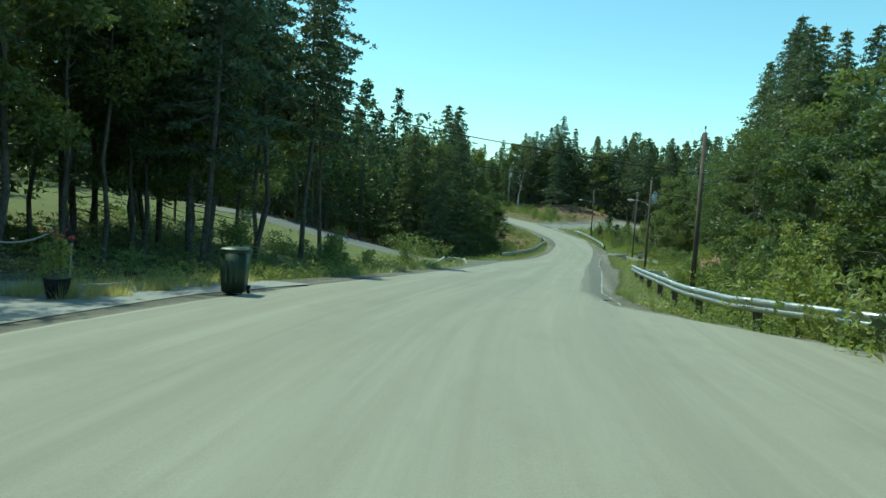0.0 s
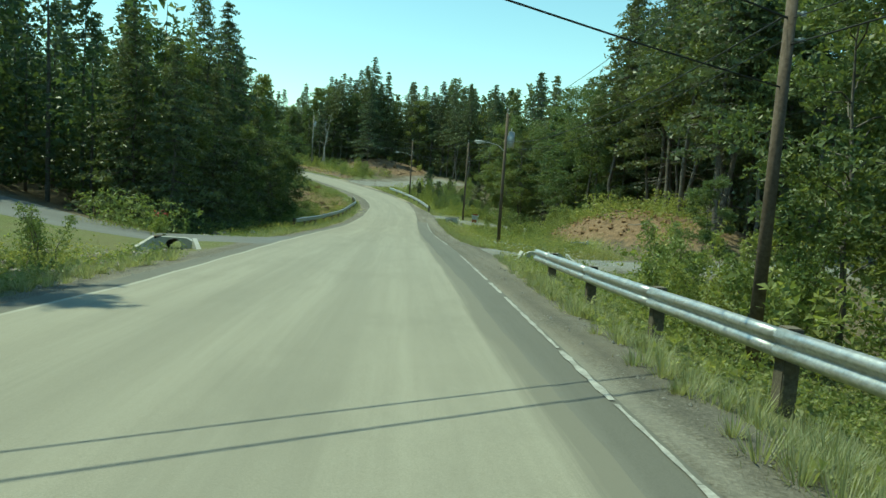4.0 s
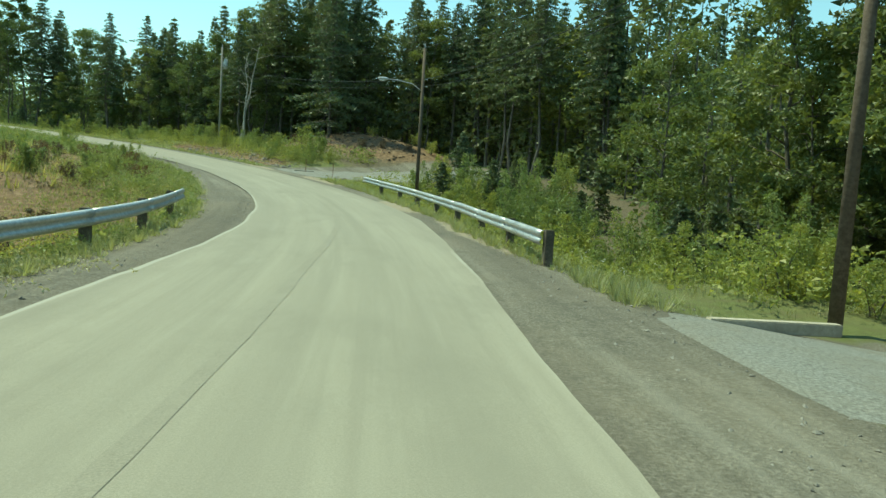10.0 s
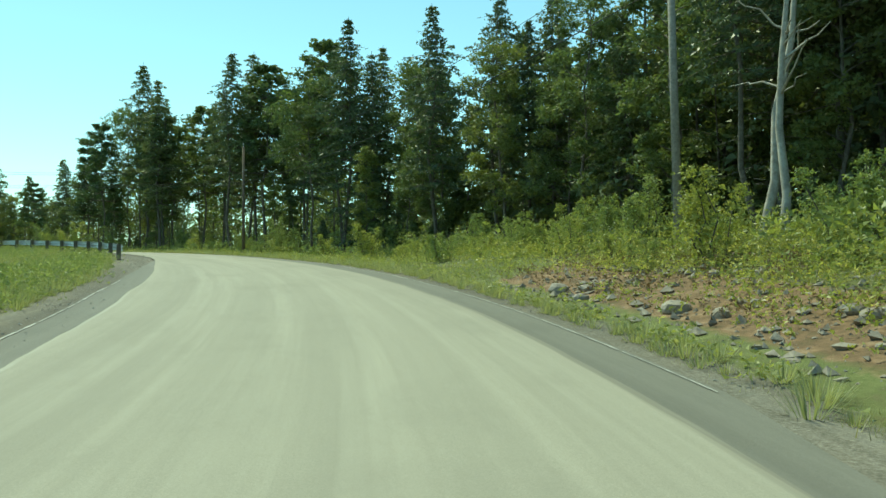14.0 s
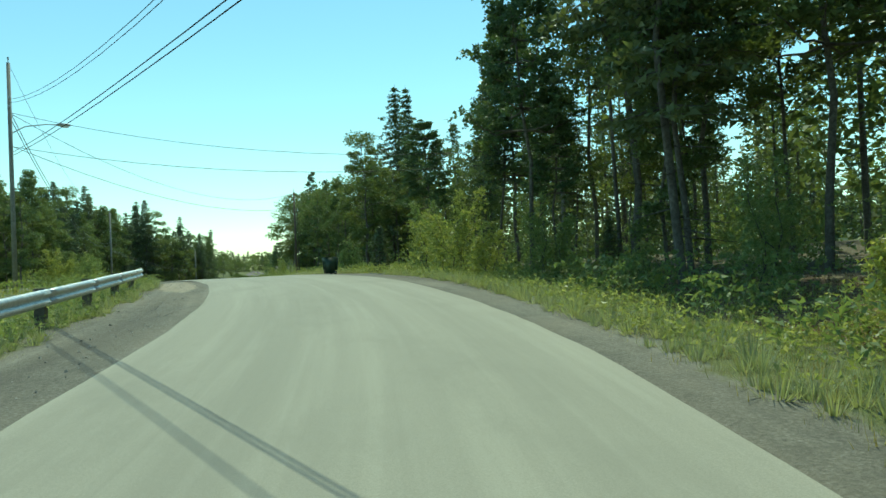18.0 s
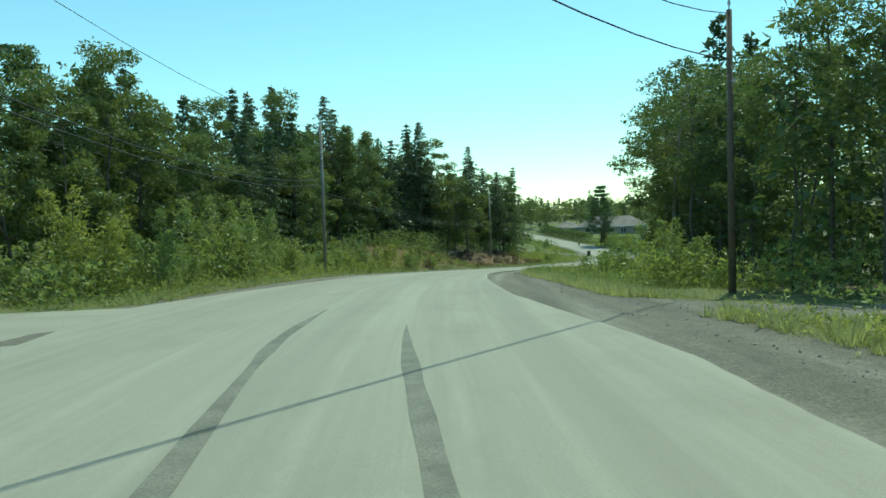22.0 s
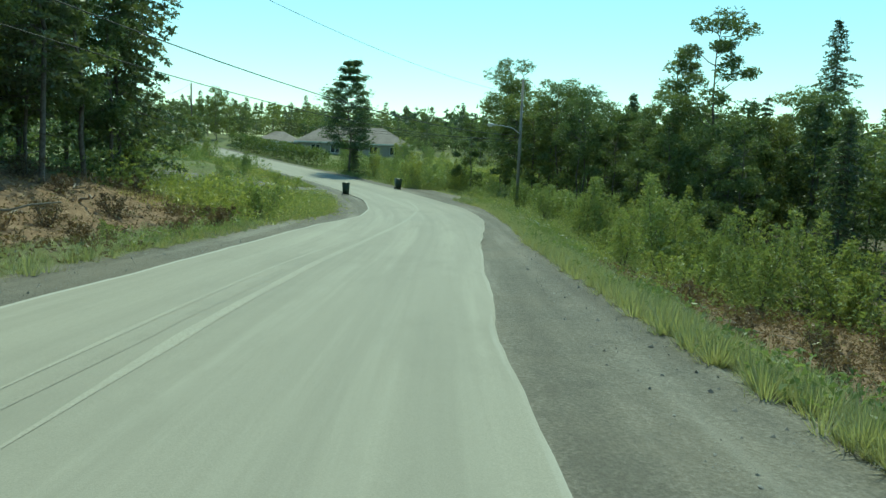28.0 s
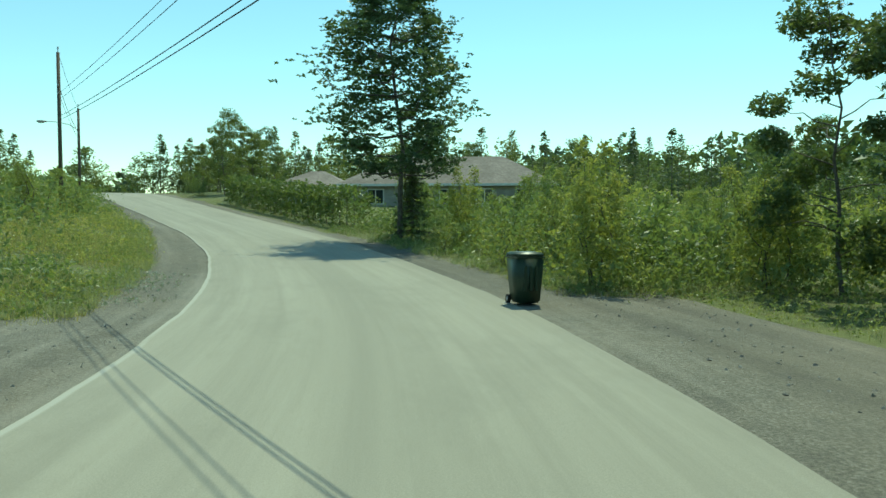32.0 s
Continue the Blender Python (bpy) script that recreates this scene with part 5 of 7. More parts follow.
# beyond the junction, right: brush slope, young trees, taller wood
scatter(["brush0", "brush1"], 60, 293, 348, 5.2, 13, 0.4, 0.8, 1.0)
scatter(["bush3", "bush1", "bush3"], 14, 344, 358, 7.6, 13, 0.6, 1.0, 1.8)
scatter(["bush3", "young1", "bush3"], 10, 312, 344, 13.5, 17, 0.6, 1.0, 2.0)
scatter(["bush0", "bush2"], 7, 300, 342, 6.5, 13, 0.4, 0.7, 2.5)
scatter(["leafy2", "leafy0", "leafy4", "leafy3", "spruce2"], 22, 312, 362, 14, 22, 0.55, 0.78, 2.6)
scatter(["bush1", "bush3", "bush0"], 18, 342, 374, 6.4, 9.8, 0.5, 0.9, 1.5)
scatter(["leafy0", "leafy2", "leafy4", "open0"], 22, 368, 390, 10.5, 18, 0.66, 0.9, 2.0)
scatter(["leafy0", "leafy2", "leafy4"], 10, 350, 368, 13, 19, 0.6, 0.78, 2.2)
scatter(["bush1", "bush0", "bush3"], 18, 388, 402, 4.8, 12, 0.6, 1.0, 1.3)

# single trees that stand out
for s, d, top in ((181, 15, 15.3), (196, 13, 14.8), (258, 14.1, 15.1), (259.5, 16.5, 15.6), (357, -14.6, 14.5), (352, -13.2, 12.6), (345, -14.5, 13.4), (329, -15, 13.0)):
    g = float(ground_z(s, d) - road_z(s))
    plant("spruce0", s, d, (top - g) / 14 * 0.9, tall=(top - g) / 14)
for x, y, top in ((29, 167, 20.7), (33.7, 165, 18.9), (49, 162, 18.3), (38.5, 165, 16.9), (40.8, 164.4, 18.3), (45, 163, 18.8)):
    plant("spruce0", at=(x, y, 0.8), size=(top - 0.8) / 14 * 0.85, tall=(top - 0.8) / 14)
plant("pine0", 229.8, 9.2, 0.75, tall=0.92)
plant("open0", 230.8, 12.9, 1.05, tall=1.35)
plant("open0", 226.5, 11.0, 0.95, tall=1.25)
plant("pine1", 236.0, 12.2, 0.8, tall=0.95)
plant("pine0", 222.0, 10.5, 0.8, tall=1.0)
plant("open0", 386.8, 14.0, 0.95, tall=1.06)
plant("spruce3", 378.2, 40.0, 1.0, tall=1.02)
plant("dead0", 289.0, 10.7, 0.9, 30, tall=1.25)
plant("dead1", 290.2, 12.2, 0.9, 110, tall=1.35)
plant("leafy2", 46.6, 10.8, 0.44)
plant("bush1", 163.0, -6.6, 0.8)
# taller edge trees at both sides of the drives, and weeds on the verges
for s0, d0, k, z in ((91.5, 16.2, "leafy1", 1.15), (94.5, 17.6, "leafy3", 1.25), (96.8, 16.0, "open0", 1.1), (107.0, 14.6, "leafy0", 1.1), (109.5, 15.8, "leafy3", 1.2), (112.5, 14.4, "leafy1", 1.05), (105.5, 17.5, "spruce1", 1.15), (111.0, 18.0, "spruce3", 1.2),
                     (62.0, -13.5, "leafy1", 0.85), (66.5, -12.6, "spruce3", 0.9), (70.0, -13.6, "leafy3", 1.0), (74.0, -13.0, "spruce1", 1.05), (78.0, -14.5, "leafy0", 1.1),
                     (82.5, -13.4, "leafy3", 1.1), (85.5, -14.8, "spruce1", 1.1), (88.5, -16.0, "leafy1", 1.1), (92.0, -15.2, "leafy3", 0.95), (96.0, -17.0, "spruce3", 0.95), (100.0, -18.5, "leafy1", 0.9),
                     (437.0, 8.0, "leafy2", 0.7), (441.0, 10.5, "leafy0", 0.55), (444.0, 7.5, "leafy4", 0.65), (448.0, 9.5, "leafy0", 0.75), (452.0, 7.0, "leafy2", 0.6), (456.0, 10.0, "leafy4", 0.6), (361.0, 15.5, "leafy1", 0.95), (364.2, 14.8, "leafy3", 0.9),
                     (410.0, -11.5, "leafy2", 0.5), (404.0, -13.5, "leafy0", 0.5), (417.0, -12.0, "leafy4", 0.45)):
    plant(k, s0, d0, z)
scatter(["bush0", "bush2", "bush1"], 14, 88, 98.5, 7.4, 11.5, 0.28, 0.55, 1.1)
thicket(70, 152, 173, 6.2, 9.2, 0.25, 0.7, WEED, "leafy weeds over the cut bank", 0.10)
thicket(110, 352, 404, -12, -5.2, 0.2, 0.6, WEED, "leafy weeds on the grassy bank", 0.10)
thicket(60, 86, 95.5, 6.6, 11.5, 0.2, 0.6, WEED, "leafy weeds on the verge", 0.10)
thicket(70, 55.5, 70, 6.0, 9.2, 0.3, 0.8, WEED, "tall leafy weeds on the verge", 0.11)
thicket(90, 68, 90, 6.6, 12.5, 0.3, 1.0, BUSH, "tall leafy weeds on the verge", 0.12)
plant("bush0", 160.0, -7.4, 0.9)
plant("dead0", 79, -11.0, 1.0, 200)
plant("dead1", 77.5, -10.6, 1.0, 150)
plant("dead0", 165, 10.7, 1.15, 20)
plant("dead1", 163.5, 10.0, 1.3, 70)
plant("garden_pine", at=(-209.5, 251.5, -1.3), size=0.84, tall=0.83)


# ---- verges: grass, stones ----
NO_GRASS = [(40, 51, -60, -3), (47, 54.5, 0, 60), (95.5, 101.3, 0, 40), (139, 150, 0, 19), (245, 268, -60, -3), (262.5, 266.5, 3, 24), (233.5, 239.5, 3, 9), (149, 168, 4.3, 7.0), (378.5, 386, -40, -3), (375, 388, 1, 7)]
def verge(name, mat, n, s0, s1, o0, o1, side, lo, hi, label, blades=5, wide=0.022, bias=1.0):
    """Tufts of grass on the verge between o0 and o1 metres beyond the shoulder."""
    global RNG
    RNG = np.random.default_rng(int(abs(o1) * 70 + side + s0 + 3 * n))
    s = RNG.uniform(s0, s1, n)
    off = o0 + (o1 - o0) * RNG.random(n) ** bias
    d = np.where(side > 0, RIGHT(s) + SHOULDER_R(s) + off, LEFT(s) - SHOULDER_L(s) - off)
    ok = np.ones(n, bool)
    for a, b, c, e in NO_GRASS:
        ok &= ~((s > a) & (s < b) & (d > c) & (d < e))
    for a, b, c, e in ((-30, 17, -13, -5), (91, 95.6, 3.2, 7.2), (42.5, 47, 3.2, 6.0), (297, 347, 4.5, 14), (328, 347, -14, -7.3)):
        ok &= ~((s > a) & (s < b) & (d > c) & (d < e))
    s, d, off = s[ok], d[ok], off[ok]
    x, y = xy_at(s, d)
    keep = bumps(x, y, 0.8) > -0.35
    s, d, x, y = s[keep], d[keep], x[keep], y[keep]
    z = ground_z(s, d)
    n = len(s)
    soup = Soup()
    hgt = RNG.uniform(lo, hi, n) * (0.75 + 0.5 * np.clip(bumps(x, y, 0.45), -1, 1))
    v = []
    for k in range(blades):
        a, ln = RNG.uniform(0, 6.28, n), hgt * RNG.uniform(0.5, 1.15, n)
        bx, by = x + RNG.normal(size=n) * 0.10, y + RNG.normal(size=n) * 0.10
        w = wide * (0.7 + hgt)
        lean = ln * RNG.uniform(0.15, 0.95, n)
        v.append(np.stack([np.stack([bx - np.sin(a) * w, by + np.cos(a) * w, z - 0.03], 1), np.stack([bx + np.sin(a) * w, by - np.cos(a) * w, z - 0.03], 1),
                           np.stack([bx + np.cos(a) * lean, by + np.sin(a) * lean, z + ln * 0.9], 1)], 1).reshape(-1, 3))
    v = np.concatenate(v)
    soup.add(v, np.arange(len(v)).reshape(-1, 3))
    tagged(new(name, soup.mesh(name, mat)), label, "grass", "", "stuff")


for side, word in ((1, "right"), (-1, "left")):
    verge("grass_verge", GRASS, 30000, 17, 430, -0.12, 2.6, side, 0.04, 0.13, "green and straw-coloured roadside grass", 8, 0.005, 0.8)
    verge("grass_verge", GRASS, 26000, 17, 430, 0.8, 8.0, side, 0.08, 0.36, "tall rough green grass beyond the shoulder", 7, 0.0065)
    verge("dry_grass", DRYGRASS, 9000, 17, 460, -0.2, 3.0, side, 0.06, 0.26, "dry straw-coloured grass tufts", 7, 0.006)
verge("dry_grass", DRYGRASS, 5000, 184, 262, -0.2, 4.0, 1, 0.06, 0.24, "thin dry grass and stems along the shoulder", 7, 0.006)
verge("grass_verge", GRASS, 9000, 296, 400, -0.1, 1.6, 1, 0.05, 0.17, "thick light green grass along the shoulder", 8, 0.006)
verge("grass_verge", GRASS, 7000, 340, 420, 0.0, 5.0, -1, 0.15, 0.45, "thick light green grass on the low bank", 7, 0.008)
verge("grass_verge", GRASS, 9000, 120, 300, 5, 26, -1, 0.3, 0.8, "rough green grass of the open field", 5, 0.03)
verge("grass_verge", GRASS, 9000, 105, 245, 0.2, 5.0, -1, 0.12, 0.42, "thick rough grass beside the inside shoulder", 7, 0.007)
verge("grass_verge", GRASS, 6000, 54, 93, 0.5, 7, 1, 0.25, 0.75, "tall green weeds in the wet ditch", 8, 0.008)


def tufts(n, s0, s1, o0, o1, side):
    """Round pale clumps of fine grass at the gravel's edge."""
    rng = np.random.default_rng(int(s0 + 7 * n + side))
    s, off = rng.uniform(s0, s1, n), rng.uniform(o0, o1, n)
    d = RIGHT(s) + SHOULDER_R(s) + off if side > 0 else LEFT(s) - SHOULDER_L(s) - off
    ok = np.ones(n, bool)
    for a, b, c, e in NO_GRASS:
        ok &= ~((s > a) & (s < b) & (d > c) & (d < e))
    s, d = s[ok], d[ok]
    x, y = xy_at(s, d)
    z, k = ground_z(s, d), 46
    m = len(s)
    h = rng.uniform(0.14, 0.42, (m, 1))
    a, u = rng.uniform(0, 6.28, (m, k)), rng.uniform(0.1, 1.0, (m, k)) ** 0.6
    tip = np.stack([x[:, None] + np.cos(a) * u * h * 1.1, y[:, None] + np.sin(a) * u * h * 1.1, z[:, None] + h * np.sqrt(1.05 - u * u * 0.9) * rng.uniform(0.7, 1.1, (m, k))], -1)
    root = np.stack([x[:, None] + np.cos(a) * u * h * 0.35, y[:, None] + np.sin(a) * u * h * 0.35, z[:, None] - 0.03 + 0 * a], -1)
    w = np.stack([-np.sin(a), np.cos(a), 0 * a], -1) * 0.007
    v = np.stack([root - w, root + w, tip], 2).reshape(-1, 3)
    soup = Soup()
    soup.add(v, np.arange(len(v)).reshape(-1, 3))
    tagged(new("grass_tuft", soup.mesh("grass_tuft", TUFT)), "pale silvery grass tufts at the gravel's edge", "grass", "", "stuff")


tufts(1500, 24, 410, -0.15, 1.6, 1)
tufts(160, 11, 17, 0.2, 2.5, -1)
tufts(900, 124, 172, 0.0, 5.0, -1)
tufts(2400, 262, 372, -0.1, 0.8, 1)
tufts(1400, 20, 262, -0.1, 0.6, 1)
tufts(1500, 24, 410, -0.1, 0.7, -1)
tufts(1300, 24, 440, -0.15, 1.8, -1)
for s0, s1, d0, d1, n, hi in ((17, 46, 4.6, 6.6, 70, 0.6), (55, 96, 5.4, 10, 190, 0.9), (104, 140, 5.4, 8, 110, 0.8), (149.5, 184, 7.4, 10, 130, 0.9), (184, 260, 5.4, 8, 190, 0.6), (268, 294, 5.0, 8, 80, 0.8), (340, 389, 5.0, 8.5, 150, 0.8),
                              (17, 41, -10, -6.6, 80, 0.7), (54, 112, -8.5, -6.2, 130, 0.7), (112, 246, -10, -5.8, 260, 0.8), (270, 316, -10.8, -8.2, 150, 0.8), (350, 378, -9, -5.8, 110, 0.8), (387, 450, -11, -5.4, 130, 0.9)):
    thicket(n, s0, s1, d0, d1, 0.2, hi, WEED, "lush yellow-green weeds along the verge", 0.085)


def scree(n, s0, s1, o0, o1, side, lo, hi, mat, label, where=None):
    """Loose stones on the ground."""
    s = RNG.uniform(s0, s1, n)
    d = np.where(side > 0, RIGHT(s) + RNG.uniform(o0, o1, n), LEFT(s) - RNG.uniform(o0, o1, n)) if where is None else RNG.uniform(where[0], where[1], n)
    x, y = xy_at(s, d)
    z = ground_z(s, d)
    r = RNG.uniform(0, 1, n) ** 3 * (hi - lo) + lo
    oct_v = np.array([[1, 0, 0], [0, 1, 0], [-1, 0, 0], [0, -1, 0], [0, 0, 0.75], [0, 0, -0.6]], float)
    oct_f = np.array([[0, 1, 4], [1, 2, 4], [2, 3, 4], [3, 0, 4], [1, 0, 5], [2, 1, 5], [3, 2, 5], [0, 3, 5]])
    jig = oct_v[None] * RNG.uniform(0.6, 1.3, (n, 6, 1)) + RNG.normal(size=(n, 6, 3)) * 0.18
    a = RNG.uniform(0, 6.28, n)
    rx = jig[..., 0] * np.cos(a)[:, None] - jig[..., 1] * np.sin(a)[:, None]
    ry = jig[..., 0] * np.sin(a)[:, None] + jig[..., 1] * np.cos(a)[:, None]
    v = np.stack([x[:, None] + rx * r[:, None], y[:, None] + ry * r[:, None], (z + r * 0.15)[:, None] + jig[..., 2] * r[:, None]], -1)
    f = (oct_f[None] + 6 * np.arange(n)[:, None, None]).reshape(-1, 3)
    tagged(new("loose_stone", mesh_of("loose_stone", v.reshape(-1, 3), f, mat)), label, "gravel", "", "stuff")


scree(16000, 15, 400, 0.9, 3.4, 1, 0.008, 0.034, STONE, "loose grey gravel on the road shoulder")
scree(12000, 15, 400, 0.2, 2.8, -1, 0.008, 0.032, STONE, "loose grey gravel on the road shoulder")

# ---- guard rails ----
WAVE = [(0.0, 0.155), (0.05, 0.135), (0.082, 0.075), (0.05, 0.035), (0.02, 0.0), (0.05, -0.035), (0.082, -0.075), (0.05, -0.135), (0.0, -0.155)]


def guard_rail(knots, height=0.55, post_gap=3.4, label=""):
    """A steel W-beam on wooden posts along knots of (s, d); the beam faces the road."""
    kn = np.array(knots, float)
    side = -1 if kn[:, 1].mean() > 0 else 1
    top = empty("guard_rail")
    top.matrix_basis = Matrix.Translation(spot(kn[0, 0], kn[0, 1]))
    inv = top.matrix_basis.inverted()
    run = np.arange(kn[0, 0], kn[-1, 0] + 0.01, 0.5)
    d = np.interp(run, kn[:, 0], kn[:, 1])
    if len(d) > 9:
        d = np.convolve(np.pad(d, 4, mode="edge"), np.ones(9) / 9, "valid")
    x, y = xy_at(run, d)
    base = road_z(run) + (ground_z(run, d) - road_z(run)) * 0.35
    pts = np.stack([x, y, base + height], 1)
    t = np.gradient(pts, axis=0)
    t /= np.linalg.norm(t, axis=1)[:, None]
    nrm = np.stack([t[:, 1], -t[:, 0], 0 * t[:, 0]], 1) * side
    per = int(round(post_gap / 0.5))
    i = 0
    while i < len(run) - 1:
        j = min(i + per, len(run) - 1)
        v, f = [], []
        for k in range(i, j + 1):
            for o, hgt in WAVE:
                v.append(Vector(pts[k] + nrm[k] * (o + 0.11 + 0.003 * ((i // per) % 2)) + [0, 0, hgt]))
        w = len(WAVE)
        for k in range(j - i):
            for q in range(w - 1):
                f.append((k * w + q, k * w + q + 1, (k + 1) * w + q + 1, (k + 1) * w + q))
        me = mesh_of("beam", [inv @ q for q in v], f, GALV, True)
        ob = new("beam", me)
        ob.parent = top
        mod = ob.modifiers.new("sheet", "SOLIDIFY")
        mod.thickness = 0.006
        g = float(ground_z(run[i], d[i]))
        bm = bmesh.new()
        box(bm, -0.09, -0.10, g - 0.3 - pts[i, 2], 0.09, 0.10, 0.17, 0.012)
        ps = part("post", bm, POST_WOOD, top)
        ps.matrix_basis = inv @ Matrix.Translation(pts[i]) @ pose(0, 0, 0, 0, 0, turn_at(run[i]))
        i = j
    tagged(top, label or "galvanised W-beam guard rail on square wooden posts", "guard rail", "guard rails")
    return top


guard_rail([(11, 9.0), (14, 7.4), (17, 5.6), (21, 4.5), (26, 4.2), (34, 3.9), (40.6, 3.8)])
guard_rail([(74, -7.8), (80, -7.2), (91, -6.2), (101, -5.7), (107, -5.0), (114, -5.0)])
guard_rail([(105.6, 3.6), (110, 3.8), (118, 4.1), (126, 4.6), (133.3, 4.9)])
guard_rail([(186, -5.0), (197, -5.3), (210, -5.6), (219, -5.7), (231, -5.6)])

# ---- utility poles, lamps and wires ----


def pole(s=None, d=None, h=8.5, wood=None, lamp=None, can=False, at=None, label="", lean=0.0, reach=1.0):
    """A wooden utility pole; lamp: heading of its street-lamp arm and its height."""
    p = Vector(at) if at is not None else spot(s, d)
    wood = wood or POLE_WOOD
    top = empty("utility_pole", Matrix.Translation(p) @ pose(0, 0, 0, 0, lean, 0))
    part("shaft", rod(bmesh.new(), (0, 0, -0.6), (0, 0, h), 0.115, 0.08, 12), wood, top, smooth=True)
    bm = bmesh.new()
    rod(bm, (0, 0, h), (0, 0, h + 0.16), 0.02, 0.02, 6)
    rod(bm, (0, 0, h + 0.16), (0, 0, h + 0.28), 0.05, 0.035, 8)
    part("insulator", bm, GREY_METAL, top)
    for z in (h - 1.7, h - 2.1):
        bm = bmesh.new()
        rod(bm, (0.08, 0, z), (0.24, 0, z), 0.018, 0.018, 6)
        rod(bm, (0.24, 0, z - 0.04), (0.24, 0, z + 0.04), 0.04, 0.04, 8)
        part("cable_clamp", bm, GREY_METAL, top)
    if can:
        bm = bmesh.new()
        rod(bm, (0.36, 0, h - 2.1), (0.36, 0, h - 1.2), 0.20, 0.20, 14)
        rod(bm, (0.36, 0, h - 1.2), (0.36, 0, h - 1.12), 0.21, 0.15, 14)
        rod(bm, (0.36, 0.06, h - 1.12), (0.36, 0.06, h - 0.92), 0.035, 0.025, 6)
        box(bm, 0.08, -0.06, h - 1.9, 0.2, 0.06, h - 1.4)
        part("transformer", bm, GREY_METAL, top, "light grey pole-mounted transformer can", True)
    if lamp:
        ang, z = lamp
        a = radians(ang)
        u = Vector((-math.sin(a), math.cos(a), 0)) * reach
        pts = [Vector((0, 0, z - 0.5)), u * 0.6 + Vector((0, 0, z - 0.12)), u * 1.5 + Vector((0, 0, z + 0.02)), u * 2.0 + Vector((0, 0, z + 0.02))]
        v, f = tube([tuple(q) for q in pts], [0.03, 0.028, 0.026, 0.026], 6)
        part("lamp_arm", mesh_of("lamp_arm", v, f, GREY_METAL, True), GREY_METAL, top)
        bm = bmesh.new()
        bmesh.ops.create_uvsphere(bm, u_segments=12, v_segments=8, radius=1,
                                  matrix=Matrix.Translation(u * 2.25 + Vector((0, 0, z + 0.02))) @ pose(0, 0, 0, 0, 0, ang) @ Matrix.Diagonal((0.13, 0.34, 0.09, 1)))
        head = part("lamp_head", bm, GREY_METAL, top, "oval grey street-lamp head", True)
        bm = bmesh.new()
        bmesh.ops.create_uvsphere(bm, u_segments=10, v_segments=6, radius=1,
                                  matrix=Matrix.Translation(u * 2.32 + Vector((0, 0, z - 0.05))) @ pose(0, 0, 0, 0, 0, ang) @ Matrix.Diagonal((0.10, 0.19, 0.07, 1)))
        part("lamp_lens", bm, LAMP_GLASS, head, "", True)
    tagged(top, label or "brown wooden utility pole beside the road", "utility pole", "utility poles")
    return p + Vector((0, 0, h))


def wire(a, b, sag=0.6, r=0.014, label="thin black overhead cable between poles"):
    a, b = Vector(a), Vector(b)
    u = np.linspace(0, 1, 14)
    p = np.array(a)[None, :] * (1 - u)[:, None] + np.array(b)[None, :] * u[:, None]
    p[:, 2] -= sag * 4 * u * (1 - u)
    v, f = tube(p, np.full(14, r), 5)
    tagged(new("power_cable", mesh_of("power_cable", v, f, WIRE, True)), label, "cable", "overhead cables")


P1 = pole(32.5, 5.8, 7.6)
P2 = pole(66.2, 6.17, 8.45, lamp=(turn_at(66) + 95, 6.55), can=True, reach=0.73, label="brown wooden utility pole with street lamp and grey transformer")
P3 = pole(101.7, 7.1, 8.7, lean=0.4)
P4 = pole(131, 7.2, 9.0, lamp=(turn_at(131) + 80, 7.1), label="brown wooden utility pole with a street lamp")
P5 = pole(165.5, 8.8, 9.6, POLE_GREY, can=True, label="weathered grey utility pole with transformer")
P6 = pole(201.6, 5.9, 8.0, label="brown pole among roadside trees")
P7 = pole(233.4, 13.1, 6.3, POLE_GREY, label="short grey pole among the trees")
P8 = pole(243.3, -11.0, 11.0, POLE_GREY, lamp=(turn_at(244) - 90, 8.1), label="tall grey utility pole with street lamp by the junction")
P9 = pole(271, 8.9, 8.4)
P10 = pole(292, -8.9, 9.2, POLE_GREY, label="weathered grey utility pole at the foot of the bank")
P11 = pole(337.6, -11.0, 7.7, POLE_GREY, label="weathered grey utility pole on the brushy bank")
P12 = pole(369.8, 7.2, 8.6, POLE_GREY, lamp=(turn_at(367) + 105, 5.5), label="weathered grey utility pole with a street lamp among bushes")
P13 = pole(at=(-222.0, 237.1, -0.6), h=8.7)
P14 = pole(at=(-236.0, 236.5, 0.2), h=7.0, lamp=(180, 6.0))
P0 = pole(-6, 9.6, 8.5)


def down(top, full, height):
    """A point on a pole of the full height, at a height over its foot."""
    return top - Vector((0, 0, full - height))


def span(a, b, sag, drops=(0.0, 1.7, 2.1)):
    for k, drop in enumerate(drops):
        wire(a - Vector((0, 0, drop)), b - Vector((0, 0, drop)), sag, 0.014 if k == 1 else 0.010)


span(P0, P1, 0.5, (1.8, 2.2))
span(P1, P2, 0.7)
span(P2, P3, 0.7)
span(P3, P4, 0.6)
span(P4, P5, 0.7)
span(P5, P6, 0.7, (1.3, 2.6))
span(P13, P14, 0.2)
wire(down(P2, 8.45, 6.46), (1.2, 55.5, P2.z - 3.02), 0.35, 0.010, "thick black overhead cable crossing the road")
wire(down(P2, 8.45, 5.6), (-6.9, 76.6, P2.z + 0.1), 0.1, 0.007, "thin black overhead cable crossing the road")
wire(down(P1, 7.6, 5.8), (-30.7, 16.9, 9.4), 1.0, 0.018)
wire(down(P1, 7.6, 4.75), (-30.7, 16.9, 8.35), 1.0, 0.014)
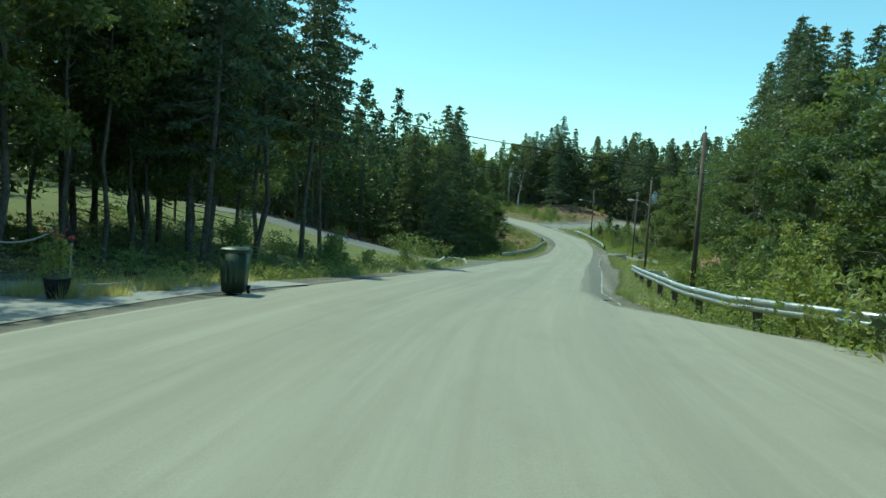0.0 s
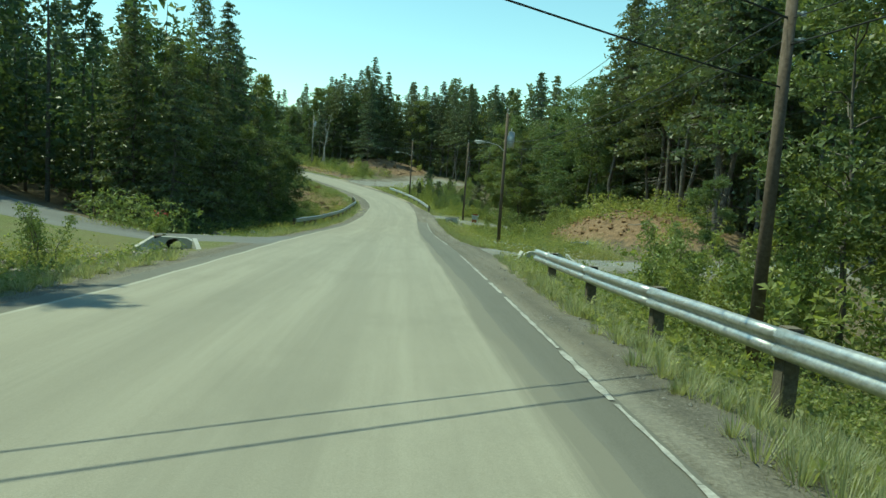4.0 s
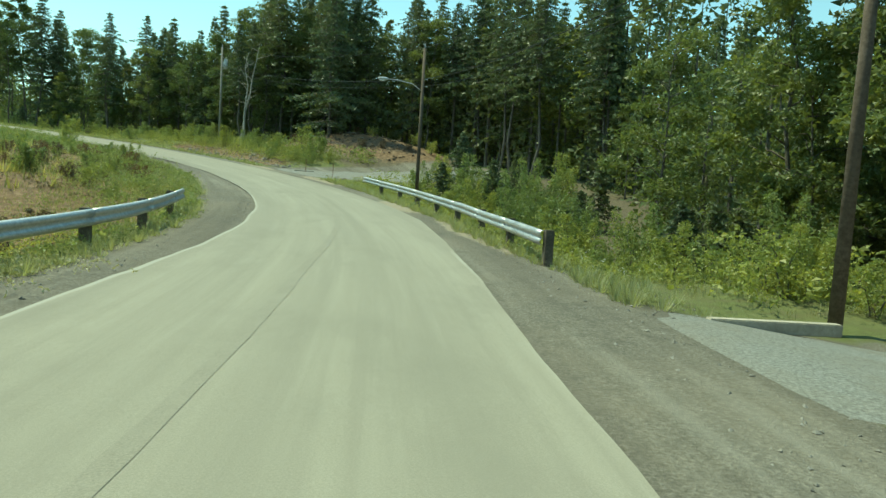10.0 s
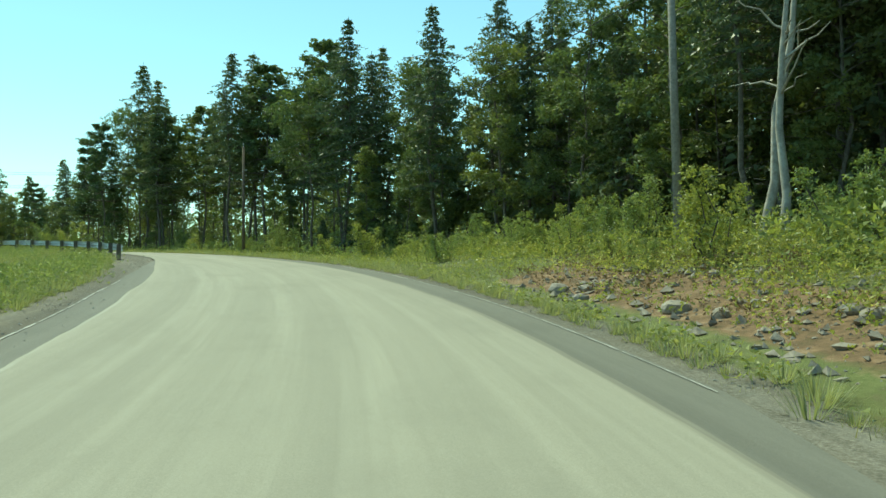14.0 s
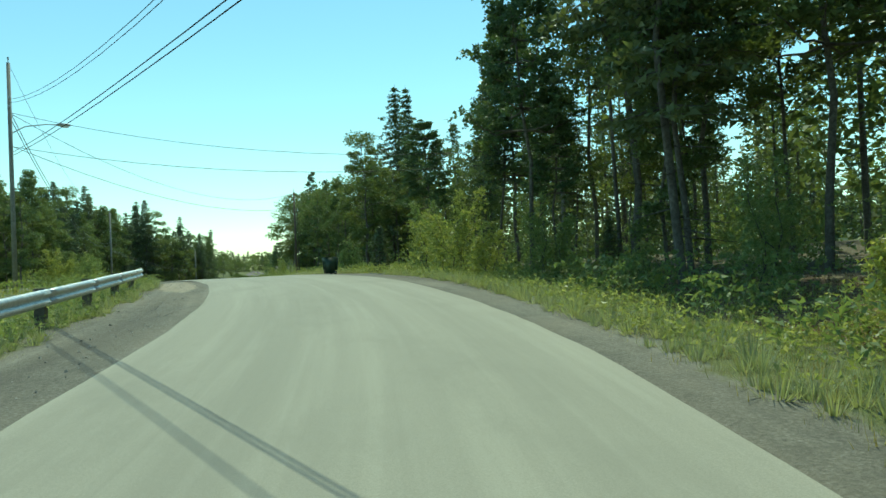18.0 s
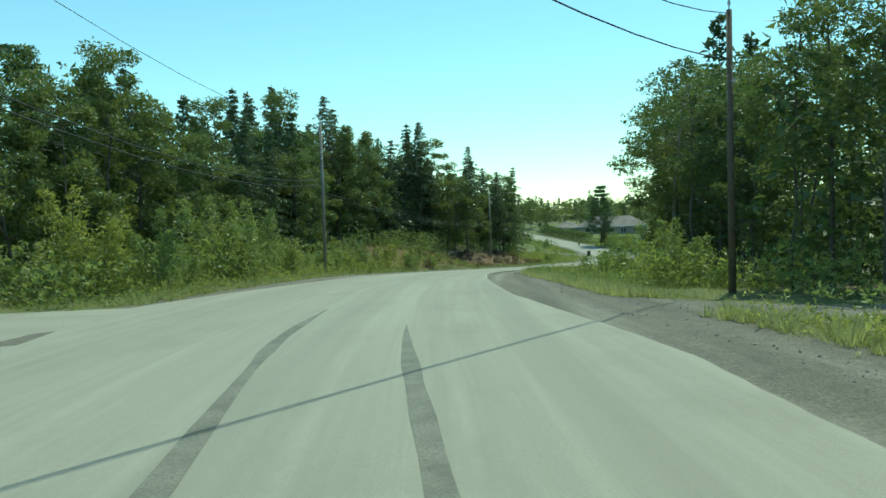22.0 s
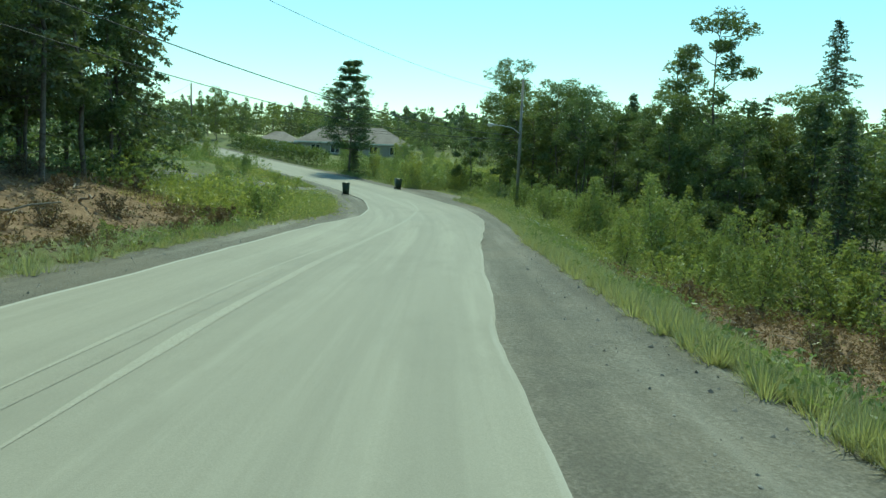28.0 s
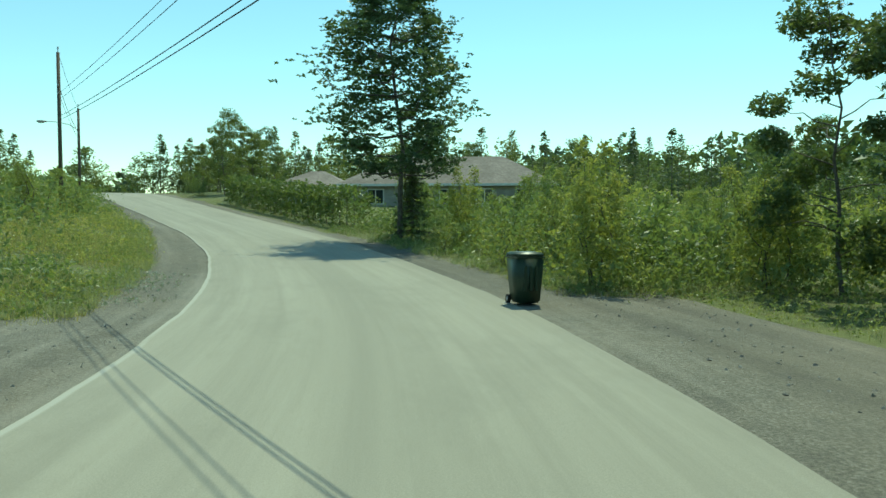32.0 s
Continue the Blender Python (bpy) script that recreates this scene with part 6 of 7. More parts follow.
for k in (0.0, 0.16):
    wire(down(P6, 8.0, 5.4 - k), down(P8, 11.0, 6.7 - k), 0.36, 0.012, "thick black overhead cable between poles")
    wire(down(P6, 8.0, 6.7 + k), down(P8, 11.0, 9.1 + k), 1.27, 0.009)
    wire(down(P12, 8.6, 4.4 + 1.0 * k), down(P13, 8.7, 5.25 + 1.2 * k), 0.25, 0.012, "thick black overhead cable between poles")
    wire(down(P12, 8.6, 5.6 + 2.0 * k), down(P13, 8.7, 6.3 + 2.0 * k), 0.3, 0.009)
wire(down(P8, 11.0, 8.62), down(P7, 6.3, 5.73), 1.12, 0.012)
wire(down(P8, 11.0, 7.01), down(P7, 6.3, 5.14), 0.96, 0.013)
wire(down(P8, 11.0, 8.6), down(P9, 8.4, 8.3), 1.98, 0.014)
wire(down(P8, 11.0, 7.05), down(P9, 8.4, 6.95), 1.29, 0.016)
wire(P8, down(P10, 9.2, 8.9), 2.0, 0.009)
wire(down(P8, 11.0, 8.7), down(P10, 9.2, 5.9), 2.2, 0.018)
wire(down(P8, 11.0, 8.4), down(P10, 9.2, 5.6), 2.2, 0.018)
wire(down(P10, 9.2, 8.9), P11, 0.7, 0.009)
for k in (0.0, 0.2):
    wire(down(P10, 9.2, 5.08 - k), down(P11, 7.7, 4.26 - k), 0.66, 0.018)
wire(down(P11, 7.7, 4.06), down(P12, 8.6, 4.81), 0.94, 0.014, "thick black overhead cable crossing the road")
wire(down(P11, 7.7, 5.1), down(P12, 8.6, 4.95), 0.9, 0.018)
wire(P11, down(P12, 8.6, 7.6), 0.9, 0.009)

# ---- wheeled bins ----


def wheelie_bin(s, d, turn, label, lid_open=False):
    top = empty("wheeled_bin", at_road(s, d, 0, turn) @ Matrix.Diagonal((0.9, 0.86, 0.9, 1)))
    bm = bmesh.new()
    r = bmesh.ops.create_cube(bm, size=1)
    for v in r["verts"]:
        hi = v.co.z > 0
        w, dp = (0.29, 0.35) if hi else (0.235, 0.26)
        v.co = Vector((math.copysign(w, v.co.x), math.copysign(dp, v.co.y), 0.97 if hi else 0.05))
    bmesh.ops.bevel(bm, geom=bm.edges[:], offset=0.035, segments=2, affect="EDGES")
    part("body", bm, BIN_GREEN, top, smooth=True)
    bm = bmesh.new()
    box(bm, -0.305, -0.37, 0.955, 0.305, 0.37, 0.99, 0.012)
    part("rim", bm, BIN_GREEN, top)
    bm = bmesh.new()
    r = bmesh.ops.create_cube(bm, size=1)
    for v in r["verts"]:
        hi = v.co.z > 0
        v.co = Vector((math.copysign(0.26 if hi else 0.30, v.co.x), math.copysign(0.33 if hi else 0.38, v.co.y), 1.075 if hi else 0.995))
    bmesh.ops.bevel(bm, geom=bm.edges[:], offset=0.025, segments=2, affect="EDGES")
    if lid_open:
        bmesh.ops.transform(bm, matrix=Matrix.Translation((0, 0.50, 0.98)) @ pose(0, 0, 0, 84, 0, 0) @ Matrix.Translation((0, -0.40, -0.99)), verts=bm.verts[:])
    part("lid", bm, BIN_GREEN, top, "lid hanging open behind" if lid_open else "", True)
    bm = bmesh.new()
    for k in range(3):
        box(bm, -0.15 + 0.12 * k, -0.352, 0.30, -0.09 + 0.12 * k, -0.300, 0.80, 0.008)
    part("rib", bm, BIN_GREEN, top)
    bm = bmesh.new()
    rod(bm, (-0.24, 0.43, 0.99), (0.24, 0.43, 0.99), 0.016, 0.016, 8)
    for x in (-0.2, 0.2):
        box(bm, x - 0.02, 0.34, 0.96, x + 0.02, 0.44, 1.0)
    part("handle", bm, BIN_GREEN, top)
    for x in (-0.275, 0.275):
        bm = bmesh.new()
        rod(bm, (x - 0.025, 0.25, 0.10), (x + 0.025, 0.25, 0.10), 0.10, 0.10, 16)
        wh = part("wheel", bm, RUBBER, top, "", True)
        bm = bmesh.new()
        rod(bm, (x - 0.03, 0.25, 0.10), (x + 0.03, 0.25, 0.10), 0.045, 0.045, 10)
        part("hub", bm, GREY_METAL, wh)
    bm = bmesh.new()
    rod(bm, (-0.25, 0.25, 0.10), (0.25, 0.25, 0.10), 0.012, 0.012, 6)
    part("axle", bm, GREY_METAL, top)
    return tagged(top, label, "wheeled bin", "wheeled bins")


wheelie_bin(13.8, -5.7, 12, "dark green plastic wheeled bin on the gravel edge")
wheelie_bin(240.3, 3.4, -80, "dark green plastic wheeled bin with its lid hanging open", True)
wheelie_bin(378.6, -3.5, 165, "dark green plastic wheeled bin by a driveway mouth")
wheelie_bin(387.1, 2.85, 5, "dark green plastic wheeled bin beside a driveway")


# ---- driveways and side road ----
def drive(name, s0, s1, d0, d1, mat, label, flare=2.0, up=0.02, bend=0.0):
    """A side road or driveway laid over the ground, wider at its mouth; bend: how far its far end drifts along the road."""
    n, k = 60, 11
    t = np.linspace(0, 1, n)[:, None]
    w = np.linspace(0, 1, k)[None, :]
    fl = flare * np.exp(-t * 7)
    s = (s0 - fl) + (s1 - s0 + 2 * fl) * w + bend * t ** 1.4
    loose = mat is GRAVEL_BLUE
    if loose:
        s = s + np.abs(2 * w - 1) ** 3 * 0.5 * bumps(t * 40 + s0, w * 9 + s0, 1.6)
    d = d0 + (d1 - d0) * t + 0 * w
    x, y = xy_at(s, d)
    z = (ground_z(s, d) if d1 > 0 else np.maximum(ground_z(s, d), road_z(s) - 0.02 - 0.03 * np.abs(d - d0))) + up
    z = z - (0.11 if loose else 0.05) * np.abs(2 * w - 1) ** (5 if loose else 9)
    if loose:
        z = z - 0.10 * np.exp(-t * 45)
    v = np.stack([x, y, z], -1).reshape(-1, 3)
    f = [(i * k + j, i * k + j + 1, (i + 1) * k + j + 1, (i + 1) * k + j) for i in range(n - 1) for j in range(k - 1)]
    me = mesh_of(name, v, f, mat, True)
    uv = me.uv_layers.new(name="UVMap")
    idx = np.zeros(len(me.loops), dtype=np.int32)
    me.loops.foreach_get("vertex_index", idx)
    uv.data.foreach_set("uv", np.stack([(s + 0 * d).ravel(), (d + 0 * s).ravel()], 1)[idx].ravel())
    return tagged(new(name, me), label, "road" if "road" in name else "driveway", "", "structure")


drive("side_road", 251.5, 267, -3.0, -56, ROAD_PALE, "pale asphalt side road meeting the main road", 4.0, 0.016)
for a, b, d0, d1 in ((47.8, 53.6, 3.1, 32), (96.4, 100.8, 3.3, 28), (141.4, 148.2, 3.7, 24)):
    drive("gravel_drive", a, b, d0, d1, GRAVEL_BLUE, "grey-blue crushed gravel driveway", 1.2, 0.05)
drive("driveway", 46.8, 52.6, -4.4, -40, DRIVE_GREY, "grey asphalt driveway curving up past a lawn", 1.0, 0.02, 9.0)


def mark(points, width, mat, label):
    """A tyre mark or seam on the road along points of (s, d)."""
    p = np.array(points, float)
    ss = np.arange(p[0, 0], p[-1, 0], 0.5)
    dd = np.interp(ss, p[:, 0], p[:, 1])
    if len(dd) > 7:
        dd = np.convolve(np.pad(dd, 3, mode="edge"), np.ones(7) / 7, "valid")
    rng = np.random.default_rng(int(ss[0] * 10 + len(ss)))
    w = np.full_like(ss, width / 2) * np.clip(np.minimum(ss - ss[0], ss[-1] - ss) / (4 if width < 0.3 else 1.5) + 0.15, 0, 1)
    w *= 1 + (0.18 if width < 0.3 else 0.4) * np.convolve(rng.normal(size=len(ss) + 2), np.ones(3) / 3, "valid")
    x0, y0 = xy_at(ss, dd - w)
    x1, y1 = xy_at(ss, dd + w)
    z = road_z(ss) + 0.016
    v = np.stack([np.stack([x0, y0, z], 1), np.stack([x1, y1, z], 1)], 1).reshape(-1, 3)
    f = [(2 * i, 2 * i + 1, 2 * i + 3, 2 * i + 2) for i in range(len(ss) - 1)]
    name = "tyre_mark" if mat is TYRE else "road_seam"
    tagged(new(name, mesh_of(name, v, f, mat)), label, "road mark", "", "structure")


mark([(239.8, -1.75), (243, -1.5), (246.3, -1.39), (251, -1.5), (256, -2.0), (260.4, -2.36), (265.6, -2.3)], 0.20, TYRE, "dark curved skid mark on the road")
mark([(239.4, -0.05), (242.5, 0.25), (245.6, 0.38), (248.9, 0.36), (253.5, 0.03), (258, -0.25), (262, -0.41)], 0.20, TYRE, "dark curved skid mark on the road")
for pts in ([(10.2, -1.0), (11.0, -0.7), (11.6, -0.85), (12.4, -0.4), (13.0, -0.55)], [(10.6, -0.3), (11.4, 0.05), (12.0, -0.1)], [(10.5, 1.2), (11.2, 1.5), (11.6, 1.4)], [(10.0, 2.4), (10.8, 2.6), (11.4, 2.5)], [(8.6, -0.5), (9.4, -0.9), (10.0, -0.8)]):
    mark(pts, 0.022, SEAM, "short dark crack in the road surface")
mark([(191, -0.35), (197.2, -0.21), (200.5, -0.13), (206, 0.05)], 0.10, TYRE, "short dark tyre mark on the road")
mark([(84, -1.64), (90, -1.55), (104, -1.1), (112.3, -0.41), (122, -0.17)], 0.16, SEAM, "long darker seam between the two lanes")
mark([(326, -2.5), (331, -2.67), (337.3, -2.65), (346, -2.3), (358, -1.3), (364.7, -0.4), (371, 0.15), (377, 0.25)], 0.16, PALE_SEAM, "pale bleached seam between the two lanes")
mark([(326, -3.2), (331, -3.3), (336, -3.3), (346, -2.8)], 0.07, PALE_SEAM, "pale bleached seam between the two lanes")
mark([(326, -2.95), (331, -3.0), (337, -2.95), (345, -2.6)], 0.16, SEAM, "darker worn band along the lane seam")


# ---- culverts, timbers, signs, small things ----


def headwall(s, d, w, turn, label, h=0.62, up=-0.15):
    """A precast concrete culvert end with sloping wings and a round pipe."""
    top = empty("culvert_end", at_road(s, d, up, turn))
    bm = bmesh.new()
    n, r, cz = 20, 0.24, 0.24
    # front face as a ring of quads round the pipe mouth
    outer = []
    for i in range(n):
        a = 2 * math.pi * i / n
        c, sn = math.cos(a), math.sin(a)
        k = min(w / 2 / max(abs(c), 1e-6), ((h - cz) if sn > 0 else (cz + 0.3)) / max(abs(sn), 1e-6))
        outer.append((c * k, cz + sn * k))
    rings = []
    for y, rr in ((0.0, None), (0.0, r), (0.16, r), (0.16, None)):
        rings.append([bm.verts.new((outer[i][0], y, outer[i][1]) if rr is None else (r * math.cos(2 * math.pi * i / n), y, cz + r * math.sin(2 * math.pi * i / n))) for i in range(n)])
    for a, b in ((0, 1), (1, 2), (2, 3), (3, 0)):
        for i in range(n):
            j = (i + 1) % n
            bm.faces.new((rings[a][i], rings[a][j], rings[b][j], rings[b][i]))
    bmesh.ops.recalc_face_normals(bm, faces=bm.faces[:])
    part("wall", bm, CONCRETE, top)
    for sg in (-1, 1):
        bm = bmesh.new()
        vs = [bm.verts.new(q) for q in ((sg * w / 2, 0, -0.3), (sg * w / 2, 0, h), (sg * (w / 2 + 0.3), -0.55, h * 0.45), (sg * (w / 2 + 0.3), -0.55, -0.3),
                                        (sg * (w / 2 + 0.10), 0.12, -0.3), (sg * (w / 2 + 0.10), 0.12, h), (sg * (w / 2 + 0.42), -0.5, h * 0.45), (sg * (w / 2 + 0.42), -0.5, -0.3))]
        for q in ((0, 1, 2, 3), (4, 7, 6, 5), (1, 5, 6, 2), (0, 3, 7, 4), (0, 4, 5, 1), (2, 6, 7, 3)):
            bm.faces.new([vs[i] for i in q])
        bmesh.ops.recalc_face_normals(bm, faces=bm.faces[:])
        part("wing", bm, CONCRETE, top)
    bm = bmesh.new()
    v, f = tube([(0, 0.02, cz), (0, 0.5, cz - 0.12)], [r - 0.01, r - 0.01], 16)
    part("pipe", mesh_of("pipe", v, f, PIPE, True), PIPE, top, "dark round culvert pipe")
    return tagged(top, label, "culvert", "culvert ends")


headwall(46.3, 5.1, 1.5, 0, "concrete culvert end with round pipe beside a gravel drive")
headwall(95.0, 5.0, 1.5, 0, "concrete culvert end with round pipe in the grass")
headwall(141.6, 6.6, 1.2, 0, "half-buried concrete culvert end among stones", 0.5, -0.5)
headwall(43.0, -6.7, 1.1, 0, "small concrete culvert end beside a driveway", 0.5)
headwall(376.5, -6.6, 1.3, 0, "concrete culvert end among stones by a driveway", 0.5)


def timber(s, d, length, turn, label, r=0.09):
    top = at_road(s, d, 0.06, turn)
    bm = bmesh.new()
    box(bm, -length / 2, -r, -r, length / 2, r, r, 0.015)
    me = bpy.data.meshes.new("timber")
    bm.to_mesh(me)
    bm.free()
    me.materials.append(BEAM_WOOD)
    ob = new("timber_beam", me)
    ob.matrix_basis = top
    tagged(ob, label, "timber", "timber beams")


timber(53.8, 6.4, 2.0, 4, "pale squared timber lying across the drive edge")
timber(100.9, 5.6, 1.9, -3, "pale squared timber lying beside the drive")
timber(146.6, 6.0, 1.7, 6, "thin pale timber lying on the gravel", 0.04)
timber(13.0, -8.2, 1.4, 60, "pale timber at the gravel edge", 0.07)


def stake(s, d, h, mat, label):
    top = empty("stake", at_road(s, d))
    part("rod", rod(bmesh.new(), (0, 0, -0.2), (0.03, 0, h), 0.022, 0.02, 6), mat, top)
    part("cap", rod(bmesh.new(), (0.03, 0, h), (0.03, 0, h + 0.03), 0.028, 0.028, 6), mat, top)
    tagged(top, label, "stake", "marker stakes")


stake(142.3, 6.2, 0.95, RUST, "rusty steel marker stake by the culvert")
stake(146.4, 6.0, 0.95, RUST, "rusty steel marker stake on the gravel")
stake(386.5, -7.8, 1.0, BEAM_WOOD, "thin wooden stake in the grass")
stake(13.0, -8.8, 0.9, BEAM_WOOD, "thin wooden stake at the gravel lot")


def hanging_sign(s, d, up, turn, label):
    """A white post with an arm, a rider board and a hanging two-colour panel."""
    top = empty("hanging_sign", at_road(s, d, up, turn) @ pose(0, 0, 0, 0, 4, 0) @ Matrix.Diagonal((0.76, 0.8, 0.86, 1)))
    part("post", box(bmesh.new(), 0.30, -0.045, -0.4, 0.39, 0.045, 1.55, 0.008), WHITE_PAINT, top)
    part("arm", box(bmesh.new(), -0.58, -0.04, 1.30, 0.46, 0.04, 1.38, 0.008), WHITE_PAINT, top)
    part("rider", box(bmesh.new(), -0.40, -0.012, 1.385, 0.26, 0.012, 1.54), RED_PAINT, top, "small red rider board")
    pn = part("panel", box(bmesh.new(), -0.45, -0.015, 0.50, 0.22, 0.015, 1.27), WHITE_PAINT, top, "white panel with a red lower half")
    part("red_field", box(bmesh.new(), -0.42, -0.022, 0.54, 0.19, -0.0155, 0.88), RED_PAINT, pn)
    for z in (1.18, 1.10, 1.02):
        part("text_bar", box(bmesh.new(), -0.26, -0.021, z - 0.02, 0.10, -0.0155, z + 0.02), GREY_METAL, pn)
    for x in (-0.40, 0.16):
        part("hook", rod(bmesh.new(), (x, 0, 1.26), (x, 0, 1.32), 0.006, 0.006, 5), GREY_METAL, top)
    tagged(top, label, "sign", "roadside signs")


def board_sign(s, d, up, turn, label):
    top = empty("board_sign", at_road(s, d, up, turn))
    part("post", box(bmesh.new(), 0.36, -0.045, -0.4, 0.45, 0.045, 1.35, 0.008), WHITE_PAINT, top)
    part("arm", box(bmesh.new(), -0.55, -0.035, 1.16, 0.55, 0.035, 1.24, 0.008), GREY_METAL, top)
    pn = part("panel", box(bmesh.new(), -0.38, -0.014, 0.25, 0.32, 0.014, 1.14), SIGN_GREEN, top, "green sign panel")
    for z, w in ((0.98, 0.2), (0.78, 0.26), (0.62, 0.22)):
        part("text_bar", box(bmesh.new(), -w, -0.020, z - 0.03, w - 0.06, -0.0145, z + 0.03), GREY_METAL, pn)
    tagged(top, label, "sign", "roadside signs")


hanging_sign(95.2, 7.5, 0.0, 0, "white post sign with red and white hanging panel")
board_sign(170.5, 9.6, -0.75, -12, "green board sign on a white post among bushes")
board_sign(61.5, 10.2, -0.95, 0, "small green sign low in the grass")


def planter(s, d, h, label, flowers=False):
    top = empty("plant_pot", at_road(s, d))
    part("pot", rod(bmesh.new(), (0, 0, -0.02), (0, 0, 0.36), 0.15, 0.22, 14), RUBBER, top, "dark round plant pot")
    part("soil", rod(bmesh.new(), (0, 0, 0.34), (0, 0, 0.365), 0.19, 0.19, 12), BRUSHPILE, top)
    rng = np.random.default_rng(int(s * 10))
    c = rng.normal(size=(90, 3)) * [0.12, 0.12, 0.22 * h] + [0, 0, 0.36 + 0.45 * h]
    c[:, 2] = np.maximum(c[:, 2], 0.38)
    v, f = sprays(rng, c, 0.11, 4, 0.2)
    part("plant", mesh_of("plant", v, f, BUSH), BUSH, top)
    if flowers:
        v, f = sprays(rng, rng.normal(size=(14, 3)) * [0.15, 0.15, 0.06] + [0, 0, 0.4 + 0.9 * h], 0.06, 5)
        part("blossom", mesh_of("blossom", v, f, FLOWER), FLOWER, top)
    tagged(top, label, "plant pot", "plant pots")


planter(11.2, -7.6, 0.8, "dark plant pot with tall green plant and red flowers", True)
planter(15.5, -9.2, 0.8, "tall green potted plant at the gravel lot")
planter(43.9, -7.4, 0.7, "dark plant pot with dry shrub by the driveway", True)

# rope between two posts at the gravel lot
_a, _b = spot(10.2, -8.6), spot(13.5, -9.6)
for p in (_a, _b):
    top = empty("rope_post", Matrix.Translation(p))
    part("shaft", rod(bmesh.new(), (0, 0, -0.2), (0, 0, 1.25), 0.03, 0.028, 8), POST_WOOD, top)
    part("cap", rod(bmesh.new(), (0, 0, 1.25), (0, 0, 1.29), 0.035, 0.02, 8), POST_WOOD, top)
    tagged(top, "slim wooden post holding a rope", "post", "rope posts")
_u = np.linspace(0, 1, 12)[:, None]
_p = np.array(_a + Vector((0, 0, 1.2))) * (1 - _u) + np.array(_b + Vector((0, 0, 1.2))) * _u
_p[:, 2] -= 0.25 * 4 * (_u * (1 - _u))[:, 0]
tagged(new("rope", mesh_of("rope", *tube(_p, np.full(12, 0.018), 6), BEAM_WOOD, True)), "pale rope hung slack between two posts", "rope")

# boulders, stone heaps and felled wood


def boulder(seed, s, d, size, mat=None, label="grey-brown boulder in the grass", name="boulder", group="boulders"):
    rng = np.random.default_rng(seed)
    bm = bmesh.new()
    bmesh.ops.create_icosphere(bm, subdivisions=2, radius=1)
    ax = rng.uniform(0.6, 1.0, 3)
    for v in bm.verts:
        k = 1 + 0.28 * noise.noise(v.co * 1.6 + Vector((seed * 3.1, 0, 0))) + 0.1 * noise.noise(v.co * 4 + Vector((seed, 0, 0)))
        v.co = Vector((v.co.x * ax[0], v.co.y * ax[1], v.co.z * ax[2] * 0.7)) * k * size
    me = bpy.data.meshes.new(name)
    bm.to_mesh(me)
    bm.free()
    me.materials.append(mat or ROCK)
    ob = new(name, me)
    p = spot(s, d)
    ob.matrix_basis = pose(p.x, p.y, p.z + size * 0.12, 0, 0, rng.uniform(0, 360))
    return tagged(ob, label, "boulder", group)


_r = np.random.default_rng(5)
for i in range(16):
    boulder(i, _r.uniform(36, 43), _r.uniform(-9.5, -6.3), _r.uniform(0.10, 0.30), label="pale broken stone by the driveway culvert")
for i in range(14):
    boulder(30 + i, _r.uniform(371, 378), _r.uniform(-7.2, -5.2), _r.uniform(0.10, 0.24), STONE, "grey stone heaped beside the driveway")
for i in range(22):
    boulder(60 + i, _r.uniform(78, 92), _r.uniform(4.6, 8.0), _r.uniform(0.08, 0.28), label="pale stone in the roadside ditch")
for i in range(26):
    boulder(90 + i, _r.uniform(149, 166), _r.uniform(4.9, 7.6), _r.uniform(0.08, 0.30), label="brown stone on the cut bank")
for i in range(10):
    boulder(120 + i, _r.uniform(140, 143.5), _r.uniform(6.0, 9.5), _r.uniform(0.10, 0.26), label="grey stone heaped round the culvert")
for i in range(12):
    boulder(140 + i, _r.uniform(52, 62), _r.uniform(-9.5, -6.5), _r.uniform(0.2, 0.6), label="mossy grey boulder below the wooded bank")
for i in range(14):
    boulder(160 + i, _r.uniform(60, 80), _r.uniform(10.5, 14), _r.uniform(0.10, 0.35), CLAY, "clay-stained stone on the mound")
boulder(200, 157.9, -5.4, 0.3)
scree(700, 60, 80, 0, 0, 1, 0.02, 0.20, CLAY, "clay clods and stones on the mound", (10.6, 15.5))
scree(900, 150, 166, 0, 0, 1, 0.02, 0.20, BRUSHPILE, "bark and broken rock on the heap", (13.5, 21))
scree(1200, 149, 168, 0, 0, 1, 0.02, 0.14, ROCK, "broken rock on the cut bank", (4.6, 8.2))
scree(900, 78, 92, 0, 0, 1, 0.02, 0.14, ROCK, "broken stones in the ditch", (4.2, 8.2))
scree(700, 300, 345, 0, 0, 1, 0.02, 0.12, BRUSHPILE, "wood chips and clods on the cleared slope", (5, 12.5))
scree(900, 300, 352, 0, 0, 1, 0.02, 0.14, BRUSHPILE, "wood chips and clods on the cleared bank", (-13, -7.5))
scree(500, 36, 43, 0, 0, 1, 0.02, 0.10, ROCK, "small stones by the driveway culvert", (-10, -6))
scree(500, 370, 378, 0, 0, 1, 0.02, 0.09, STONE, "small stones by the driveway", (-7.5, -5))


def fallen(s, d, length, turn, tilt, r, label="bare fallen branch on the ground"):
    rng = np.random.default_rng(int(s * 7 + d * 13))
    p = limb_path(rng, [0, 0, 0], [length, 0, 0], 0, 0.03 * length, 6)
    v, f = tube(p, np.linspace(r, r * 0.4, 6), 6)
    ob = new("fallen_branch", mesh_of("fallen_branch", v, f, DEADWOOD, True))
    g = spot(s, d)
    ob.matrix_basis = pose(g.x, g.y, g.z + r * 0.6, 0, tilt, turn)
    tagged(ob, label, "branch", "fallen branches")


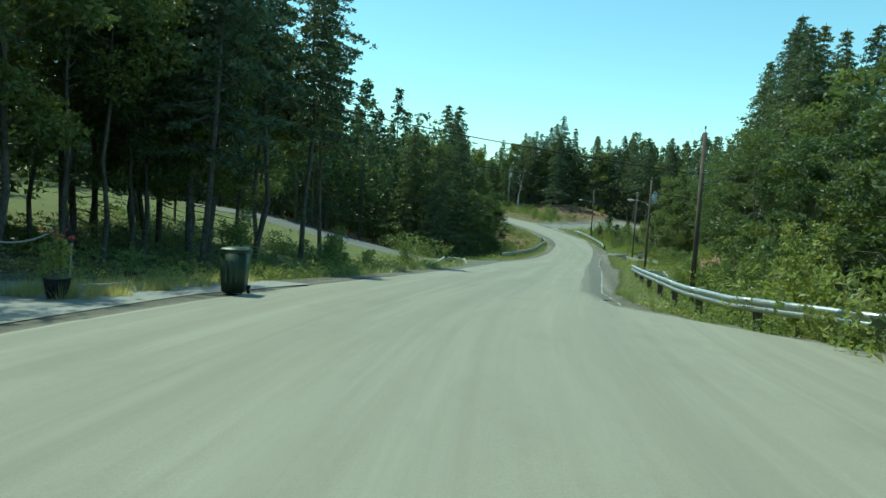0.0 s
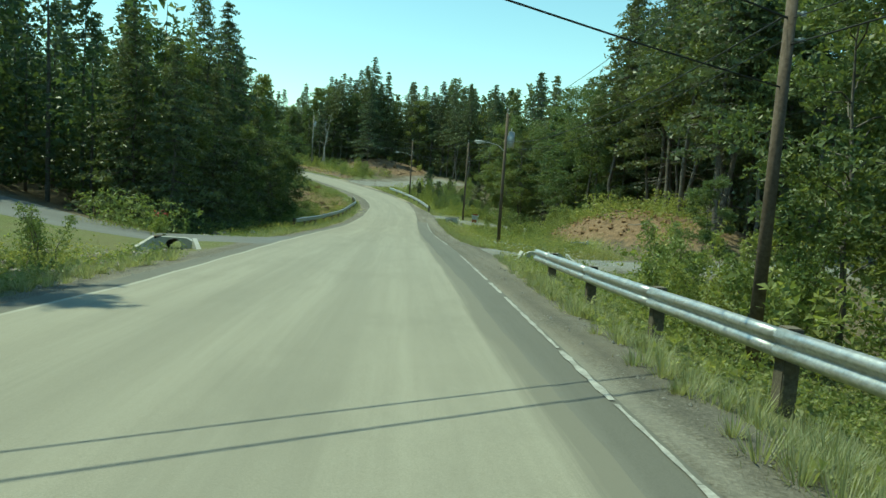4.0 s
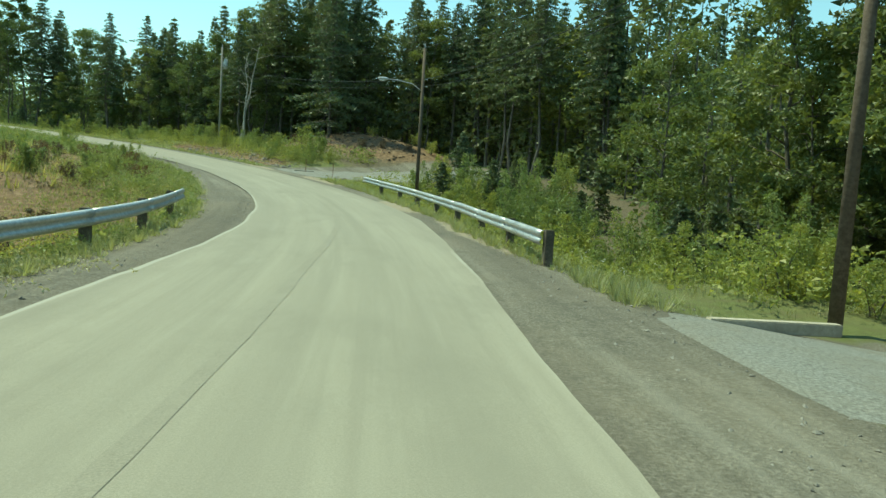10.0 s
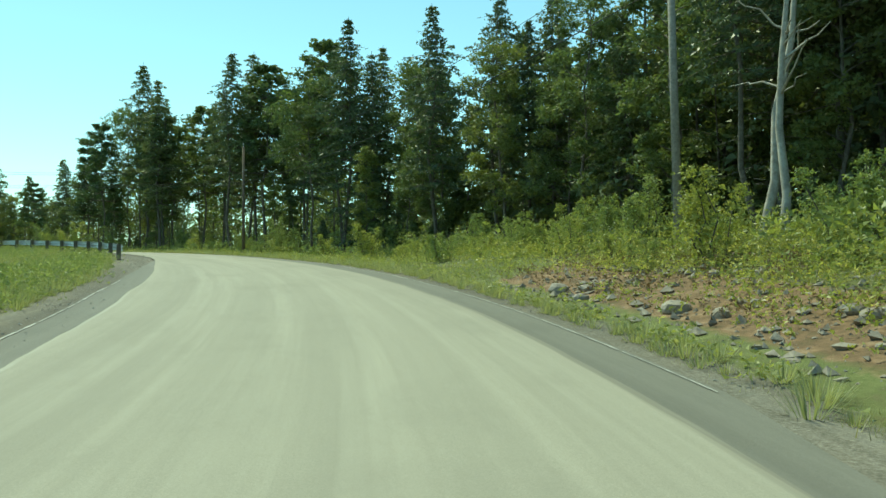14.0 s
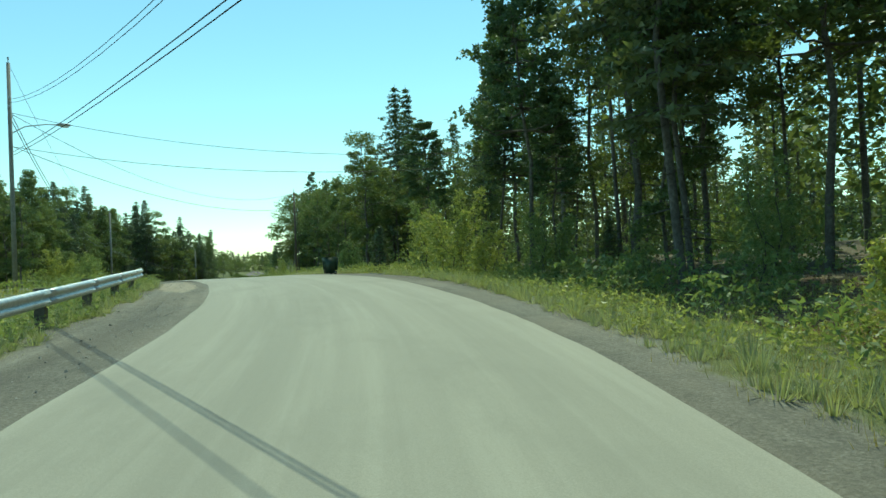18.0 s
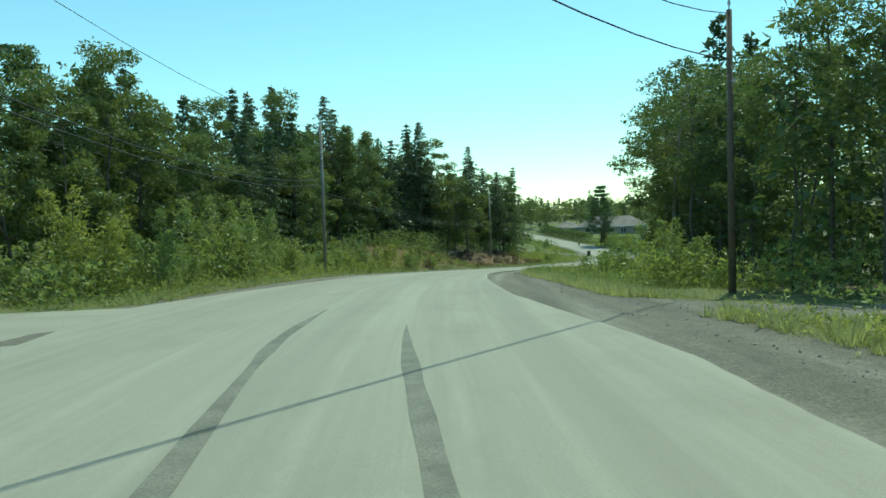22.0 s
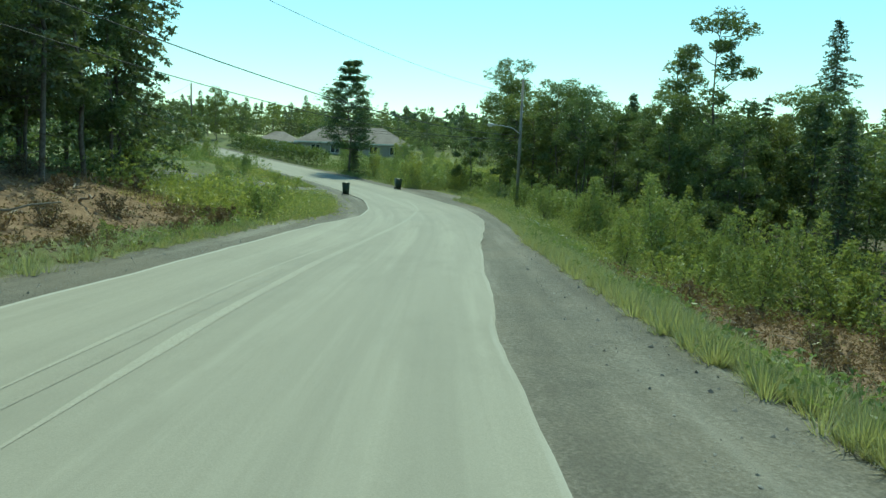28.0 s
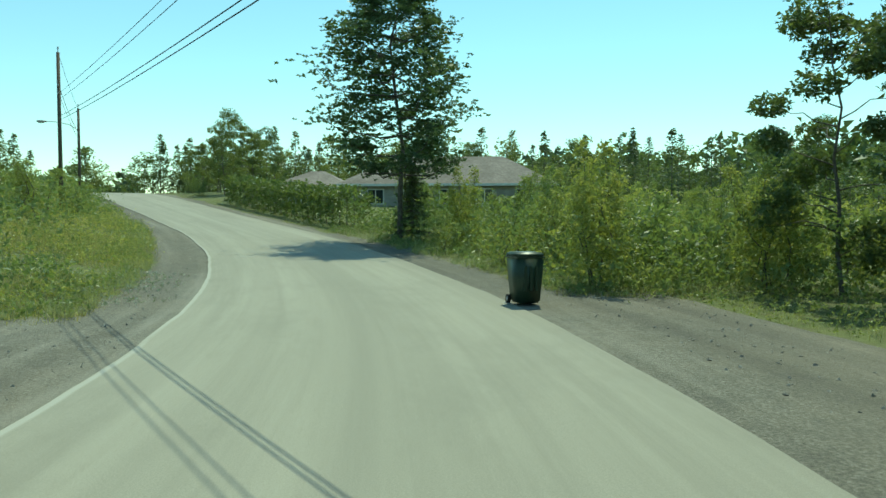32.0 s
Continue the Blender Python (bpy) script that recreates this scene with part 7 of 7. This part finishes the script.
for i in range(22):
    fallen(_r.uniform(58, 82), _r.uniform(12.5, 16.5), _r.uniform(0.8, 2.4), _r.uniform(0, 360), _r.uniform(-15, 5), _r.uniform(0.02, 0.06))
for i in range(24):
    fallen(_r.uniform(150, 165), _r.uniform(13.5, 21), _r.uniform(0.8, 2.6), _r.uniform(0, 360), _r.uniform(-15, 5), _r.uniform(0.02, 0.06))
for i in range(26):
    fallen(_r.uniform(300, 350), _r.uniform(-13, -8.5), _r.uniform(0.8, 3.0), _r.uniform(0, 360), _r.uniform(-12, 5), _r.uniform(0.02, 0.06))
for i in range(16):
    fallen(_r.uniform(296, 340), _r.uniform(5.5, 12), _r.uniform(0.8, 2.4), _r.uniform(0, 360), _r.uniform(-6, 4), _r.uniform(0.015, 0.04))
fallen(322, -12.5, 5.0, turn_at(322) - 60, 28, 0.08, "pale fallen log leaning down the bank")
fallen(331, -13.0, 5.0, turn_at(331) - 60, 30, 0.08, "pale fallen log leaning down the bank")

# ---- house, hedge and garden beyond the last bend ----


def house(x, y, z, turn):
    """A long low bungalow with a lower garage wing; both have hip roofs."""
    top = empty("house", pose(x, y, z, 0, 0, turn))
    t, o = 0.2, 0.5
    for x0, x1, dp, e, r in ((-7.5, 8.5, 8.5, 2.5, 2.45), (-13.5, -7.5, 6.5, 2.3, 1.5)):
        for b in ((x0, -dp / 2, -0.8, x1, -dp / 2 + t, e), (x0, dp / 2 - t, -0.8, x1, dp / 2, e), (x0, -dp / 2 + t, -0.8, x0 + t, dp / 2 - t, e), (x1 - t, -dp / 2 + t, -0.8, x1, dp / 2 - t, e)):
            part("wall", box(bmesh.new(), *b), SIDING, top)
        bm = bmesh.new()
        lo = [bm.verts.new(q) for q in ((x0 - o, -dp / 2 - o, e), (x1 + o, -dp / 2 - o, e), (x1 + o, dp / 2 + o, e), (x0 - o, dp / 2 + o, e))]
        run = min(3.6, (x1 - x0) * 0.4)
        hi = [bm.verts.new((x0 + run, 0, e + r)), bm.verts.new((x1 - run, 0, e + r))]
        for q in ((lo[0], lo[1], hi[1], hi[0]), (lo[2], lo[3], hi[0], hi[1]), (lo[1], lo[2], hi[1]), (lo[3], lo[0], hi[0]), (lo[3], lo[2], lo[1], lo[0])):
            bm.faces.new(q)
        part("roof", bm, ROOF, top, "brown-grey shingled hip roof")
        part("fascia", box(bmesh.new(), x0 - o - 0.02, -dp / 2 - o - 0.03, e - 0.16, x1 + o + 0.02, -dp / 2 - o + 0.03, e + 0.02), WHITE_PAINT, top)
    dp = 8.5
    for cx in (-5.0, -2.2, 0.6, 3.4, 6.4):
        wd = part("window", box(bmesh.new(), cx - 0.65, -dp / 2 - 0.03, 0.95, cx + 0.65, -dp / 2 + 0.02, 2.15), WHITE_PAINT, top, "white-framed window")
        for sg in (-1, 1):
            part("pane", box(bmesh.new(), cx + sg * 0.31 - 0.27, -dp / 2 - 0.045, 1.03, cx + sg * 0.31 + 0.27, -dp / 2 - 0.032, 2.07), WINDOW, wd)
    door = part("garage_door", box(bmesh.new(), -12.4, -3.29, -0.3, -8.9, -3.22, 1.9), WHITE_PAINT, top, "white panelled garage door")
    for k in range(4):
        part("panel", box(bmesh.new(), -12.3, -3.32, -0.24 + 0.53 * k, -9.0, -3.285, 0.22 + 0.53 * k), WHITE_PAINT, door)
    tagged(top, "low pale bungalow with brown hip roof behind trees", "house")


house(-236.0, 263.5, -0.3, 66)


def hedge(s0, s1, d, w, h, label):
    rng = np.random.default_rng(77)
    n = 3000
    s = rng.uniform(s0, s1, n)
    a = rng.uniform(0, math.pi, n)
    q = rng.uniform(0.75, 1.05, n)
    dd = d + np.cos(a) * w / 2 * q
    zz = np.where(rng.random(n) < 0.5, np.sin(a) ** 0.5 * h * q, rng.uniform(0.05, 0.95, n) * h)
    dd = np.where(zz < 0.8 * h, d + np.sign(np.cos(a)) * w / 2 * q, dd)
    x, y = xy_at(s, dd)
    v, f = sprays(rng, np.stack([x, y, ground_z(s, dd) + zz], 1), 0.24, 4, 0.2)
    core = Soup()
    for i in range(int(s1 - s0)):
        p = spot(s0 + i + 0.5, d)
        core.add(*tube([(p.x, p.y, p.z - 0.2), (p.x, p.y, p.z + h * 0.8)], [0.04, 0.02], 5))
    leaf = Soup()
    leaf.add(v, f)
    tagged(new("hedge", soup_mesh("hedge", [(core, BARK), (leaf, HEDGE)])), label, "hedge")


hedge(411, 434, 5.6, 1.9, 2.2, "long clipped green hedge beside the road")
plant("bush3", 445, 5.5, 0.55, label="round pale green garden shrub")
plant("bush3", 451, 6.0, 0.6, label="round dark garden shrub")
for s, d, k in ((404, 5.5, "young1"), (407, 7.0, "bush3"), (401, 6.5, "bush3"), (398, 8.5, "bush1"), (416, 12, "bush3")):
    plant(k, s, d, 0.85)
for x, y, z, k, key in ((-250, 285, 0, 0.75, "leafy0"), (-258, 276, 0, 0.8, "leafy4"), (-268, 284, 0, 0.8, "leafy0"), (-240, 290, 0, 0.8, "leafy2"), (-228, 296, 0, 0.8, "leafy4"), (-276, 272, 0, 0.8, "spruce2"),
                        (-262, 300, 0, 0.85, "spruce0"), (-215, 302, -0.5, 0.9, "leafy4"), (-204, 306, -0.8, 0.95, "leafy0"), (-250, 262, 0.3, 0.6, "leafy2"), (-190, 310, -1, 0.9, "spruce0")):
    plant(key, at=(x, y, z), size=k)

for i in range(9):
    plant("bush3", 396 + 2.6 * i, 15.5 + 0.9 * i + RNG.uniform(-1, 1), RNG.uniform(0.6, 0.95), label="dense green garden shrub before the house")


# white flower heads in the rough verge
def flowers(n, s0, s1, d0, d1):
    heads = Soup()
    rng = np.random.default_rng(int(s0))
    s, d = rng.uniform(s0, s1, n), rng.uniform(d0, d1, n)
    x, y = xy_at(s, d)
    heads.add(*sprays(rng, np.stack([x, y, ground_z(s, d) + rng.uniform(0.2, 0.5, n)], 1), 0.045, 5, 1.2))
    tagged(new("wildflower", heads.mesh("wildflower", WHITE_PAINT)), "small white daisies in the rough grass", "flower", "", "stuff")


flowers(420, 44, 74, 4.6, 8.5)
flowers(160, 104, 128, 4.6, 6.5)
flowers(120, 340, 366, 4.0, 6.5)
